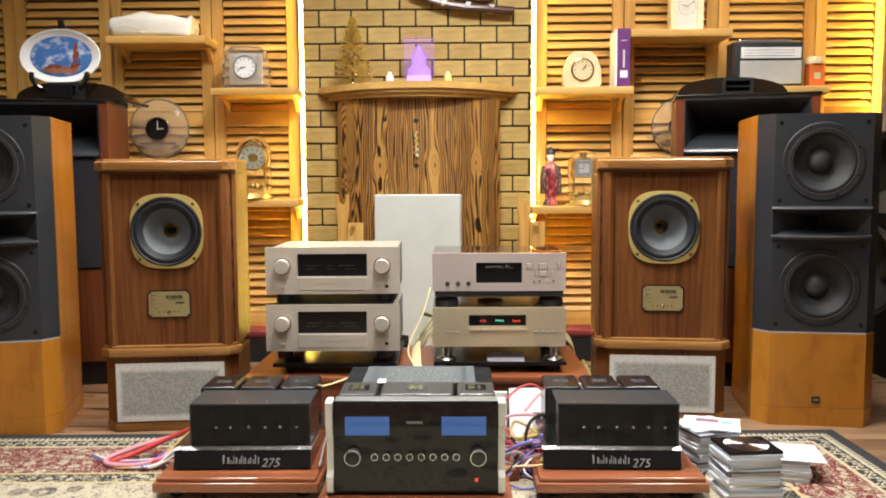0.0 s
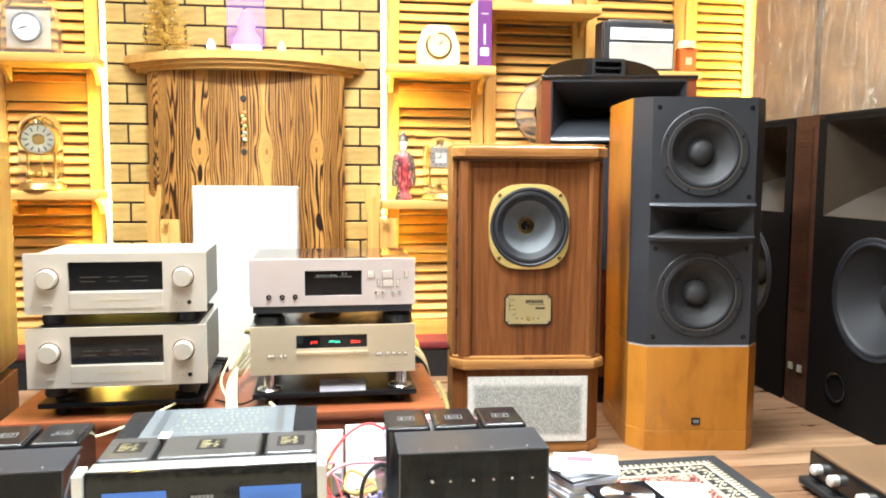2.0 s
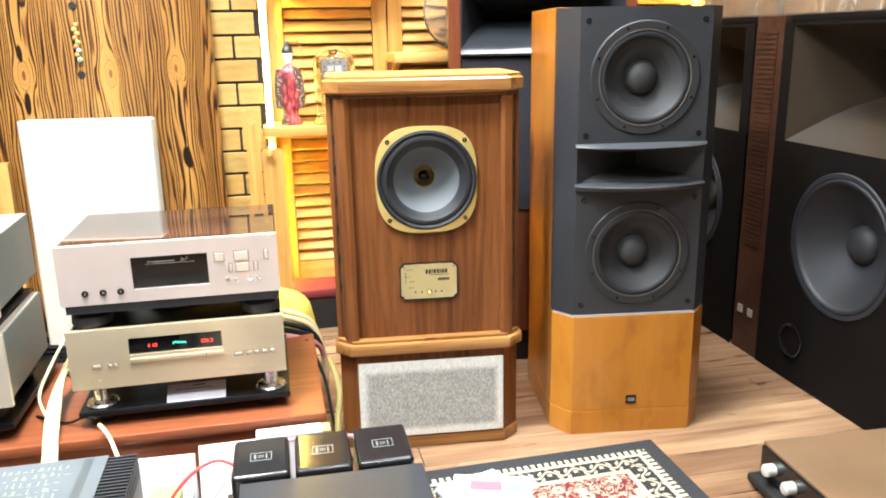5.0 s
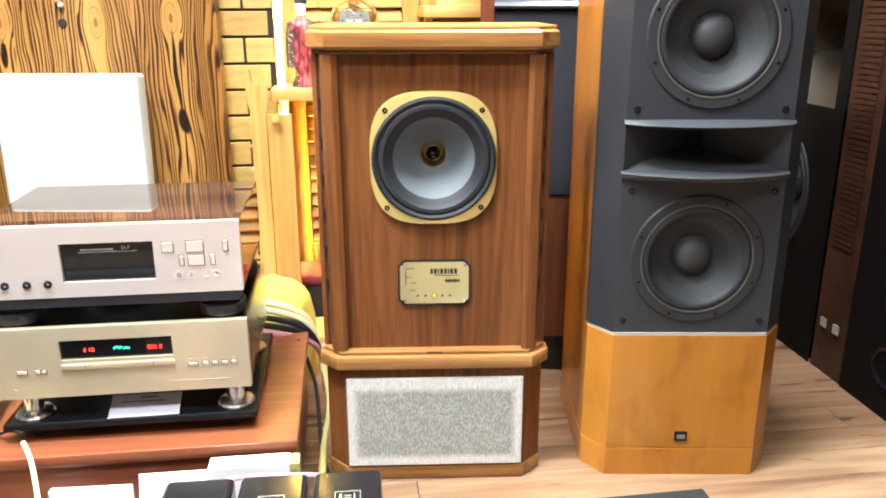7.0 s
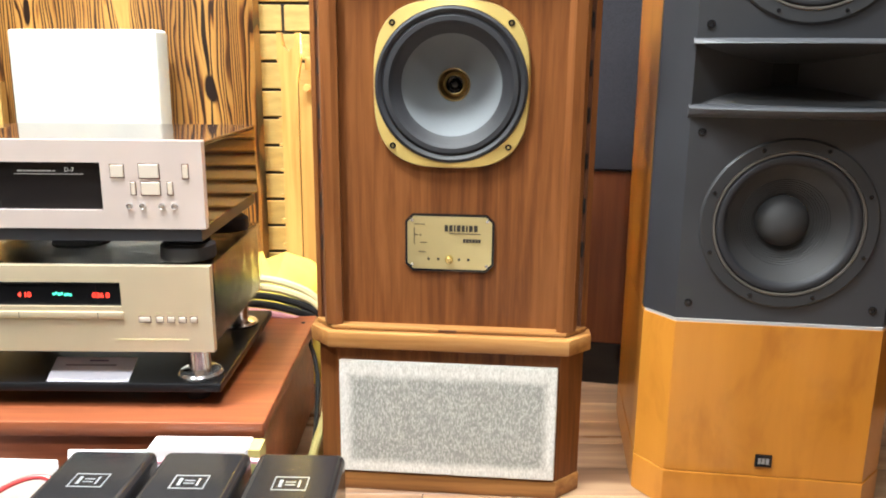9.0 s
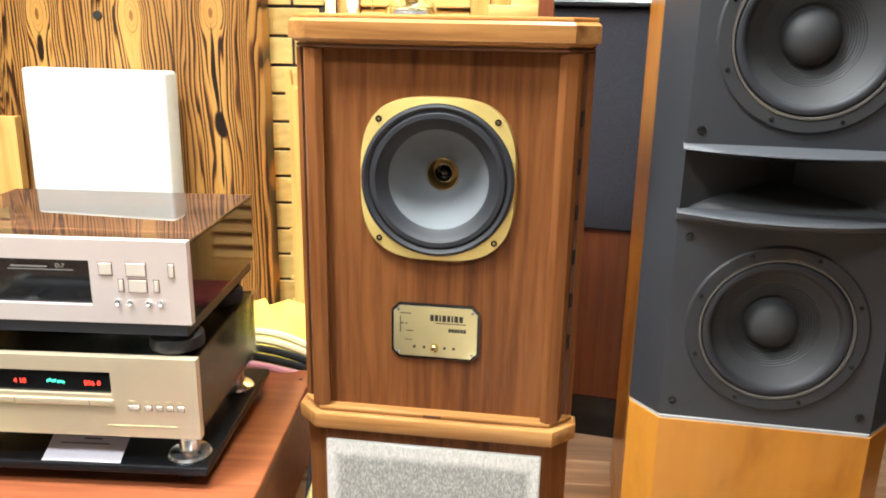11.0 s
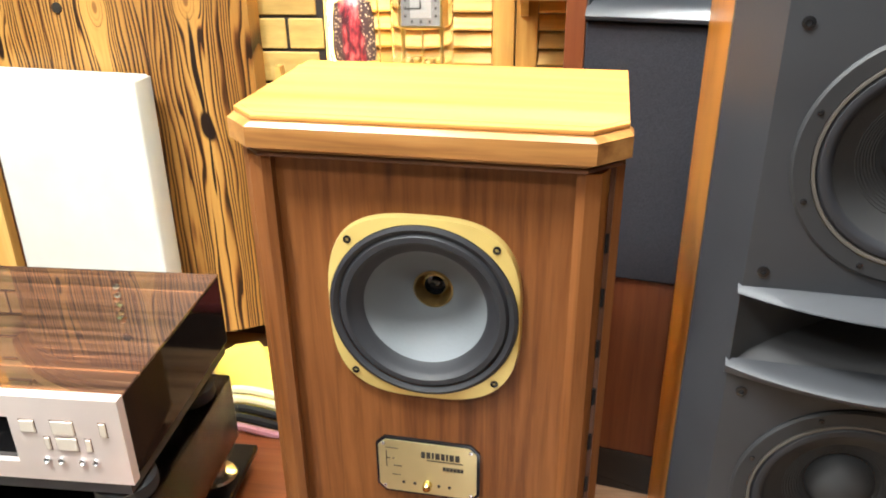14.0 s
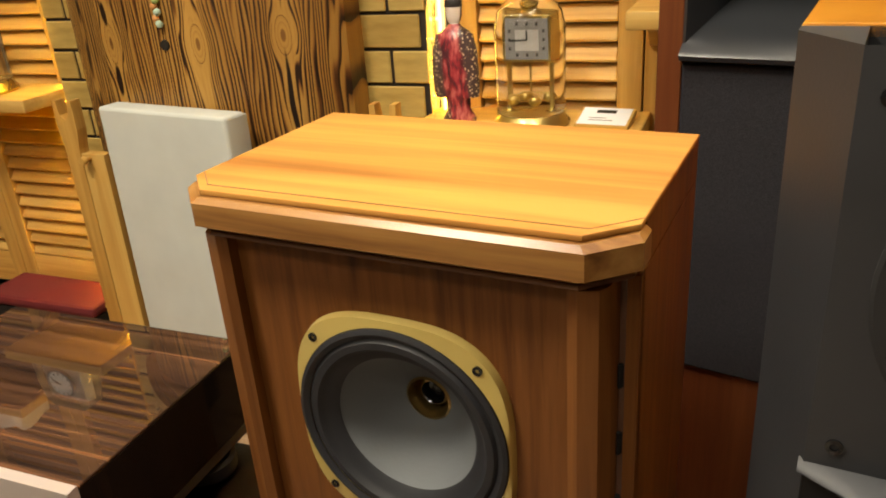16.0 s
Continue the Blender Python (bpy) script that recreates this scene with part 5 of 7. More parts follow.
# ---- wall panel, racks and the cloth behind the table ----
pan = thing("acoustic_panel", "white linen covered panel leaning against the charred board", "panel", pose(-0.106, 3.112, 0.0, -0.9, 0, -8.0))
part("linen_cover", box(nb(), -0.196, 0.196, 0.0, 0.062, 0.006, 0.8, 0.008, 3), PANEL, pan)
part("back_frame", box(nb(), -0.19, 0.19, 0.0625, 0.072, 0.01, 0.792), PANEL, pan)


def notched_rack(x, y, lean, turn):
    s = thing("notched_rack", "pale pine rack with notched uprights standing by the wall", "rack", pose(x, y, 0.0, lean, 0, turn), "pine racks")
    for k, dx in enumerate((0.0, 0.055)):
        bm = nb()
        pts = [(-0.022, 0.0), (0.022, 0.0), (0.022, 0.68), (0.03, 0.73), (0.03, 0.8), (0.018, 0.8), (0.014, 0.765), (0.0, 0.752), (-0.014, 0.765), (-0.018, 0.8), (-0.03, 0.8), (-0.03, 0.73), (-0.022, 0.68)]
        if k:
            pts = [(-0.03, 0.0), (0.04, 0.0), (0.04, 0.67), (-0.03, 0.67)]
        lo = [bm.verts.new((dx + px, -0.018, pz)) for px, pz in pts]
        hi = [bm.verts.new((dx + px, 0.012, pz)) for px, pz in pts]
        bm.faces.new(lo), bm.faces.new(hi[::-1])
        for i in range(len(pts)):
            j = (i + 1) % len(pts)
            bm.faces.new((lo[i], lo[j], hi[j], hi[i]))
        part("upright", bm, PINE, s, smooth=0)
    for i in range(9):
        z = 0.1 + i * 0.068
        part("peg", box(nb(), -0.032, -0.0225, -0.012, 0.006, z, z + 0.006), PINE, s)
    part("hook", lathe(nb(), [(0, 0.03), (0.009, 0.029), (0.011, 0.02), (0.006, 0.012), (0.006, 0.0)], 14, face_on(0.05, -0.018, 0.66)), PINE, s)
    part("foot_board", box(nb(), -0.08, 0.17, -0.12, 0.05, 0.0, 0.016, 0.003), PINE_X, s)
    return s


notched_rack(-0.447, 3.195, -1, 0)
notched_rack(0.385, 3.235, -1, 0)
for bx0, bx1 in ((-1.1, -0.66), (0.44, 1.0)):
    b = thing("covered_bench", "low dark bench with a red cloth on top before the shutters", "bench", group="covered benches")
    part("box", box(nb(), bx0, bx1, 3.3, 3.46, 0.0, 0.115), BLACK_MATTE, b)
    part("cloth", box(nb(), bx0 - 0.005, bx1 + 0.005, 3.293, 3.462, 0.117, 0.15, 0.012), RED_CLOTH, b, "dark red cloth")


# ---- front row of amplifiers on plinths ----
PLINTH_WOOD = wood("polished_rosewood", (0.17, 0.048, 0.02), (0.28, 0.087, 0.036), (0.37, 0.13, 0.057), "x", 60, 0.3, coat=0.5)


def moulded_plinth(name, x0, x1, y0, y1, h):
    s = thing(name, "rosewood-stained plinth with a moulded edge lying on the rug", "plinth", group="amplifier plinths")
    part("board", box(nb(), x0, x1, y0, y1, 0.034, h - 0.012, 0.003), PLINTH_WOOD, s)
    for fx in (x0 + 0.05, x1 - 0.05):
        for fy in (y0 + 0.05, y1 - 0.05):
            part("foot", lathe(nb(), [(0, 0.0128), (0.02, 0.0128), (0.02, 0.0338), (0, 0.0338)], 16, Matrix.Translation((fx, fy, 0))), RUBBER, s)
    part("moulding", box(nb(), x0 + 0.008, x1 - 0.008, y0 + 0.008, y1 - 0.008, h - 0.012, h, 0.004), PLINTH_WOOD, s)
    return s


SCREEN = material("smoked_screen", (0.004, 0.004, 0.005), 0.04, Alpha=0.76, Specular_IOR_Level=0.25)
DECK = plain("bright_plating", (0.68, 0.68, 0.7), 0.2, 1.0, depth=0.02, shade=0.04)
MARK_GREY = plain("satin_grey_mark", (0.3, 0.3, 0.3), 0.4, depth=0)
CAN = plain("can_enamel", (0.013, 0.0125, 0.0135), 0.16, depth=0.01)
CAGE_SIDE = plain("polished_side", (0.05, 0.05, 0.055), 0.07, 0.6, depth=0)


def valve_amplifier(x, y, z, turn):
    """Black valve power amplifier: nameplate, chrome deck, glass-fronted cage and three transformer cans."""
    s = thing("valve_amplifier", "black valve power amplifier with chrome deck and caged valves", "amplifier", pose(x, y, z, 0, 0, turn), "valve amplifiers")
    w = 0.187
    bm = nb()
    pts = [(0.012, 0.0), (0.0, 0.004), (0.012, 0.052), (0.335, 0.052), (0.335, 0.0)]
    lo = [bm.verts.new((-w, py, pz)) for py, pz in pts]
    hi = [bm.verts.new((w, py, pz)) for py, pz in pts]
    bm.faces.new(lo), bm.faces.new(hi[::-1])
    for i in range(len(pts)):
        j = (i + 1) % len(pts)
        bm.faces.new((lo[i], lo[j], hi[j], hi[i]))
    ch = part("chassis", bm, CAN, s, smooth=0)
    bm = nb()
    dk = [(0.0125, 0.0525), (0.0235, 0.0592), (0.337, 0.0595), (0.337, 0.0525)]
    lo = [bm.verts.new((-w - 0.002, py, pz)) for py, pz in dk]
    hi = [bm.verts.new((w + 0.002, py, pz)) for py, pz in dk]
    bm.faces.new(lo), bm.faces.new(hi[::-1])
    for i in range(4):
        j = (i + 1) % 4
        bm.faces.new((lo[i], lo[j], hi[j], hi[i]))
    part("deck", bm, DECK, s, "bright chrome deck", smooth=0)
    tilt = Matrix.Translation((0, 0.0045, 0.028)) @ Matrix.Rotation(radians(90 - 14), 4, "X")
    bm = nb()
    x0 = -0.053
    for i, (bw, bh) in enumerate(((0.012, 0.017), (0.005, 0.008), (0.003, 0.017), (0.008, 0.012), (0.005, 0.017), (0.008, 0.012), (0.007, 0.012), (0.008, 0.017))):
        bw, bh = bw * 1.45, bh * 1.35
        box(bm, x0, x0 + bw * 0.26, -0.011, -0.011 + bh, 0, 0.0012)
        if bw > 0.004:
            box(bm, x0 + bw * 0.74, x0 + bw, -0.011, -0.011 + bh * 0.74, 0, 0.0012)
        x0 += bw + 0.0026
    bmesh.ops.transform(bm, matrix=tilt, verts=bm.verts[:])
    part("maker_mark", bm, MARK_GREY, ch)
    letters("model_number", "275", 0.033, MARK_GREY, ch, tilt @ Matrix.Translation((0.08, -0.01, 0.0006)) @ Matrix(((1, 0.25, 0, 0), (0, 1, 0, 0), (0, 0, 1, 0), (0, 0, 0, 1))))
    # cage
    cl, cr, cy0, cy1, cz = -0.147, 0.185, 0.026, 0.168, 0.178
    bm = nb()
    box(bm, cl, cr, cy0, cy1, cz - 0.004, cz, 0.001)
    # unseen black back wall, added to stop bright stripes showing through the screen
    box(bm, cl + 0.004, cr - 0.004, cy1 - 0.003, cy1, 0.0597, cz - 0.004)
    cage = part("cage", bm, BLACK_METAL, s)
    for a, b in ((cl, cl + 0.004), (cr - 0.004, cr)):
        part("cage_side", box(nb(), a, b, cy0, cy1, 0.0597, cz - 0.004), CAGE_SIDE, cage, "glossy side plate")
    part("cage_screen", box(nb(), cl + 0.004, cr - 0.004, cy0, cy0 + 0.003, 0.0597, cz - 0.004), SCREEN, cage, "dark smoked front screen")
    for i in range(4):
        vx = -0.107 + i * 0.083
        v = part("valve", lathe(nb(), [(0.016, 0.066), (0.0165, 0.085), (0.019, 0.1), (0.019, 0.135), (0.013, 0.148), (0.0, 0.15)], 20, Matrix.Translation((vx, 0.055, 0))), GLASS, s, "clear glass valve")
        part("valve_base", lathe(nb(), [(0.0, 0.0597), (0.019, 0.0597), (0.019, 0.078), (0.0, 0.078)], 20, Matrix.Translation((vx, 0.055, 0))), CHROME, v)
        part("valve_ring", lathe(nb(), [(0.0192, 0.098), (0.0205, 0.1), (0.0205, 0.104), (0.0192, 0.106)], 20, Matrix.Translation((vx, 0.055, 0))), CHROME, v)
        part("valve_plate", lathe(nb(), [(0.0, 0.082), (0.01, 0.082), (0.01, 0.128), (0.0, 0.13)], 12, Matrix.Translation((vx, 0.055, 0))), SILVER, v)
    # chrome dots on the screen imitate glints from the valves' base rings
    for frac in (0.218, 0.339, 0.49, 0.625, 0.75, 0.885):
        part("screen_stud", lathe(nb(), [(0, 0.0035), (0.0026, 0.0024), (0.0036, 0)], 12, face_on(cl + (cr - cl) * frac, cy0, 0.112)), CHROME, cage)
    for sx in (-0.1, -0.02, 0.06, 0.14):
        part("cage_screw", lathe(nb(), [(0, 0.0016), (0.0026, 0.0013), (0.0034, 0)], 10, Matrix.Translation((sx, cy0 + 0.02, cz))), SILVER, cage)
    # transformer cans
    for i in range(3):
        tx = -0.112 + i * 0.116
        can = part("transformer_can", box(nb(), tx - 0.053, tx + 0.053, 0.182, 0.325, 0.0597, 0.1835, 0.009, 4), CAN, s)
        bm = nb()
        for a, b, c, d in ((-0.02, 0.02, 0.035, 0.037), (-0.02, 0.02, 0.063, 0.065), (-0.02, -0.0185, 0.037, 0.063), (0.0185, 0.02, 0.037, 0.063), (-0.013, -0.009, 0.042, 0.058), (-0.006, 0.006, 0.046, 0.048), (-0.006, 0.006, 0.052, 0.054), (0.009, 0.0115, 0.042, 0.058)):
            box(bm, tx + a, tx + b, 0.2 + c, 0.2 + d, 0.1835, 0.1839)
        part("can_print", bm, GREY_METAL, can)
    return s


moulded_plinth("amplifier_plinth", 0.278, 0.735, 1.63, 2.06, 0.072)
moulded_plinth("amplifier_plinth", -0.745, -0.3, 1.63, 2.06, 0.072)
valve_amplifier(0.49, 1.695, 0.0725, -1.0)
valve_amplifier(-0.521, 1.695, 0.0725, 1.0)

moulded_plinth("amplifier_plinth", -0.29, 0.21, 1.5, 1.96, 0.062)
ma = thing("meter_amplifier", "black glass-fronted amplifier with blue meters and white cast sides", "amplifier", pose(-0.037, 1.545, 0.0625))
h = 0.243
FRONT_GLASS = plain("black_glass_front", (0.005, 0.005, 0.006), 0.05, depth=0, Specular_IOR_Level=0.4)
front = part("glass_front", box(nb(), -0.208, 0.208, 0.0, 0.012, 0.006, h, 0.002), FRONT_GLASS, ma)
for k in (-1, 1):
    bm = nb()
    pts = [(0.01, 0.0), (-0.008, 0.012), (-0.008, 0.05), (0.004, 0.065), (0.004, 0.15), (-0.012, 0.185), (-0.012, h), (0.03, h + 0.004), (0.05, 0.0)]
    xa, xb = sorted((k * 0.209, k * 0.226))
    lo = [bm.verts.new((xa, py, pz)) for py, pz in pts]
    hi = [bm.verts.new((xb, py, pz)) for py, pz in pts]
    bm.faces.new(lo), bm.faces.new(hi[::-1])
    for i in range(len(pts)):
        j = (i + 1) % len(pts)
        bm.faces.new((lo[i], lo[j], hi[j], hi[i]))
    part("cast_side", bm, WHITE_CAST, ma, "white cast end cap", smooth=0)
    mx = k * 0.122
    mt = part("meter", box(nb(), mx - 0.056, mx + 0.056, -0.0012, 0.0, 0.157, 0.205), LED_BLUE, front, "blue lit power meter")
    bm = nb()
    bars(bm, mx - 0.048, -0.0014, 0.186, (0.002,) * 15, 0.006, 0.0045), bars(bm, mx - 0.048, -0.0014, 0.182, (0.096,), 0.001, 0)
    part("meter_scale", bm, plain("meter_ink", (0.05, 0.12, 0.3), 0.5, depth=0), mt)
    kn = part("knob", lathe(nb(), [(0, 0.02), (0.016, 0.02), (0.018, 0.018)], 32, face_on(k * 0.158, 0, 0.104)), BLACK_GLOSS, front)
    part("knob_ring", lathe(nb(), [(0.018, 0.018), (0.0185, 0.0195), (0.0205, 0.0195), (0.021, 0.0)], 32, face_on(k * 0.158, 0, 0.104)), SILVER, kn)
for i in range(8):
    x = -0.103 + i * 0.0294
    kn = part("small_knob", lathe(nb(), [(0, 0.012), (0.0062, 0.012), (0.0068, 0.011)], 20, face_on(x, 0, 0.104)), BLACK_GLOSS, front)
    part("knob_ring", lathe(nb(), [(0.0068, 0.011), (0.0072, 0.012), (0.0088, 0.012), (0.009, 0.0)], 20, face_on(x, 0, 0.104)), SILVER, kn)
bm = bars(nb(), -0.022, -0.0008, 0.187, (0.006, 0.004, 0.006, 0.005, 0.006, 0.005), 0.006, 0.0016)
part("maker_mark", bm, GREY_METAL, front)
part("standby_lamp", box(nb(), 0.15, 0.157, -0.001, 0.0, 0.038, 0.045), LED_RED, front)
part("body", box(nb(), -0.205, 0.205, 0.013, 0.385, 0.0, 0.2, 0.002), BLACK_METAL, ma)
# sloping shoulder with three covers, then fins and the pale printed plate
lid = part("shoulder", box(nb(), -0.208, 0.208, 0.0125, 0.06, 0.2005, h - 0.001, 0.004), GREY_METAL, ma)
for a, b in ((-0.205, -0.107), (-0.097, 0.096), (0.106, 0.205)):
    c = part("transformer_cover", box(nb(), a, b, 0.062, 0.19, 0.2005, 0.246, 0.007, 3), plain("charcoal_cover", (0.075, 0.075, 0.076), 0.32, 0.4, depth=0.05), ma)
    mid = (a + b) / 2
    pl = part("cover_label", box(nb(), mid - 0.027, mid + 0.027, 0.1, 0.155, 0.246, 0.2468), BLACK_GLOSS, c)
    bm = nb()
    for i in range(5):
        box(bm, mid - 0.02, mid - 0.02 + 0.012 + 0.006 * (i % 3), 0.109 + i * 0.009, 0.1108 + i * 0.009, 0.2468, 0.2471)
        box(bm, mid + 0.005, mid + 0.012 + 0.003 * (i % 2), 0.109 + i * 0.009, 0.1108 + i * 0.009, 0.2468, 0.2471)
    part("label_print", bm, GOLD_INK, pl)
for k in (-1, 1):
    for i in range(18):
        y0 = 0.194 + i * 0.0108
        part("fin", box(nb(), min(k * 0.15, k * 0.205), max(k * 0.15, k * 0.205), y0, y0 + 0.0045, 0.2005, 0.24), BLACK_METAL, ma)
pp = part("printed_plate", box(nb(), -0.157, 0.157, 0.192, 0.385, 0.2405, 0.243, 0.001), PALE_PLATE, ma, "pale grey plate with printed diagram")
for bx in (-0.134, 0.118):
    part("plate_band", box(nb(), bx, bx + 0.016, 0.2, 0.378, 0.243, 0.2433), plain("slate_band", (0.05, 0.06, 0.065), 0.6, depth=0), pp)
bm = nb()
rng = random.Random(5)
for row in range(7):
    bx = -0.1 + rng.uniform(0, 0.01)
    while bx < 0.095:
        bw = rng.uniform(0.003, 0.014)
        by = 0.212 + row * 0.0235 + rng.uniform(-0.002, 0.002)
        box(bm, bx, bx + bw, by, by + 0.0022, 0.243, 0.2433)
        if rng.random() < 0.55:
            box(bm, bx + bw * 0.3, bx + bw * 0.8, by + 0.0045, by + 0.0085 + rng.uniform(0, 0.004), 0.243, 0.2433)
        if rng.random() < 0.3:
            box(bm, bx, bx + 0.0014, by, by + 0.016, 0.243, 0.2433)
        bx += bw + rng.uniform(0.003, 0.009)
tagged(part("diagram_print", bm, plain("pale_print", (0.19, 0.21, 0.155), 0.6, depth=0), pp), kind="stuff")
part("paper_tag", box(nb(), -0.112, -0.09, 0.168, 0.21, 0.2473, 0.2485), WHITE_PAPER, ma, "small white paper tag")


STUDIO_BLACK = plain("brown_black_front", (0.0055, 0.0045, 0.004), 0.65, Specular_IOR_Level=0.08)
STRIP_WOOD = wood("blackened_walnut", (0.02, 0.009, 0.006), (0.04, 0.016, 0.009), (0.066, 0.027, 0.015), "y", 45, 0.4)
# ---- big black loudspeakers along the right, facing across the room ----
TERMINAL_PLATE = plain("pale_terminal", (0.3, 0.27, 0.2), 0.45, depth=0)


def studio_speaker(y_far, y_near, turn=0.0):
    """Large black cabinet whose front looks to -x: horn above, wide woofer, port, dark walnut edge strip."""
    w = y_far - y_near
    s = thing("studio_loudspeaker", "large black studio loudspeaker with wide horn and slate woofer", "loudspeaker", pose(1.915, y_far, 0, 0, 0, -90 + turn), "studio loudspeakers by the side")
    # local: x runs from the far edge to the near edge, -y looks out
    H, D = 1.065, 0.5
    hz0, hz1, hx0, hx1 = 0.71, 1.035, 0.045, w - 0.045
    part("cabinet", box(box(box(nb(), 0, w, 0.02, D, 1.045, H, 0.002), 0, 0.02, 0.02, D, 0.0, 1.045), w - 0.02, w, 0.02, D, 0.0, 1.045), STUDIO_BLACK, s)
    fp = part("front_panel", bored((0, w, 0.0, hz0), w / 2, 0.455, 0.185, 0.0, 0.02), STUDIO_BLACK, s, smooth=0)
    part("horn_frame", framed(0, w, hz0, 1.0445, hx0, hx1, hz0 + 0.0005, hz1, 0.0, 0.02), STUDIO_BLACK, s, smooth=0)
    bm = nb()
    rows = []
    for i in range(7):
        e = i / 6
        cx = w / 2
        hw = (hx1 - hx0) / 2 * (1 - 0.62 * e)
        rows.append([bm.verts.new(p) for p in ((cx - hw, 0.001 + 0.3 * e, hz0 + 0.14 * math.sin(e * math.pi / 2)), (cx + hw, 0.001 + 0.3 * e, hz0 + 0.14 * math.sin(e * math.pi / 2)), (cx + hw, 0.001 + 0.3 * e, hz1 - 0.1 * e), (cx - hw, 0.001 + 0.3 * e, hz1 - 0.1 * e))])
    for a, b in zip(rows, rows[1:]):
        for i in range(4):
            bm.faces.new((a[i], a[(i + 1) % 4], b[(i + 1) % 4], b[i]))
    bm.faces.new(rows[-1])
    part("horn_mouth", bm, plain("brown_black_horn", (0.03, 0.021, 0.013), 0.3, depth=0.05), s, smooth=50)
    driver_cone(fp, w / 2, 0.0, 0.455, 0.2, 0.185, 0.055, 0.075, CONE_BLUE, rim=False)
    part("port_tube", lathe(nb(), [(0.052, 0.006), (0.05, 0.008), (0.043, 0.004), (0.04, -0.03), (0, -0.031)], 32, face_on(0.165, 0.0, 0.13)), BLACK_GLOSS, fp)
    strip = part("edge_strip", box(nb(), -0.14, -0.004, 0.002, 0.45, 0.0, H, 0.003), STRIP_WOOD, s, "dark walnut edge strip with fine ribs")
    for i in range(46):
        part("rib", box(nb(), -0.115, -0.03, -0.0012, 0.0018, 0.36 + i * 0.0145, 0.3705 + i * 0.0145), STRIP_WOOD, strip)
    for dx in (-0.1, -0.045):
        part("terminal_plate", box(nb(), dx - 0.012, dx + 0.012, -0.004, 0.0, 0.13, 0.155), TERMINAL_PLATE, strip)
    return s


studio_speaker(2.65, 2.01)
studio_speaker(3.41, 2.796)


def wrapped_box(x0, x1, y0, y1, z0, z1):
    s = thing("wrapped_box", "brown box in crinkled clear plastic film on the loudspeakers", "box", group="film-wrapped boxes")
    part("carton", box(nb(), x0 + 0.01, x1 - 0.01, y0 + 0.01, y1 - 0.01, z0, z1, 0.006), CARTON, s)
    bm = nb()
    box(bm, x0, x1, y0, y1, z0 + 0.001, z1 + 0.01)
    bmesh.ops.subdivide_edges(bm, edges=bm.edges[:], cuts=22, use_grid_fill=True)
    for v in bm.verts:
        v.co += Vector((noise.noise(v.co * 9), noise.noise(v.co * 9 + Vector((5, 0, 0))), 0)) * 0.012 + Vector((noise.noise(v.co * 23), noise.noise(v.co * 23 + Vector((0, 7, 0))), 0)) * 0.006
    part("film", bm, WRAP, s, "crinkled clear plastic film", smooth=25)
    return s


CARTON = plain("tan_carton", (0.2, 0.12, 0.065), 0.55, shade=0.3)
WRAP = material("crinkled_film", (0.5, 0.42, 0.33), 0.1)
nw = Net(WRAP)
cr = nw.noise(nw.scaled(1, 1, 0.4), 26, 5, 0.65, 2.0)
nw.bump(cr, 1.0, 0.02)
# pale opaque streaks put the film's white glare into its alpha
glare_streak = nw.noise(nw.scaled(1, 1, 0.25), 14, 5, 0.7, 2.5)
nw.link(nw.ramp(glare_streak, (0.45, (0.06, 0.06, 0.06)), (0.58, (0.25, 0.25, 0.25)), (0.68, (0.95, 0.95, 0.95))), nw.p.inputs["Alpha"])
wrapped_box(1.985, 2.4, 2.81, 3.25, 1.066, 2.0)
wrapped_box(1.985, 2.4, 2.33, 2.79, 1.066, 2.0)

# valve preamplifier on the floor, its black front to the left
SATIN_KNOB = plain("satin_knob", (0.62, 0.61, 0.57), 0.36, 0.35, depth=0.02)
pre = thing("valve_preamplifier", "low component with bronze top, black front and silver knobs on floor", "preamplifier", pose(1.497, 1.992, 0.0, 0, 0, -93))
part("body", box(nb(), 0.0, 0.47, 0.006, 0.36, 0.036, 0.104, 0.002), BLACK_METAL, pre)
part("top_cover", box(nb(), -0.004, 0.474, 0.0, 0.364, 0.1045, 0.114, 0.003), plain("bronze_cover", (0.2, 0.12, 0.065), 0.4, 0.2), pre)
part("front_plate", box(nb(), -0.002, 0.472, -0.004, 0.005, 0.034, 0.104, 0.002), BLACK_GLOSS, pre)
part("base_step", box(nb(), -0.012, 0.48, -0.03, 0.36, 0.012, 0.033, 0.006), BLACK_MATTE, pre)
for fx in (0.04, 0.43):
    for fy in (0.02, 0.32):
        part("foot", lathe(nb(), [(0, 0.0005), (0.016, 0.0005), (0.016, 0.0115), (0, 0.0115)], 16, Matrix.Translation((fx, fy, 0))), RUBBER, pre)
for kx in (0.05, 0.125, 0.245, 0.33, 0.42):
    part("knob", lathe(nb(), [(0, 0.026), (0.01, 0.025), (0.0145, 0.02), (0.0145, 0.004), (0.0145, -0.001)], 24, face_on(kx, -0.004, 0.07)), SATIN_KNOB, pre)

# ---- discs in their cases, boxes and cables on the rug ----
JEWEL = [plain("case_%s" % nm, c, 0.2, depth=0, Coat_Weight=0.5) for nm, c in (("clear", (0.6, 0.64, 0.72)), ("white", (0.8, 0.82, 0.86)), ("dark", (0.1, 0.11, 0.14)), ("blue", (0.36, 0.45, 0.68)), ("rose", (0.66, 0.5, 0.5)), ("straw", (0.66, 0.61, 0.5)))]
CASE_CLEAR = material("clear_case", (0.74, 0.79, 0.86), 0.08, Transmission_Weight=0.2, IOR=1.45)


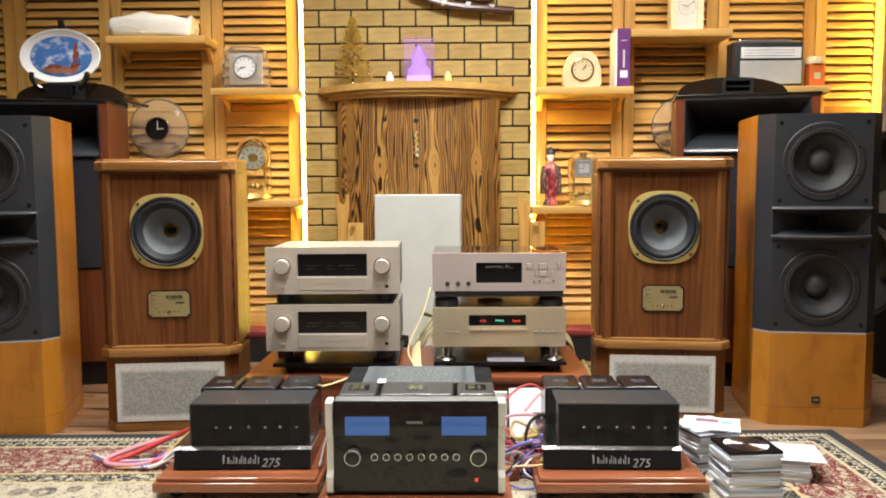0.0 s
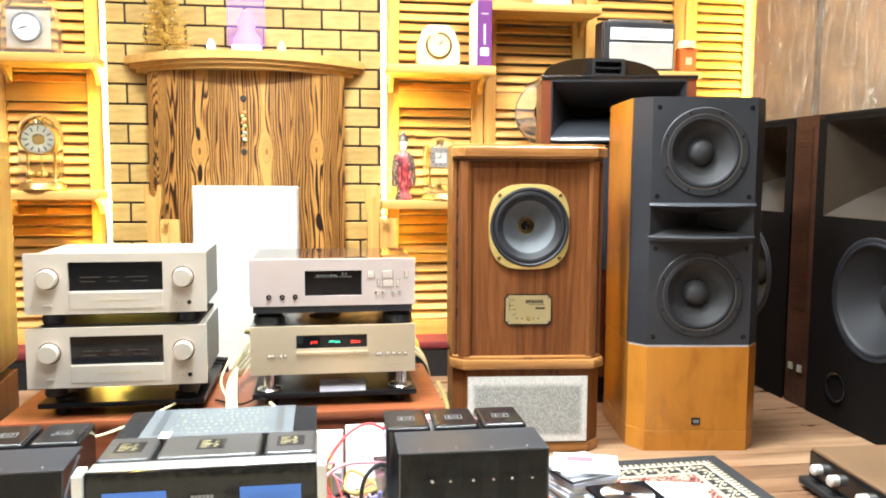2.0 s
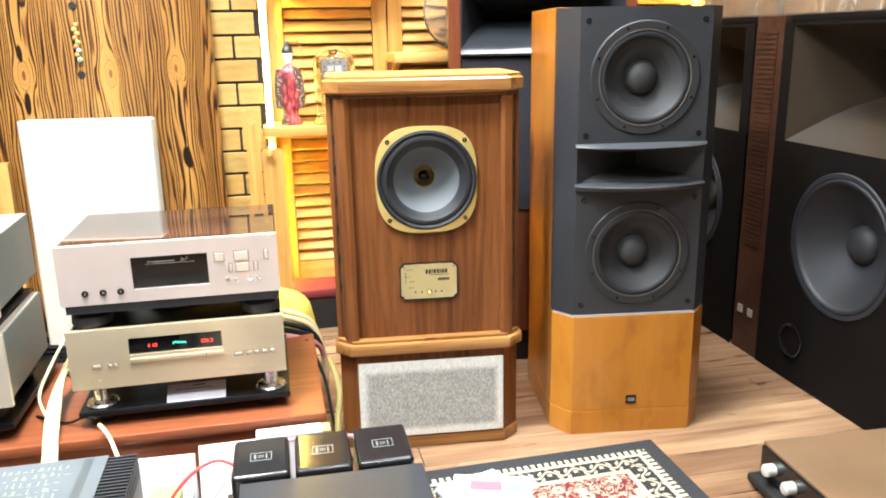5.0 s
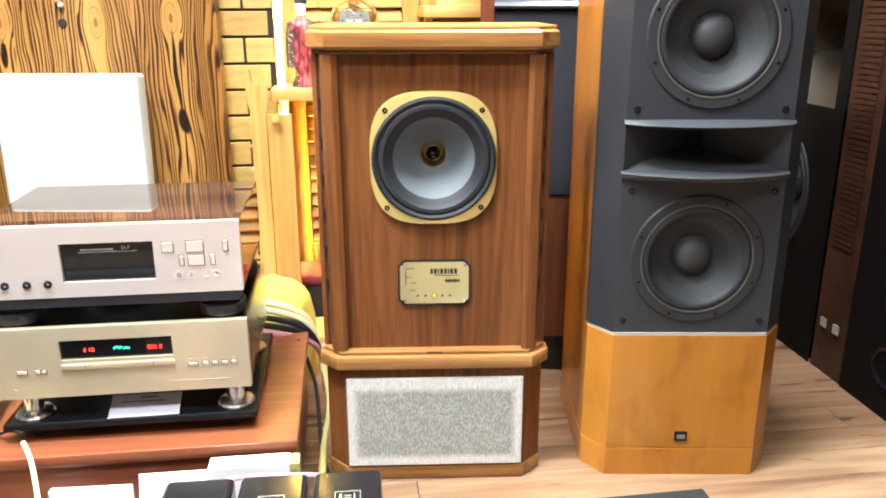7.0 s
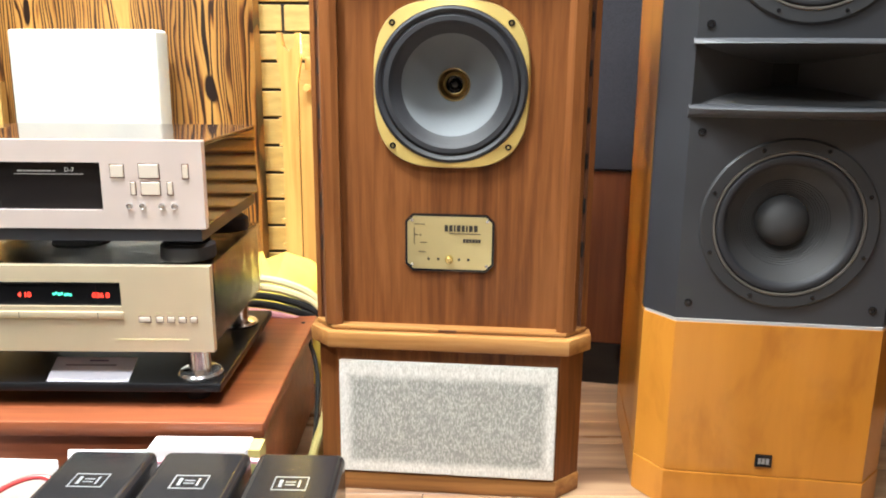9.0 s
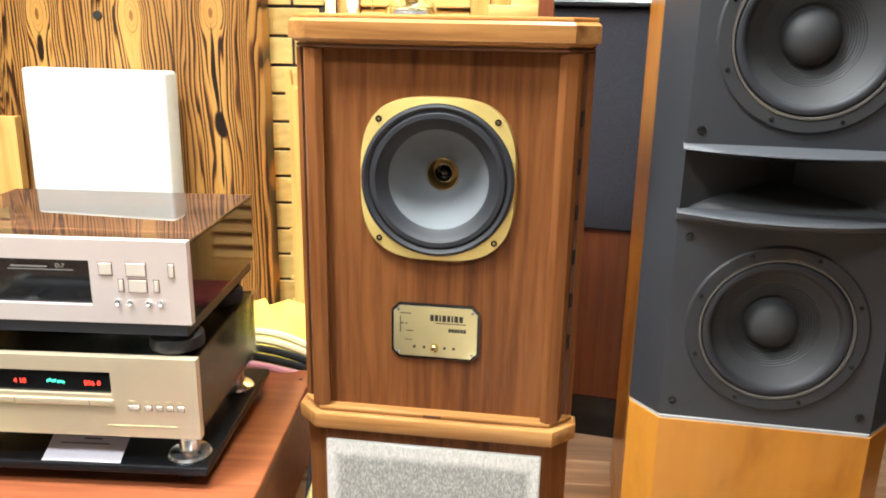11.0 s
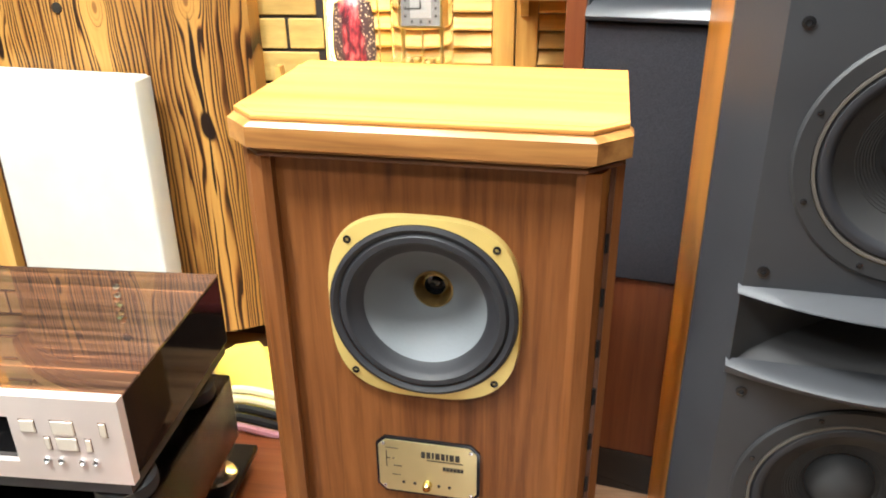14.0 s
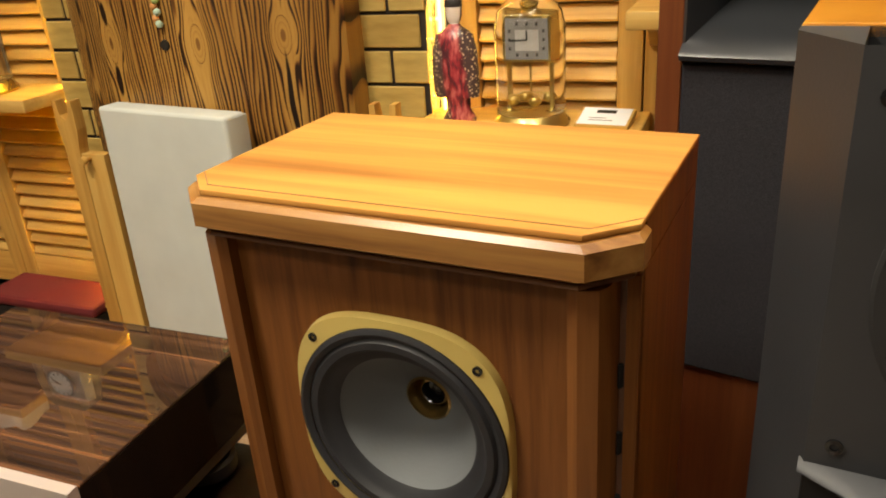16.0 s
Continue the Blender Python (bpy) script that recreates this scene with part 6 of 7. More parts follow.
def disc_case(x, y, z, turn, mat, big=False):
    s = thing("disc_case", "flat plastic disc case lying in a stack on the rug", "disc case", pose(x, y, z, 0, 0, turn), "stacked disc cases")
    part("case_lid", box(nb(), -0.071, 0.071, -0.0625, 0.0625, 0.0062, 0.0098, 0.0008, 1), CASE_CLEAR, s)
    part("case_tray", box(nb(), -0.0705, 0.0705, -0.062, 0.062, 0.0002, 0.006, 0.0008, 1), mat, s)
    return s


rng = random.Random(11)
for cx, cy, count, base in ((0.812, 1.915, 12, 22), (0.842, 1.675, 13, 6), (1.0, 1.83, 6, -14)):
    for i in range(count):
        disc_case(cx + rng.uniform(-0.006, 0.006), cy + rng.uniform(-0.006, 0.006), 0.0128 + i * 0.0101, base + rng.uniform(-5, 5), JEWEL[rng.choice((0, 0, 1, 1, 2, 3, 4, 5))])
top_a = 0.0128 + 12 * 0.0101
book = solo("booklet", box(nb(), -0.08, 0.08, -0.062, 0.062, 0.0, 0.004, 0.001), WHITE_PAPER, "white disc booklet on top of the stack", "booklet", pose(0.825, 1.905, top_a, 0, 0, -18))
part("booklet_picture", box(nb(), -0.045, 0.02, 0.005, 0.04, 0.004, 0.0044), plain("muted_plum", (0.25, 0.12, 0.15), 0.5), book)
part("booklet_picture", box(nb(), 0.025, 0.06, 0.0, 0.03, 0.004, 0.0044), plain("muted_green", (0.2, 0.45, 0.35), 0.5), book)
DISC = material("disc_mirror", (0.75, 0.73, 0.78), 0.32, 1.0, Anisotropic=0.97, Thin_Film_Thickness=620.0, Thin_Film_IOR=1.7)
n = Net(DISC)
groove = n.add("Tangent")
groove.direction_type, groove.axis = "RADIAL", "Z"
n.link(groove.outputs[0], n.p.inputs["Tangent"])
dsc = solo("disc_sleeve", box(nb(), -0.072, 0.072, -0.063, 0.063, 0, 0.008, 0.001), BLACK_GLOSS, "dark disc case with a shiny disc on the stack", "disc case", pose(0.842, 1.675, 0.0128 + 13 * 0.0101, 0, 0, 5))
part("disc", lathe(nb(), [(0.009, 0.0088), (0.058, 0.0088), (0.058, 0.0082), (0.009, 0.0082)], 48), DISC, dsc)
solo("paper_sheet", box(nb(), -0.1, 0.1, -0.075, 0.075, 0, 0.002), WHITE_PAPER, "white leaflet on the low stack", "leaflet", pose(1.01, 1.835, 0.0128 + 6 * 0.0101 + 0.0005, 0, 0, -12))
solo("tissue", box(nb(), -0.03, 0.03, -0.02, 0.02, 0, 0.012, 0.004), WHITE_PAPER, "small white folded card on the rug", "card", pose(0.46, 1.585, 0.0128, 0, 0, 4))
solo("tissue", box(nb(), -0.03, 0.03, -0.02, 0.02, 0, 0.012, 0.004), WHITE_PAPER, "small white folded card on the rug", "card", pose(0.54, 1.582, 0.0128, 0, 0, -6))


def cable(points, r, mat, label):
    return solo("cable", tube(nb(), points, r), mat, label, "cable", group="cables")


YELLOW_CLOTH = plain("yellow_cloth", (0.62, 0.47, 0.07), 0.85, grain=500, depth=0.6, shade=0.15)
sack = nb()
rings = []
for k in range(19):
    v = k / 18
    row = []
    for i in range(56):
        a = 2 * math.pi * i / 56
        fold = 1 + 0.05 * math.sin(5 * a + 3 * v) + 0.035 * math.sin(11 * a - 7 * v) + 0.02 * math.sin(23 * a + 4 * v)
        wide = (0.86 + 0.3 * v - 0.34 * v * v) if v < 0.8 else 0.8824 * math.sqrt(max(0.0, 1 - ((v - 0.8) / 0.205) ** 2))
        tip = 0.03 * v * math.sin(2 * a + 1)
        row.append(sack.verts.new((0.14 * wide * fold * math.cos(a), 0.1 * wide * fold * math.sin(a), 0.27 * v + tip * v)))
    rings.append(row)
for a, b in zip(rings, rings[1:]):
    for i in range(56):
        sack.faces.new((a[i], a[(i + 1) % 56], b[(i + 1) % 56], b[i]))
sack.faces.new(rings[0][::-1]), sack.faces.new(rings[-1])
solo("cloth_bag", sack, YELLOW_CLOTH, "soft yellow cloth bag slumped behind the low table", "bag", pose(0.4, 2.89, 0.001, 0, 0, -12), smooth=60)
# row of boxes and albums on the floor before the table
YELLOW = plain("yellow_card", (0.4, 0.34, 0.12), 0.7, depth=0.05)
GREY_BOX = plain("grey_card", (0.38, 0.38, 0.4), 0.5)
for x, y, dx, dy, hgt, mat, nm, lb in ((0.175, 2.08, 0.03, 0.05, 0.11, YELLOW, "yellow_box", "yellow printed carton standing before the low table"),
                                      (0.215, 2.13, 0.012, 0.07, 0.085, GREY_BOX, "grey_box", "thin grey sleeve standing before the low table"),
                                      (0.165, 2.158, 0.07, 0.008, 0.165, WHITE_PAPER, "white_sleeve", "white record sleeve standing before the low table"),
                                      (0.095, 2.15, 0.035, 0.06, 0.075, WHITE_PAPER, "white_box", "white sleeve standing before the low table")):
    solo(nm, box(nb(), -dx, dx, -dy, dy, 0.0128, hgt, 0.002), mat, lb, "box", pose(x, y, 0, 0, 0, rng.uniform(-4, 4)), "cartons before the table")
solo("album_case", box(nb(), -0.078, 0.078, -0.003, 0.003, 0, 0.168, 0.001), WHITE_PAPER, "white album sleeve leaning on the low table", "album", pose(0.32, 2.125, 0.0128, -20, 0, 0))
wb = thing("white_box", "white carton with a yellow end standing before the low table", "box", pose(0.437, 2.18, 0.0128), "cartons before the table")
part("carton", box(nb(), -0.072, 0.072, -0.02, 0.02, 0, 0.172, 0.002), WHITE_PAPER, wb)
end = part("yellow_end", box(nb(), 0.0722, 0.09, -0.018, 0.018, 0.1, 0.17, 0.001), YELLOW, wb)
part("end_print", box(nb(), 0.0765, 0.086, -0.0186, -0.0181, 0.13, 0.16), plain("olive_print", (0.25, 0.27, 0.1), 0.6, depth=0), end)
cable([(0.28, 1.99, 0.15), (0.34, 2.06, 0.19), (0.42, 2.1, 0.2), (0.51, 2.1, 0.2), (0.58, 2.1, 0.19), (0.63, 2.14, 0.12), (0.64, 2.2, 0.03)], 0.004, PINK_PLASTIC, "pink cable running behind the amplifier")
solo("power_strip", box(nb(), -0.03, 0.03, -0.1, 0.1, 0, 0.035, 0.006), ROSEWOOD, "small wooden cable block on the rug", "block", pose(0.205, 1.86, 0.0128, 0, 0, 6))

cable([(0.355, 1.98, 0.2), (0.3, 2.0, 0.23), (0.24, 1.98, 0.21), (0.19, 1.94, 0.15), (0.2, 1.9, 0.09), (0.25, 1.9, 0.05)], 0.0035, RED_PLASTIC, "thin red cable arching behind the amplifier")
cable([(0.35, 1.95, 0.14), (0.29, 1.95, 0.15), (0.22, 1.93, 0.15), (0.18, 1.9, 0.12), (0.19, 1.85, 0.06)], 0.0045, PINK_PLASTIC, "pink cable behind the amplifier")
cable([(0.35, 1.9, 0.12), (0.32, 1.88, 0.17), (0.28, 1.86, 0.15), (0.27, 1.84, 0.1), (0.31, 1.82, 0.08), (0.34, 1.85, 0.1)], 0.005, BLACK_MATTE, "thick black cable looped beside the amplifier")
cable([(0.34, 1.86, 0.1), (0.28, 1.82, 0.11), (0.23, 1.8, 0.1), (0.2, 1.82, 0.06)], 0.005, BLUE_PLASTIC, "blue violet cable beside the amplifier")
cable([(0.18, 1.72, 0.06), (0.22, 1.715, 0.075), (0.27, 1.72, 0.075), (0.32, 1.73, 0.075)], 0.003, CREAM_PLASTIC, "cream cable between the amplifiers")
cable([(0.335, 1.8, 0.09), (0.32, 1.75, 0.1), (0.305, 1.74, 0.085), (0.31, 1.77, 0.07), (0.3, 1.8, 0.06)], 0.006, plain("lime_plug", (0.6, 0.62, 0.2), 0.4, depth=0), "pale green plug beside the amplifier")
# tangle of thin leads between the meter amplifier and the valve amplifier
rl = random.Random(21)
lead_mats = [BLACK_MATTE, plain("white_lead", (0.75, 0.73, 0.7), 0.4, depth=0), BLUE_PLASTIC, PINK_PLASTIC, plain("gold_lead", (0.55, 0.4, 0.12), 0.35, depth=0), plain("grey_lead", (0.3, 0.29, 0.33), 0.4, depth=0), RED_PLASTIC]
lead_names = ["black", "white", "violet", "pink", "gold", "grey", "red"]
for i in range(18):
    k = i % 7
    px, py, pz = rl.uniform(0.18, 0.3), rl.uniform(1.74, 1.96), rl.uniform(0.03, 0.11)
    pts = [(0.33, rl.uniform(1.76, 1.95), rl.uniform(0.08, 0.13))]
    for j in range(5):
        pts.append((px, py, pz))
        px = min(0.315, max(0.175, px + rl.uniform(-0.07, 0.07)))
        py = min(1.98, max(1.7, py + rl.uniform(-0.08, 0.08)))
        pz = min(0.14, max(0.02, pz + rl.uniform(-0.05, 0.04)))
    cable(pts, rl.uniform(0.002, 0.0045), lead_mats[k], "thin %s lead in the tangle beside the valve amplifier" % lead_names[k])
# pink and red loop on the rug
cable([(-0.72, 1.98, 0.11), (-0.8, 1.985, 0.075), (-0.92, 1.965, 0.045), (-0.985, 1.92, 0.028), (-0.975, 1.88, 0.022), (-0.9, 1.865, 0.022), (-0.82, 1.875, 0.035), (-0.74, 1.91, 0.07)], 0.0078, PINK_PLASTIC, "fat pink and red cable looped on the rug")
cable([(-0.72, 1.97, 0.115), (-0.81, 1.97, 0.075), (-0.92, 1.94, 0.032), (-0.97, 1.905, 0.022), (-0.95, 1.88, 0.022), (-0.88, 1.875, 0.022), (-0.8, 1.87, 0.04), (-0.73, 1.9, 0.07)], 0.0075, RED_PLASTIC, "fat red cable looped on the rug")
cable([(-0.72, 1.93, 0.1), (-0.78, 1.92, 0.06), (-0.84, 1.88, 0.03), (-0.86, 1.85, 0.02)], 0.006, BLUE_PLASTIC, "blue violet cable end on the rug")
cable([(-0.72, 1.95, 0.12), (-0.77, 1.93, 0.08), (-0.83, 1.86, 0.022)], 0.004, GOLD_PAINT, "gold braided cable end on the rug")
for i in range(7):
    yy = 1.88 + 0.012 * i
    cable([(-0.71, yy, 0.1 - 0.004 * i), (-0.76 - 0.01 * (i % 3), yy - 0.02, 0.06), (-0.82, yy - 0.05 + 0.02 * (i % 2), 0.03), (-0.87 - 0.02 * i, yy - 0.02 * (i % 4), 0.0165), (-0.95 - 0.02 * i, yy + 0.03, 0.0165)], 0.0028 + 0.0004 * (i % 3), lead_mats[(1, 5, 1, 4, 3, 1, 2)[i]], "thin %s lead trailing on the rug" % lead_names[(1, 5, 1, 4, 3, 1, 2)[i]])
# black leads added behind the stacked amplifiers to block the glow beneath them
for k in range(4):
    o = 0.011 * k
    cable([(-0.62, 2.67 + o * 0.4, 0.213), (-0.5, 2.655, 0.218 + o * 1.5), (-0.38, 2.66 + o * 0.3, 0.224 + o * 1.6), (-0.26, 2.652, 0.22 + o * 1.5), (-0.12, 2.67, 0.212 + o)], 0.0075, BLACK_MATTE, "black lead added behind the amplifiers to block the glow")
# pale cables down the middle of the table
for k in range(4):
    o = 0.007 * k
    cable([(-0.02 + 0.012 * k, 2.62, 0.34 - o), (-0.06, 2.5, 0.3 - 0.02 * k), (-0.085 + o, 2.4, 0.25 + 0.01 * k), (-0.08 + o, 2.3, 0.235), (-0.07 + o, 2.22, 0.212), (-0.055 + o, 2.13, 0.19), (-0.05 + o, 2.02, 0.17)], 0.0055, CREAM_PLASTIC, "pale yellow cable hanging over the table edge")
cable([(-0.03, 2.6, 0.45), (-0.05, 2.5, 0.38), (-0.09, 2.38, 0.3), (-0.1, 2.32, 0.26), (-0.07, 2.27, 0.22)], 0.0035, CREAM_PLASTIC, "thin pale cable behind the components")
cable([(-0.06, 2.56, 0.36), (-0.01, 2.62, 0.33), (0.03, 2.58, 0.3), (-0.02, 2.52, 0.28)], 0.007, YELLOW, "yellow cable coil behind the components")
cable([(-0.12, 2.35, 0.205), (-0.05, 2.3, 0.204), (0.0, 2.27, 0.226), (0.03, 2.25, 0.229)], 0.003, BLACK_MATTE, "thin black cable on the table")
cable([(-0.19, 2.28, 0.232), (-0.25, 2.19, 0.222), (-0.33, 2.07, 0.215), (-0.4, 1.985, 0.22)], 0.0032, CREAM_PLASTIC, "pale braided cable running down to the amplifier")
cable([(0.04, 2.22, 0.228), (0.07, 2.17, 0.215), (0.1, 2.1, 0.17), (0.12, 2.04, 0.1), (0.13, 2.0, 0.05)], 0.0045, CREAM_PLASTIC, "pale braided cable hanging over the table edge")
cable([(0.5, 2.68, 0.2), (0.54, 2.6, 0.12), (0.555, 2.45, 0.03), (0.58, 2.34, 0.014), (0.6, 2.26, 0.014)], 0.0045, BLACK_MATTE, "black cable lying beside the low table")
for k, (cm, cl) in enumerate(((CREAM_PLASTIC, "pale"), (CREAM_PLASTIC, "pale"), (BLACK_MATTE, "black"), (BLACK_MATTE, "black"), (PINK_PLASTIC, "pink"))):
    o = 0.013 * k
    cable([(0.33, 2.765 - o * 0.7, 0.262 - o), (0.39, 2.758 - o * 0.7, 0.272 - o * 1.2), (0.46, 2.752 - o * 0.7, 0.262 - o * 1.2), (0.52, 2.752 - o * 0.3, 0.225 - o), (0.55, 2.765, 0.12), (0.555, 2.78, 0.012)], 0.0085, cm, "%s cable in the bundle behind the low table" % cl)
cable([(0.56, 2.62, 0.16), (0.575, 2.52, 0.11), (0.56, 2.44, 0.05), (0.55, 2.3, 0.018), (0.5, 2.16, 0.02)], 0.008, YELLOW, "yellow cable beside the low table")
cable([(0.47, 2.13, 0.1), (0.53, 2.16, 0.07), (0.56, 2.22, 0.04)], 0.006, RED_PLASTIC, "red cable end beside the white box")
cable([(-0.3, 1.98, 0.19), (-0.305, 1.85, 0.15), (-0.31, 1.7, 0.08)], 0.003, GREY_METAL, "thin grey lead between the amplifiers")

# ---- things on the shelves and the mantel ----
def mantel_clock(x, y, z, w, h, dial_r, body_mat, face_mat, rim_mat, hour, label, taper=0.0):
    s = thing("table_clock", label, "clock", pose(x, y, z), "table clocks")
    hw = w / 2
    out = [(-hw + 0.012, 0), (hw - 0.012, 0), (hw, 0.02), (hw - 0.004, h * 0.55), (hw - 0.02 - taper, h - 0.02), (hw - 0.05, h), (-hw + 0.05, h), (-hw + 0.02 + taper, h - 0.02), (-hw + 0.004, h * 0.55), (-hw, 0.02)]
    bm = nb()
    prism(bm, [(a, b) for a, b in out], -0.03, 0.03, Matrix.Rotation(radians(90), 4, "X"), 0.005)
    part("body", bm, body_mat, s)
    cz = h * 0.5
    if body_mat is FROSTED:
        part("core", box(nb(), -hw + 0.035, hw - 0.035, -0.012, 0.012, 0.022, h - 0.032, 0.006), DIAL, s)
    f = part("face", lathe(nb(), [(0, 0.0335), (dial_r, 0.0335), (dial_r, 0.03)], 36, face_on(0, 0, cz)), face_mat, s)
    part("bezel", lathe(nb(), [(dial_r, 0.033), (dial_r + 0.002, 0.038), (dial_r + 0.008, 0.037), (dial_r + 0.01, 0.03)], 36, face_on(0, 0, cz)), rim_mat, s)
    ink = DARK_INK if face_mat is not BLACK_GLOSS else WHITE_INK
    for i in range(12):
        a = math.pi * i / 6
        m4 = Matrix.Translation((dial_r * 0.82 * math.sin(a), -0.0337, cz + dial_r * 0.82 * math.cos(a))) @ Matrix.Rotation(a, 4, "Y")
        bm = nb()
        box(bm, -0.0015, 0.0015, -0.0004, 0.0004, -0.004, 0.004)
        bmesh.ops.transform(bm, matrix=m4, verts=bm.verts[:])
        part("hour_mark", bm, ink, f)
    for ang, ln in hour:
        bm = nb()
        box(bm, -0.0016, 0.0016, -0.0006, 0.0006, -0.004, ln * dial_r)
        bmesh.ops.transform(bm, matrix=Matrix.Translation((0, -0.0345, cz)) @ Matrix.Rotation(radians(ang), 4, "Y"), verts=bm.verts[:])
        part("pointer", bm, ink, f)
    return s


T2 = 1.2925
mantel_clock(-0.91, 3.35, T2 + 0.0005, 0.225, 0.198, 0.047, FROSTED, DIAL, GREY_METAL, ((250, 0.75), (262, 0.5)), "square crystal clock with white dial on a shelf", 0.0)
mantel_clock(0.66, 3.35, 1.287, 0.18, 0.165, 0.045, CREAM_STONE, CREAM_STONE, BRASS, ((40, 0.7), (50, 0.45)), "cream onyx clock with round dial on a shelf", 0.006)
wc = thing("frame_clock", "upright white framed clock with a pale marbled face on a shelf", "clock", pose(1.141, 3.36, 1.5425), "table clocks")
part("case", framed(-0.075, 0.075, 0, 0.27, -0.046, 0.046, 0.012, 0.235, -0.03, 0.03), plain("cream_frame", (0.75, 0.66, 0.42), 0.4), wc, smooth=0)
wf = part("face", box(nb(), -0.0462, 0.0462, -0.02, 0.0, 0.012, 0.2352), plain("pale_face", (0.7, 0.66, 0.58), 0.3, shade=0.2), wc)
for ang, ln in ((58, 0.036), (285, 0.026)):
    bm = nb()
    box(bm, -0.0014, 0.0014, -0.0006, 0.0006, -0.004, ln)
    bmesh.ops.transform(bm, matrix=Matrix.Translation((0.002, -0.021, 0.115)) @ Matrix.Rotation(radians(ang), 4, "Y"), verts=bm.verts[:])
    part("pointer", bm, DARK_INK, wf)
part("dial_ring", lathe(nb(), [(0.0385, 0.0), (0.0385, 0.0006), (0.0395, 0.0006), (0.0395, 0.0)], 36, face_on(0.002, -0.0201, 0.115)), DARK_INK, wf)


def crystal_disc(x, y, z, r, turn):
    s = thing("crystal_clock", "round cut crystal clock with black dial behind the loudspeaker", "clock", pose(x, y, z, 0, 0, turn), "crystal clocks")
    bm = lathe(nb(), [(0.055, 0.02), (r * 0.75, 0.024), (r * 0.9, 0.016), (r, 0.0), (r * 0.9, -0.016), (0.055, -0.02), (0.055, 0.02)], 22, face_on(0, 0, 0))
    part("crystal_ring", bm, CRYSTAL, s, smooth=0)
    part("dial", lathe(nb(), [(0, 0.022), (0.05, 0.022), (0.05, -0.02), (0, -0.02)], 32, face_on(0, 0, 0)), BLACK_GLOSS, s, "black dial")
    part("bezel", lathe(nb(), [(0.0505, 0.02), (0.051, 0.027), (0.056, 0.027), (0.058, 0.022)], 32, face_on(0, 0, 0)), CHROME, s)
    bm = nb()
    box(bm, -0.0015, 0.0015, -0.024, -0.0225, -0.005, 0.036), box(bm, -0.005, 0.026, -0.024, -0.0225, -0.0015, 0.0015)
    part("pointer", bm, WHITE_INK, s)
    return s


crystal_disc(-1.341, 3.375, 1.112, 0.145, 0)
crystal_disc(1.128, 3.375, 1.106, 0.134, 0)


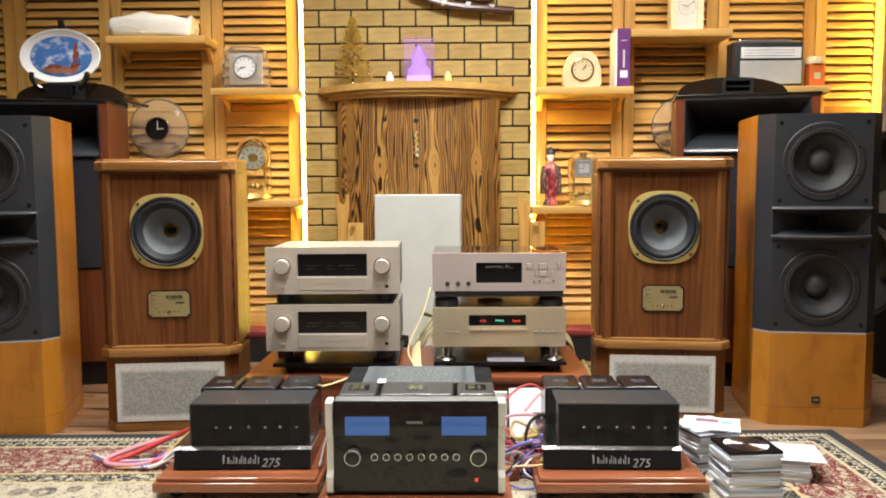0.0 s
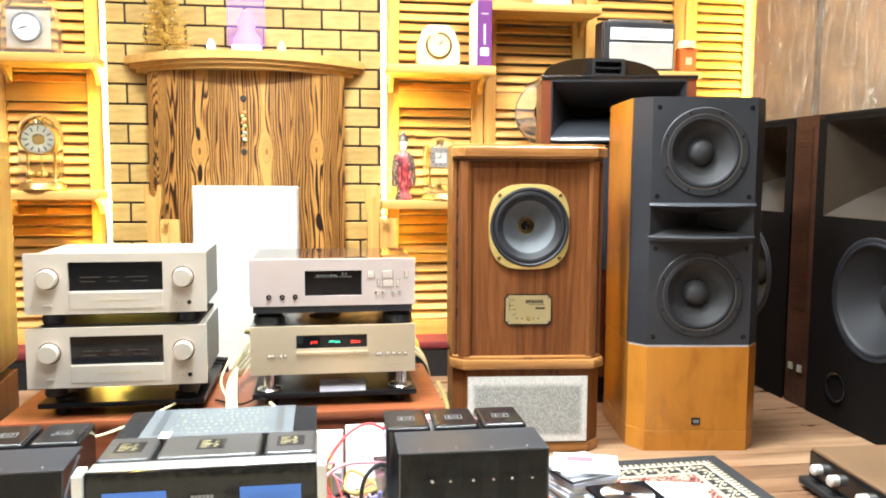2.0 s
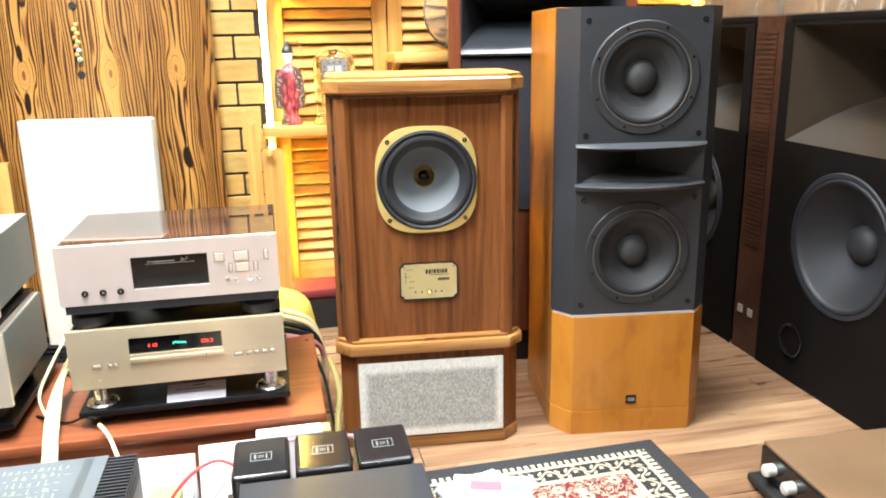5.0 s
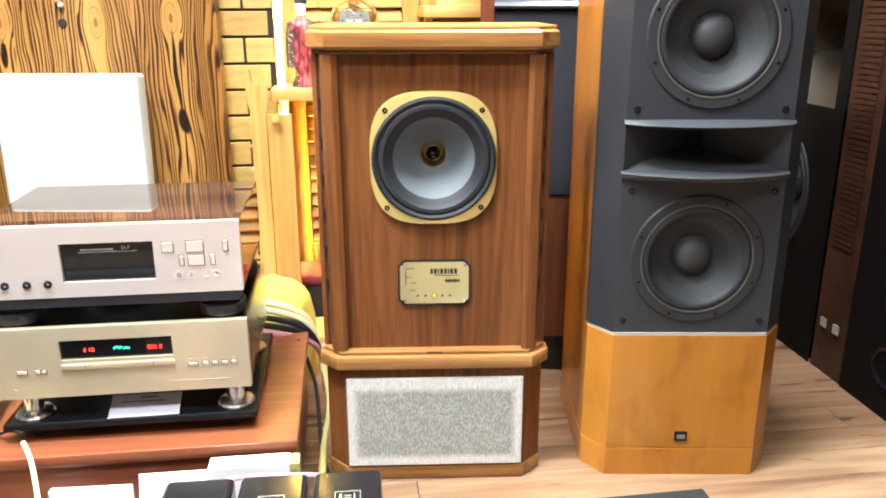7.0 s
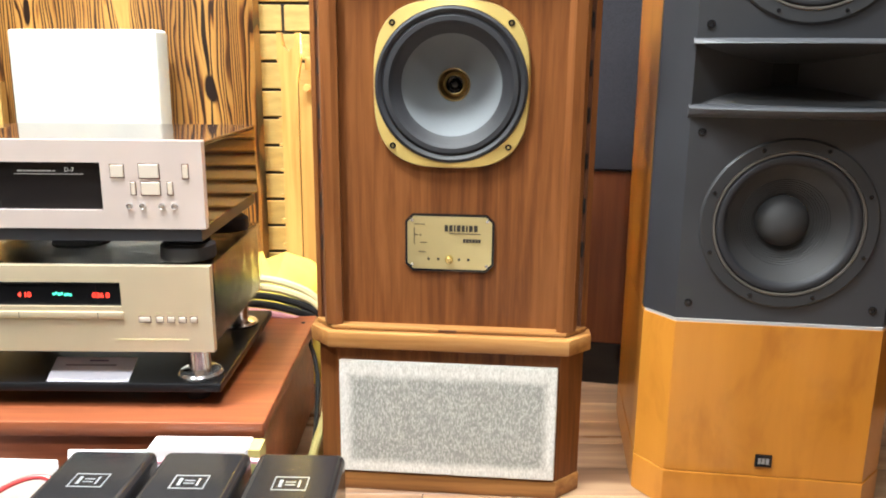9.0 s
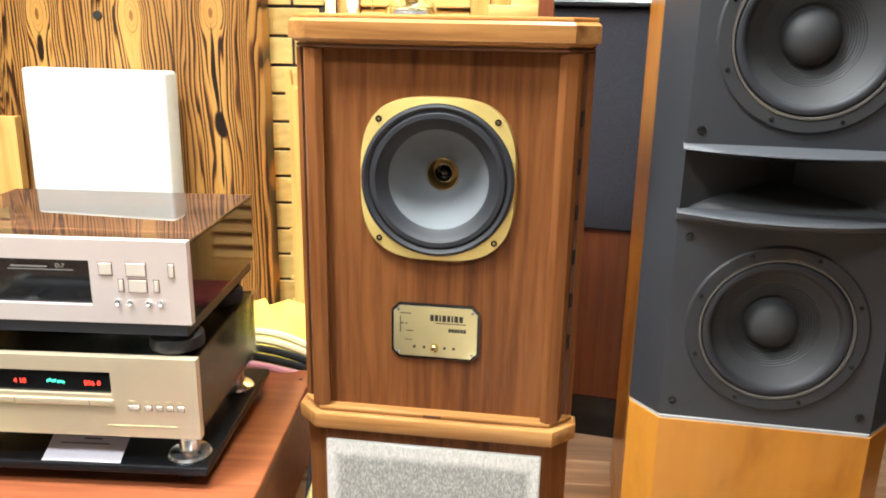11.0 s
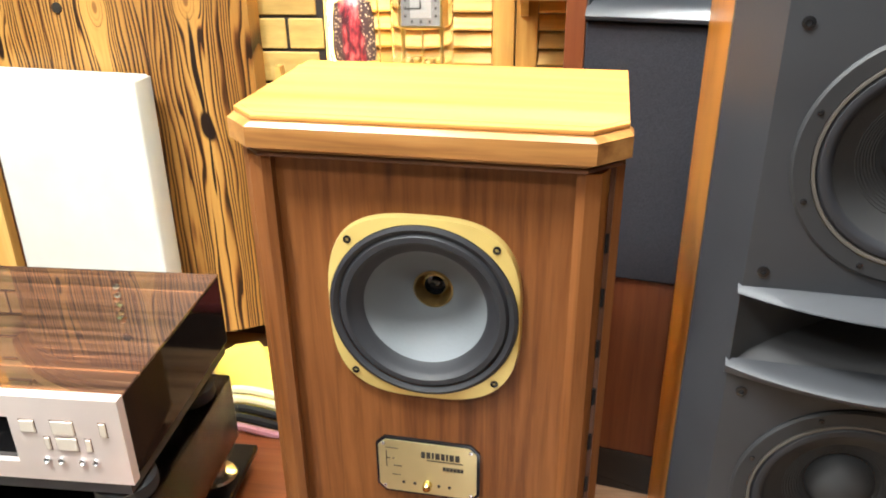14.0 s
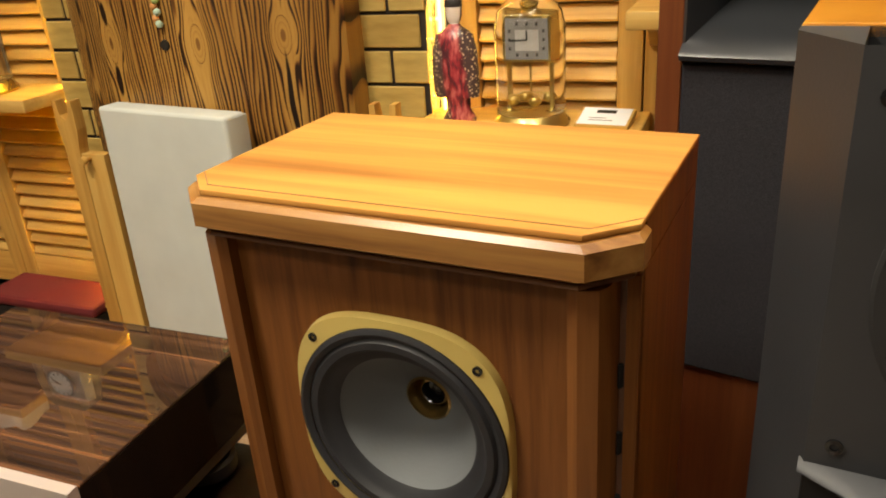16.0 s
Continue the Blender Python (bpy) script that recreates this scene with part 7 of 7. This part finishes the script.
def anniversary_clock(x, y, z, square):
    s = thing("anniversary_clock", "brass anniversary clock with turning balls under a glass dome", "clock", pose(x, y, z), "dome clocks")
    base = part("base", lathe(nb(), [(0, 0), (0.078, 0), (0.08, 0.006), (0.074, 0.012), (0.068, 0.024), (0.064, 0.028), (0, 0.029)], 40), AGED_BRASS, s)
    part("dome", lathe(nb(), [(0.0685, 0.0285), (0.0685, 0.2), (0.061, 0.227), (0.044, 0.246), (0.021, 0.2565), (0, 0.2595), (0.022, 0.259), (0.046, 0.2485), (0.064, 0.2285), (0.0715, 0.2), (0.0715, 0.0285), (0.0685, 0.0285)], 40), DOME_GLASS, s, "clear glass dome").visible_shadow = False
    for k in (-1, 1):
        part("pillar", lathe(nb(), [(0.0, 0.029), (0.007, 0.029), (0.004, 0.034), (0.004, 0.122), (0.007, 0.128), (0, 0.129)], 12, Matrix.Translation((k * 0.034, 0.005, 0))), AGED_BRASS, s)
    if square:
        head = part("movement", box(nb(), -0.042, 0.042, -0.016, 0.022, 0.13, 0.218, 0.002), AGED_BRASS, s)
        part("dial", box(nb(), -0.037, 0.037, -0.0175, -0.0158, 0.136, 0.212), plain("grey_dial", (0.16, 0.15, 0.14), 0.4, depth=0), head)
        part("dial_centre", box(nb(), -0.02, 0.02, -0.0182, -0.0176, 0.153, 0.193), plain("silver_dial", (0.4, 0.38, 0.36), 0.3, 0.4, depth=0), head)
        cz = 0.174
        for a, ln in ((268, 0.026), (358, 0.018)):
            bm = nb()
            box(bm, -0.0013, 0.0013, -0.0005, 0.0005, 0, ln)
            bmesh.ops.transform(bm, matrix=Matrix.Translation((0, -0.019, cz)) @ Matrix.Rotation(radians(a), 4, "Y"), verts=bm.verts[:])
            part("pointer", bm, DARK_INK, head)
        for i in range(12):
            a = math.pi * i / 6
            k = 0.029 / max(abs(math.sin(a)), abs(math.cos(a)))
            part("hour_mark", box(nb(), k * math.sin(a) - 0.0022, k * math.sin(a) + 0.0022, -0.0182, -0.0176, cz + k * math.cos(a) - 0.003, cz + k * math.cos(a) + 0.003), DARK_INK, head)
        part("crest", lathe(nb(), [(0, 0.218), (0.02, 0.2185), (0.012, 0.224), (0.016, 0.232), (0.006, 0.239), (0, 0.243)], 16), AGED_BRASS, head)
    else:
        head = part("movement", lathe(nb(), [(0, 0.016), (0.05, 0.016), (0.053, 0.011), (0.053, -0.012), (0, -0.014)], 36, face_on(0, 0.0, 0.17)), AGED_BRASS, s)
        part("dial", lathe(nb(), [(0.018, 0.0176), (0.045, 0.0176), (0.045, 0.0162)], 36, face_on(0, 0, 0.17)), plain("pewter_dial", (0.2, 0.19, 0.14), 0.6, 0.0, depth=0), head)
        for i in range(12):
            a = math.pi * i / 6
            bm = nb()
            box(bm, -0.0022, 0.0022, -0.0004, 0.0004, -0.007, 0.007)
            bmesh.ops.transform(bm, matrix=Matrix.Translation((0.035 * math.sin(a), -0.018, 0.17 + 0.035 * math.cos(a))) @ Matrix.Rotation(a, 4, "Y"), verts=bm.verts[:])
            part("hour_mark", bm, DARK_INK, head)
        part("crest", lathe(nb(), [(0, 0.223), (0.022, 0.2235), (0.01, 0.228), (0.016, 0.236), (0, 0.242)], 14), AGED_BRASS, head)
    part("spindle", lathe(nb(), [(0, 0.06), (0.0018, 0.06), (0.0018, 0.13), (0, 0.13)], 8), AGED_BRASS, s)
    for i in range(4):
        a = math.pi * i / 2 + 0.5
        bm = nb()
        bmesh.ops.create_uvsphere(bm, u_segments=14, v_segments=10, radius=0.011, matrix=Matrix.Translation((0.03 * math.cos(a), 0.03 * math.sin(a), 0.055)))
        tube(bm, [(0, 0, 0.068), (0.015 * math.cos(a), 0.015 * math.sin(a), 0.066), (0.03 * math.cos(a), 0.03 * math.sin(a), 0.064)], 0.0016, 6)
        part("pendulum_ball", bm, AGED_BRASS, s)
    return s


round_dome = anniversary_clock(-0.885, 3.345, 0.7765, False)
round_dome.scale = (1.12, 1.12, 1.14)
anniversary_clock(0.672, 3.345, 0.7395, True)

# costume doll in a clear sleeve: one plain shape
doll = nb()
lathe(doll, [(0, 0), (0.034, 0), (0.036, 0.01), (0.025, 0.03), (0.026, 0.055), (0.034, 0.1), (0.038, 0.14), (0.036, 0.17), (0.03, 0.19), (0.016, 0.2), (0.01, 0.207), (0.0135, 0.213), (0.0165, 0.223), (0.0165, 0.233), (0.0185, 0.24), (0.018, 0.25), (0.0125, 0.258), (0.009, 0.264), (0.01, 0.27), (0.005, 0.277), (0, 0.278)], 24)
for k in (-1, 1):
    lathe(doll, [(0, 0.192), (0.014, 0.186), (0.022, 0.15), (0.024, 0.08), (0.021, 0.058), (0, 0.054)], 14, Matrix.Translation((k * 0.026, -0.008, 0)))
bmesh.ops.scale(doll, vec=(1.25, 0.8, 1.0), verts=doll.verts[:])
KIMONO = material("figured_red_cloth", (0.25, 0.03, 0.04), 0.4)
n = Net(KIMONO)
vd = n.add("TexVoronoi")
vd.inputs["Scale"].default_value = 190
n.link(n.scaled(1, 1, 0.7), vd.inputs["Vector"])
dx = n.add("SeparateXYZ")
n.link(n.c.outputs["Object"], dx.inputs[0])
fold = n.math("ADD", n.math("ABSOLUTE", n.math("ADD", dx.outputs[0], n.math("MULTIPLY_ADD", dx.outputs[2], 0.12, -0.014))), n.math("MULTIPLY", n.noise(n.scaled(1, 1, 0.6), 22, 3), 0.03))
n.color(n.mix(n.ramp(fold, (0.036, (1, 1, 1)), (0.04, (0, 0, 0))), n.mix(n.ramp(vd.outputs["Distance"], (0.22, (1, 1, 1)), (0.36, (0, 0, 0))), (0.05, 0.025, 0.022), (0.6, 0.45, 0.28)), n.ramp(n.noise(n.scaled(1.6, 1, 0.5), 60, 3), (0.38, (0.05, 0.008, 0.012)), (0.5, (0.24, 0.014, 0.022)), (0.66, (0.45, 0.12, 0.1)))))
robe = n.p.inputs["Base Color"].links[0].from_socket
zs = n.add("SeparateXYZ")
n.link(n.c.outputs["Object"], zs.inputs[0])
skin = n.mix(n.math("GREATER_THAN", zs.outputs[2], 0.206), robe, (0.7, 0.6, 0.5))
hair = n.math("MAXIMUM", n.math("GREATER_THAN", zs.outputs[2], 0.239), n.math("MULTIPLY", n.math("GREATER_THAN", zs.outputs[2], 0.212), n.math("GREATER_THAN", zs.outputs[1], -0.004)))
n.color(n.mix(hair, skin, (0.02, 0.017, 0.015)))
n.p.inputs["Coat Weight"].default_value = 0.6
bmesh.ops.scale(doll, vec=(0.8, 0.9, 1.0), verts=doll.verts[:])
solo("costume_doll", doll, KIMONO, "costume doll in dark and red figured robe on the shelf", "doll", pose(0.517, 3.335, 0.7395))
sleeve = lathe(nb(), [(0.058, 0.001), (0.06, 0.12), (0.056, 0.24), (0.04, 0.285)], 9)
slv = solo("clear_sleeve", sleeve, PLASTIC_FILM, "open clear plastic sleeve round the doll", "wrapping", pose(0.517, 3.335, 0.7395), smooth=0)
slv.visible_shadow = False
nt = solo("price_note", box(nb(), -0.055, 0.055, -0.04, 0.04, 0, 0.016, 0.002), SHELF, "small wooden block with a paper note on the shelf", "note", pose(0.822, 3.36, 0.7393, 12, 0, -4))
part("paper", box(nb(), -0.05, 0.05, -0.036, 0.036, 0.0162, 0.017), WHITE_PAPER, nt)
part("print", box(box(box(nb(), -0.03, 0.005, -0.01, -0.008, 0.017, 0.0173), -0.03, 0.02, -0.02, -0.018, 0.017, 0.0173), -0.02, 0.02, 0.012, 0.026, 0.017, 0.0173), DARK_INK, nt)

# gold tinsel tree on the mantel
tree = thing("tinsel_tree", "small gold tinsel Christmas tree on the mantel", "ornament", pose(-0.4, 3.27, 1.3005))
part("trunk", lathe(nb(), [(0, 0), (0.018, 0), (0.016, 0.012), (0.005, 0.016), (0.004, 0.3), (0, 0.305)], 12), BRASS, tree)
rt = random.Random(3)
bm = nb()
for i in range(150):
    u = i / 150
    z = 0.028 + 0.275 * u
    reach = (0.112 * (1 - u) ** 0.9 + 0.008) * rt.uniform(0.7, 1.08)
    a = i * 2.4 + rt.uniform(-0.3, 0.3)
    for k in range(40):
        f = rt.random() ** 0.7
        base = Vector((reach * f * math.cos(a), reach * f * math.sin(a), z + 0.012 * f * f - 0.006 * f))
        way = Vector((rt.gauss(0, 1), rt.gauss(0, 1), rt.gauss(0, 1))).normalized()
        side = way.orthogonal().normalized() * 0.002
        tip = base + way * rt.uniform(0.007, 0.014)
        bm.faces.new([bm.verts.new(q) for q in (base - side, base + side, tip)])
tagged(part("tinsel", bm, plain("gold_tinsel", (0.6, 0.4, 0.09), 0.35, 0.4, depth=0), tree, smooth=0), kind="stuff")
for i in range(22):
    u = rt.random()
    a, r = rt.uniform(0, 6.283), 0.085 * (1 - u) + 0.006
    bm = nb()
    bmesh.ops.create_uvsphere(bm, u_segments=8, v_segments=6, radius=0.0055, matrix=Matrix.Translation((r * math.cos(a), r * math.sin(a), 0.03 + 0.25 * u)))
    part("bauble", bm, BRASS if i % 3 else SILVER, tree)

VIOLET_GLASS = material("violet_clear_acrylic", (0.88, 0.8, 1.0), 0.03, Transmission_Weight=1.0, IOR=1.1)
# faint emission stands in for the foot's light spreading through the acrylic
VIOLET_GLASS.node_tree.nodes["Principled BSDF"].inputs["Emission Color"].default_value = (0.5, 0.3, 1.0, 1)
VIOLET_GLASS.node_tree.nodes["Principled BSDF"].inputs["Emission Strength"].default_value = 0.12
acr = thing("acrylic_block", "violet lit acrylic block with an engraved figure on the mantel", "ornament", pose(-0.095, 3.25, 1.3005))
part("foot", box(nb(), -0.055, 0.055, -0.03, 0.03, 0.0, 0.035, 0.003), LED_VIOLET, acr, "violet glowing foot")
part("block", box(nb(), -0.07, 0.07, -0.024, 0.024, 0.0352, 0.205, 0.003), VIOLET_GLASS, acr)
eng = lathe(nb(), [(0.0, 0.037), (0.05, 0.037), (0.052, 0.06), (0.03, 0.09), (0.036, 0.12), (0.02, 0.15), (0.014, 0.165), (0, 0.17)], 14)
bmesh.ops.scale(eng, vec=(1, 0.3, 1), verts=eng.verts[:])
# the figure glows by itself in place of catching the foot's light
part("engraving", eng, LED_VIOLET, acr)
for bx, mat in ((-0.228, DIAL), (0.036, plain("pale_yellow_glass", (0.75, 0.72, 0.25), 0.25, depth=0))):
    solo("small_bottle", lathe(nb(), [(0, 0), (0.016, 0), (0.018, 0.006), (0.017, 0.035), (0.009, 0.046), (0.008, 0.054), (0, 0.055)], 18, Matrix.Translation((bx, 3.24, 1.3005))), mat, "tiny pale bottle ornament on the mantel", "ornament", group="small bottles")

horn_pts = [(-0.14, 3.36, 1.735), (-0.02, 3.355, 1.69), (0.1, 3.35, 1.665), (0.22, 3.35, 1.655), (0.345, 3.355, 1.645)]
hb = tube(nb(), horn_pts, 0.02, 10)
hang = solo("carved_sheath", hb, plain("dark_carved_wood", (0.07, 0.025, 0.012), 0.25), "dark lacquered curved carving hanging on the brick", "ornament")
for i in range(3):
    part("pale_inlay", lathe(nb(), [(0.0205, -0.012), (0.0212, -0.008), (0.0212, 0.008), (0.0205, 0.012)], 10, Matrix.Translation((0.02 + 0.11 * i, 3.3525, 1.683 - 0.014 * i)) @ Matrix.Rotation(radians(95), 4, "Y")), WHITE_CAST, hang)
hb2 = tube(nb(), [(0.06, 3.36, 1.73), (0.16, 3.355, 1.7), (0.25, 3.36, 1.7)], 0.014, 10)
solo("carved_sheath", hb2, plain("dark_carved_knob", (0.06, 0.02, 0.01), 0.25), "short dark lacquered carving hanging on the brick", "ornament")

# purple book, folded white cloth, radio, orange carton
pb = thing("book", "thick purple hardback book standing on the shelf", "book", pose(0.842, 3.35, 1.287))
part("cover", box(nb(), -0.03, 0.03, -0.07, 0.07, 0, 0.262, 0.003), PURPLE, pb)
part("page_block", box(nb(), -0.0375, -0.0302, -0.066, 0.066, 0.004, 0.258), WHITE_PAPER, pb)
part("spine_label", box(nb(), -0.017, 0.017, -0.0712, -0.0702, 0.04, 0.072), WHITE_PAPER, pb)
part("spine_print", box(box(nb(), -0.004, 0.004, -0.0708, -0.0702, 0.085, 0.165), -0.014, 0.014, -0.0708, -0.0702, 0.205, 0.209), WHITE_INK, pb)
bundle = nb()
box(bundle, -0.195, 0.195, -0.08, 0.08, 0.0, 0.098, 0.03, 4)
bmesh.ops.subdivide_edges(bundle, edges=bundle.edges[:], cuts=4, use_grid_fill=True)
for v in bundle.verts:
    v.co.z += (0.03 * noise.noise(v.co * 11) + 0.02 * noise.noise(v.co * 27)) * (1 if v.co.z > 0.02 else 0)
    v.co.y += 0.012 * noise.noise(v.co * 14 + Vector((3, 1, 0)))
solo("wrapped_parcel", bundle, plain("milky_plastic", (0.72, 0.68, 0.6), 0.3, grain=30, depth=0.6), "milky plastic wrapped bundle lying on the shelf", "bundle", pose(-1.345, 3.37, 1.531))
radio = thing("radio", "vintage black and silver portable radio on the shelf", "radio", pose(1.508, 3.35, 1.2845))
part("case", box(nb(), -0.162, 0.162, -0.045, 0.045, 0, 0.205, 0.008), BLACK_METAL, radio)
part("speaker_grille", box(nb(), -0.128, 0.152, -0.049, -0.0455, 0.012, 0.118, 0.003), plain("silver_mesh", (0.6, 0.58, 0.53), 0.4, 0.4, grain=600, depth=0.6), radio)
sc = part("tuning_scale", box(nb(), -0.125, 0.15, -0.0485, -0.0455, 0.128, 0.178, 0.002), plain("pale_scale", (0.7, 0.69, 0.65), 0.3, depth=0), radio)
part("scale_line", box(box(box(nb(), -0.11, 0.12, -0.049, -0.0486, 0.164, 0.166), -0.11, 0.12, -0.049, -0.0486, 0.152, 0.1535), -0.11, 0.12, -0.049, -0.0486, 0.139, 0.141), DARK_INK, sc)
part("handle", box(nb(), -0.12, 0.12, -0.02, 0.02, 0.206, 0.218, 0.004), SILVER, radio)
for k in (-0.155, 0.156):
    part("chrome_edge", box(nb(), k - 0.004, k + 0.004, -0.05, -0.0455, 0.006, 0.2, 0.002), CHROME, radio)
oc = thing("orange_carton", "small orange carton with a pale lid on the shelf", "carton", pose(1.742, 3.35, 1.2845))
part("carton", box(nb(), -0.036, 0.036, -0.03, 0.03, 0, 0.105, 0.003), ORANGE, oc)
part("lid", lathe(nb(), [(0.04, 0.1055), (0.042, 0.118), (0.034, 0.138), (0, 0.143)], 20), CREAM_STONE, oc)
part("mark", box(nb(), -0.014, 0.014, -0.0306, -0.0301, 0.035, 0.065), GOLD_INK, oc)

# picture plate on its stand
pl = thing("picture_plate", "oval porcelain plate with a sky picture on a black stand", "plate", pose(-1.61, 3.0, 1.2955 + 0.0))
SKY = material("printed_sky", (0.12, 0.25, 0.55), 0.2)
n = Net(SKY)
sp = n.add("SeparateXYZ")
n.link(n.c.outputs["Object"], sp.inputs[0])
cl = n.noise(n.scaled(1, 1, 1.6), 14, 4, 0.6)
n.color(n.mix(n.ramp(cl, (0.5, (0, 0, 0)), (0.68, (1, 1, 1))), (0.06, 0.17, 0.45), (0.7, 0.75, 0.8)))
n.p.inputs["Coat Weight"].default_value = 0.6
oval = lathe(nb(), [(0, 0.004), (0.13, 0.004), (0.15, 0.011), (0.172, 0.016), (0.174, 0.013), (0.15, 0.0), (0, -0.004)], 48, face_on(0, 0, 0.1))
for v in oval.verts:
    v.co.z = 0.1 + (v.co.z - 0.1) * 0.66
part("rim", oval, DIAL, pl)
pic = lathe(nb(), [(0, 0.0052), (0.138, 0.0052), (0.138, 0.0042)], 48, face_on(0, 0, 0.1))
for v in pic.verts:
    v.co.z = 0.1 + (v.co.z - 0.1) * 0.62
part("picture", pic, SKY, pl, "printed blue sky picture")
russet = plain("printed_russet", (0.2, 0.06, 0.035), 0.4, grain=90, shade=0.5)
pale_russet = plain("printed_rust", (0.42, 0.17, 0.1), 0.4, grain=90, shade=0.5)
boat = prism(nb(), [(-0.075, 0.04), (-0.05, 0.03), (0.06, 0.03), (0.075, 0.05), (0.07, 0.06), (0.03, 0.058), (-0.03, 0.052), (-0.085, 0.05)], 0, 0.0012, Matrix.Translation((0.0, -0.0056, 0.0)) @ FRONT)
part("printed_hull", boat, pale_russet, pl)
rs = random.Random(8)
bm = nb()
for i in range(70):
    if i % 2:
        cx, cz = rs.uniform(-0.07, 0.07), rs.uniform(0.05, 0.066)
    else:
        f = rs.random()
        cx, cz = 0.066 + rs.uniform(-0.016, 0.014) * (1.2 - f), 0.058 + 0.095 * f
    hw, hh = rs.uniform(0.002, 0.006), rs.uniform(0.002, 0.007)
    box(bm, cx - hw, cx + hw, -0.0078 - 0.00001 * i, -0.0057, cz - hh, cz + hh)
tagged(part("printed_tower", bm, russet, pl), kind="stuff")
bm = nb()
for i in range(26):
    a = radians(40 + i * 4)
    lathe(bm, [(0, 0.0005), (0.0026, 0.0005), (0.0026, -0.003)], 6, face_on(0.158 * math.cos(a), -0.0135, 0.1 + 0.1045 * math.sin(a)))
tagged(part("rim_print", bm, GREY_METAL, pl), kind="stuff")
part("stand_block", box(nb(), -0.06, 0.06, -0.045, 0.03, -0.08, -0.02, 0.004), BLACK_GLOSS, pl)
for k in (-1, 1):
    part("stand_arm", tube(nb(), [(k * 0.045, -0.02, -0.05), (k * 0.09, -0.03, -0.03), (k * 0.115, -0.03, 0.005), (k * 0.12, -0.025, 0.03)], 0.011, 10), BLACK_GLOSS, pl)
part("stand_tip", tube(nb(), [(0, 0.03, -0.02), (0, 0.04, 0.1), (0, 0.02, 0.21), (0, 0.005, 0.252)], 0.014, 10), BLACK_GLOSS, pl)


# ---- pieces of wall and floor ----
brick_wall = solo("brick_panel", box(nb(), -0.646, 0.43, 3.3962, 3.3972, 0.0, 2.6), MORTAR, "cream painted brick panel with black joints between the shutters", "wall", kind="structure")
brick_mesh = {}


def lay_brick(x0, x1, z):
    key = round(x1 - x0, 4)
    if key not in brick_mesh:
        w = key / 2
        brick_mesh[key] = mesh_of("brick", box(nb(), -w, w, -0.007, 0.0, 0, 0.0705, 0.0025, 1), BRICK)
    b = new("brick", brick_mesh[key])
    b.parent = brick_wall
    b.location = ((x0 + x1) / 2, 3.3962 - random.uniform(0, 0.0015), z)


row_h, brick_l, joint = 0.0780, 0.1525, 0.0075
for r in range(0, 33):
    z = 0.883 - 11 * row_h + joint / 2 + r * row_h
    if z < 0 or z > 2.5:
        continue
    x = -0.72125 - (0.5 * brick_l if r % 2 else 0.0)
    while x < 0.428:
        a, b = max(x, -0.6455), min(x + brick_l - joint, 0.4295)
        if b - a > 0.012:
            lay_brick(a, b, z)
        x += brick_l

floor = solo("floor", box(nb(), -3.3, 3.7, -2.7, 3.72, -0.1, -0.0045), BLACK_MATTE, "brown streaked laminate plank floor", "floor", kind="structure")
plank_mesh = {}
for r in range(40):
    y = 3.55 - r * 0.0955
    start = -3.19 - random.uniform(0, 1.15)
    while start < 3.59:
        a, b = max(start, -3.19), min(start + 1.1985, 3.59)
        start += 1.2
        if b - a < 0.02:
            continue
        key = round(b - a, 3)
        if key not in plank_mesh:
            plank_mesh[key] = mesh_of("plank", box(nb(), -key / 2, key / 2, -0.0475, 0.0475, -0.0045, 0.0, 0.0008, 1), PLANK)
        p = new("plank", plank_mesh[key])
        p.parent = floor
        p.location = ((a + b) / 2, y, 0)
solo("floor_far", box(nb(), -3.2, 3.6, -2.6, -0.2232, -0.0044, 0.0), PLANK, "brown laminate floor continuing behind", "floor", kind="structure")
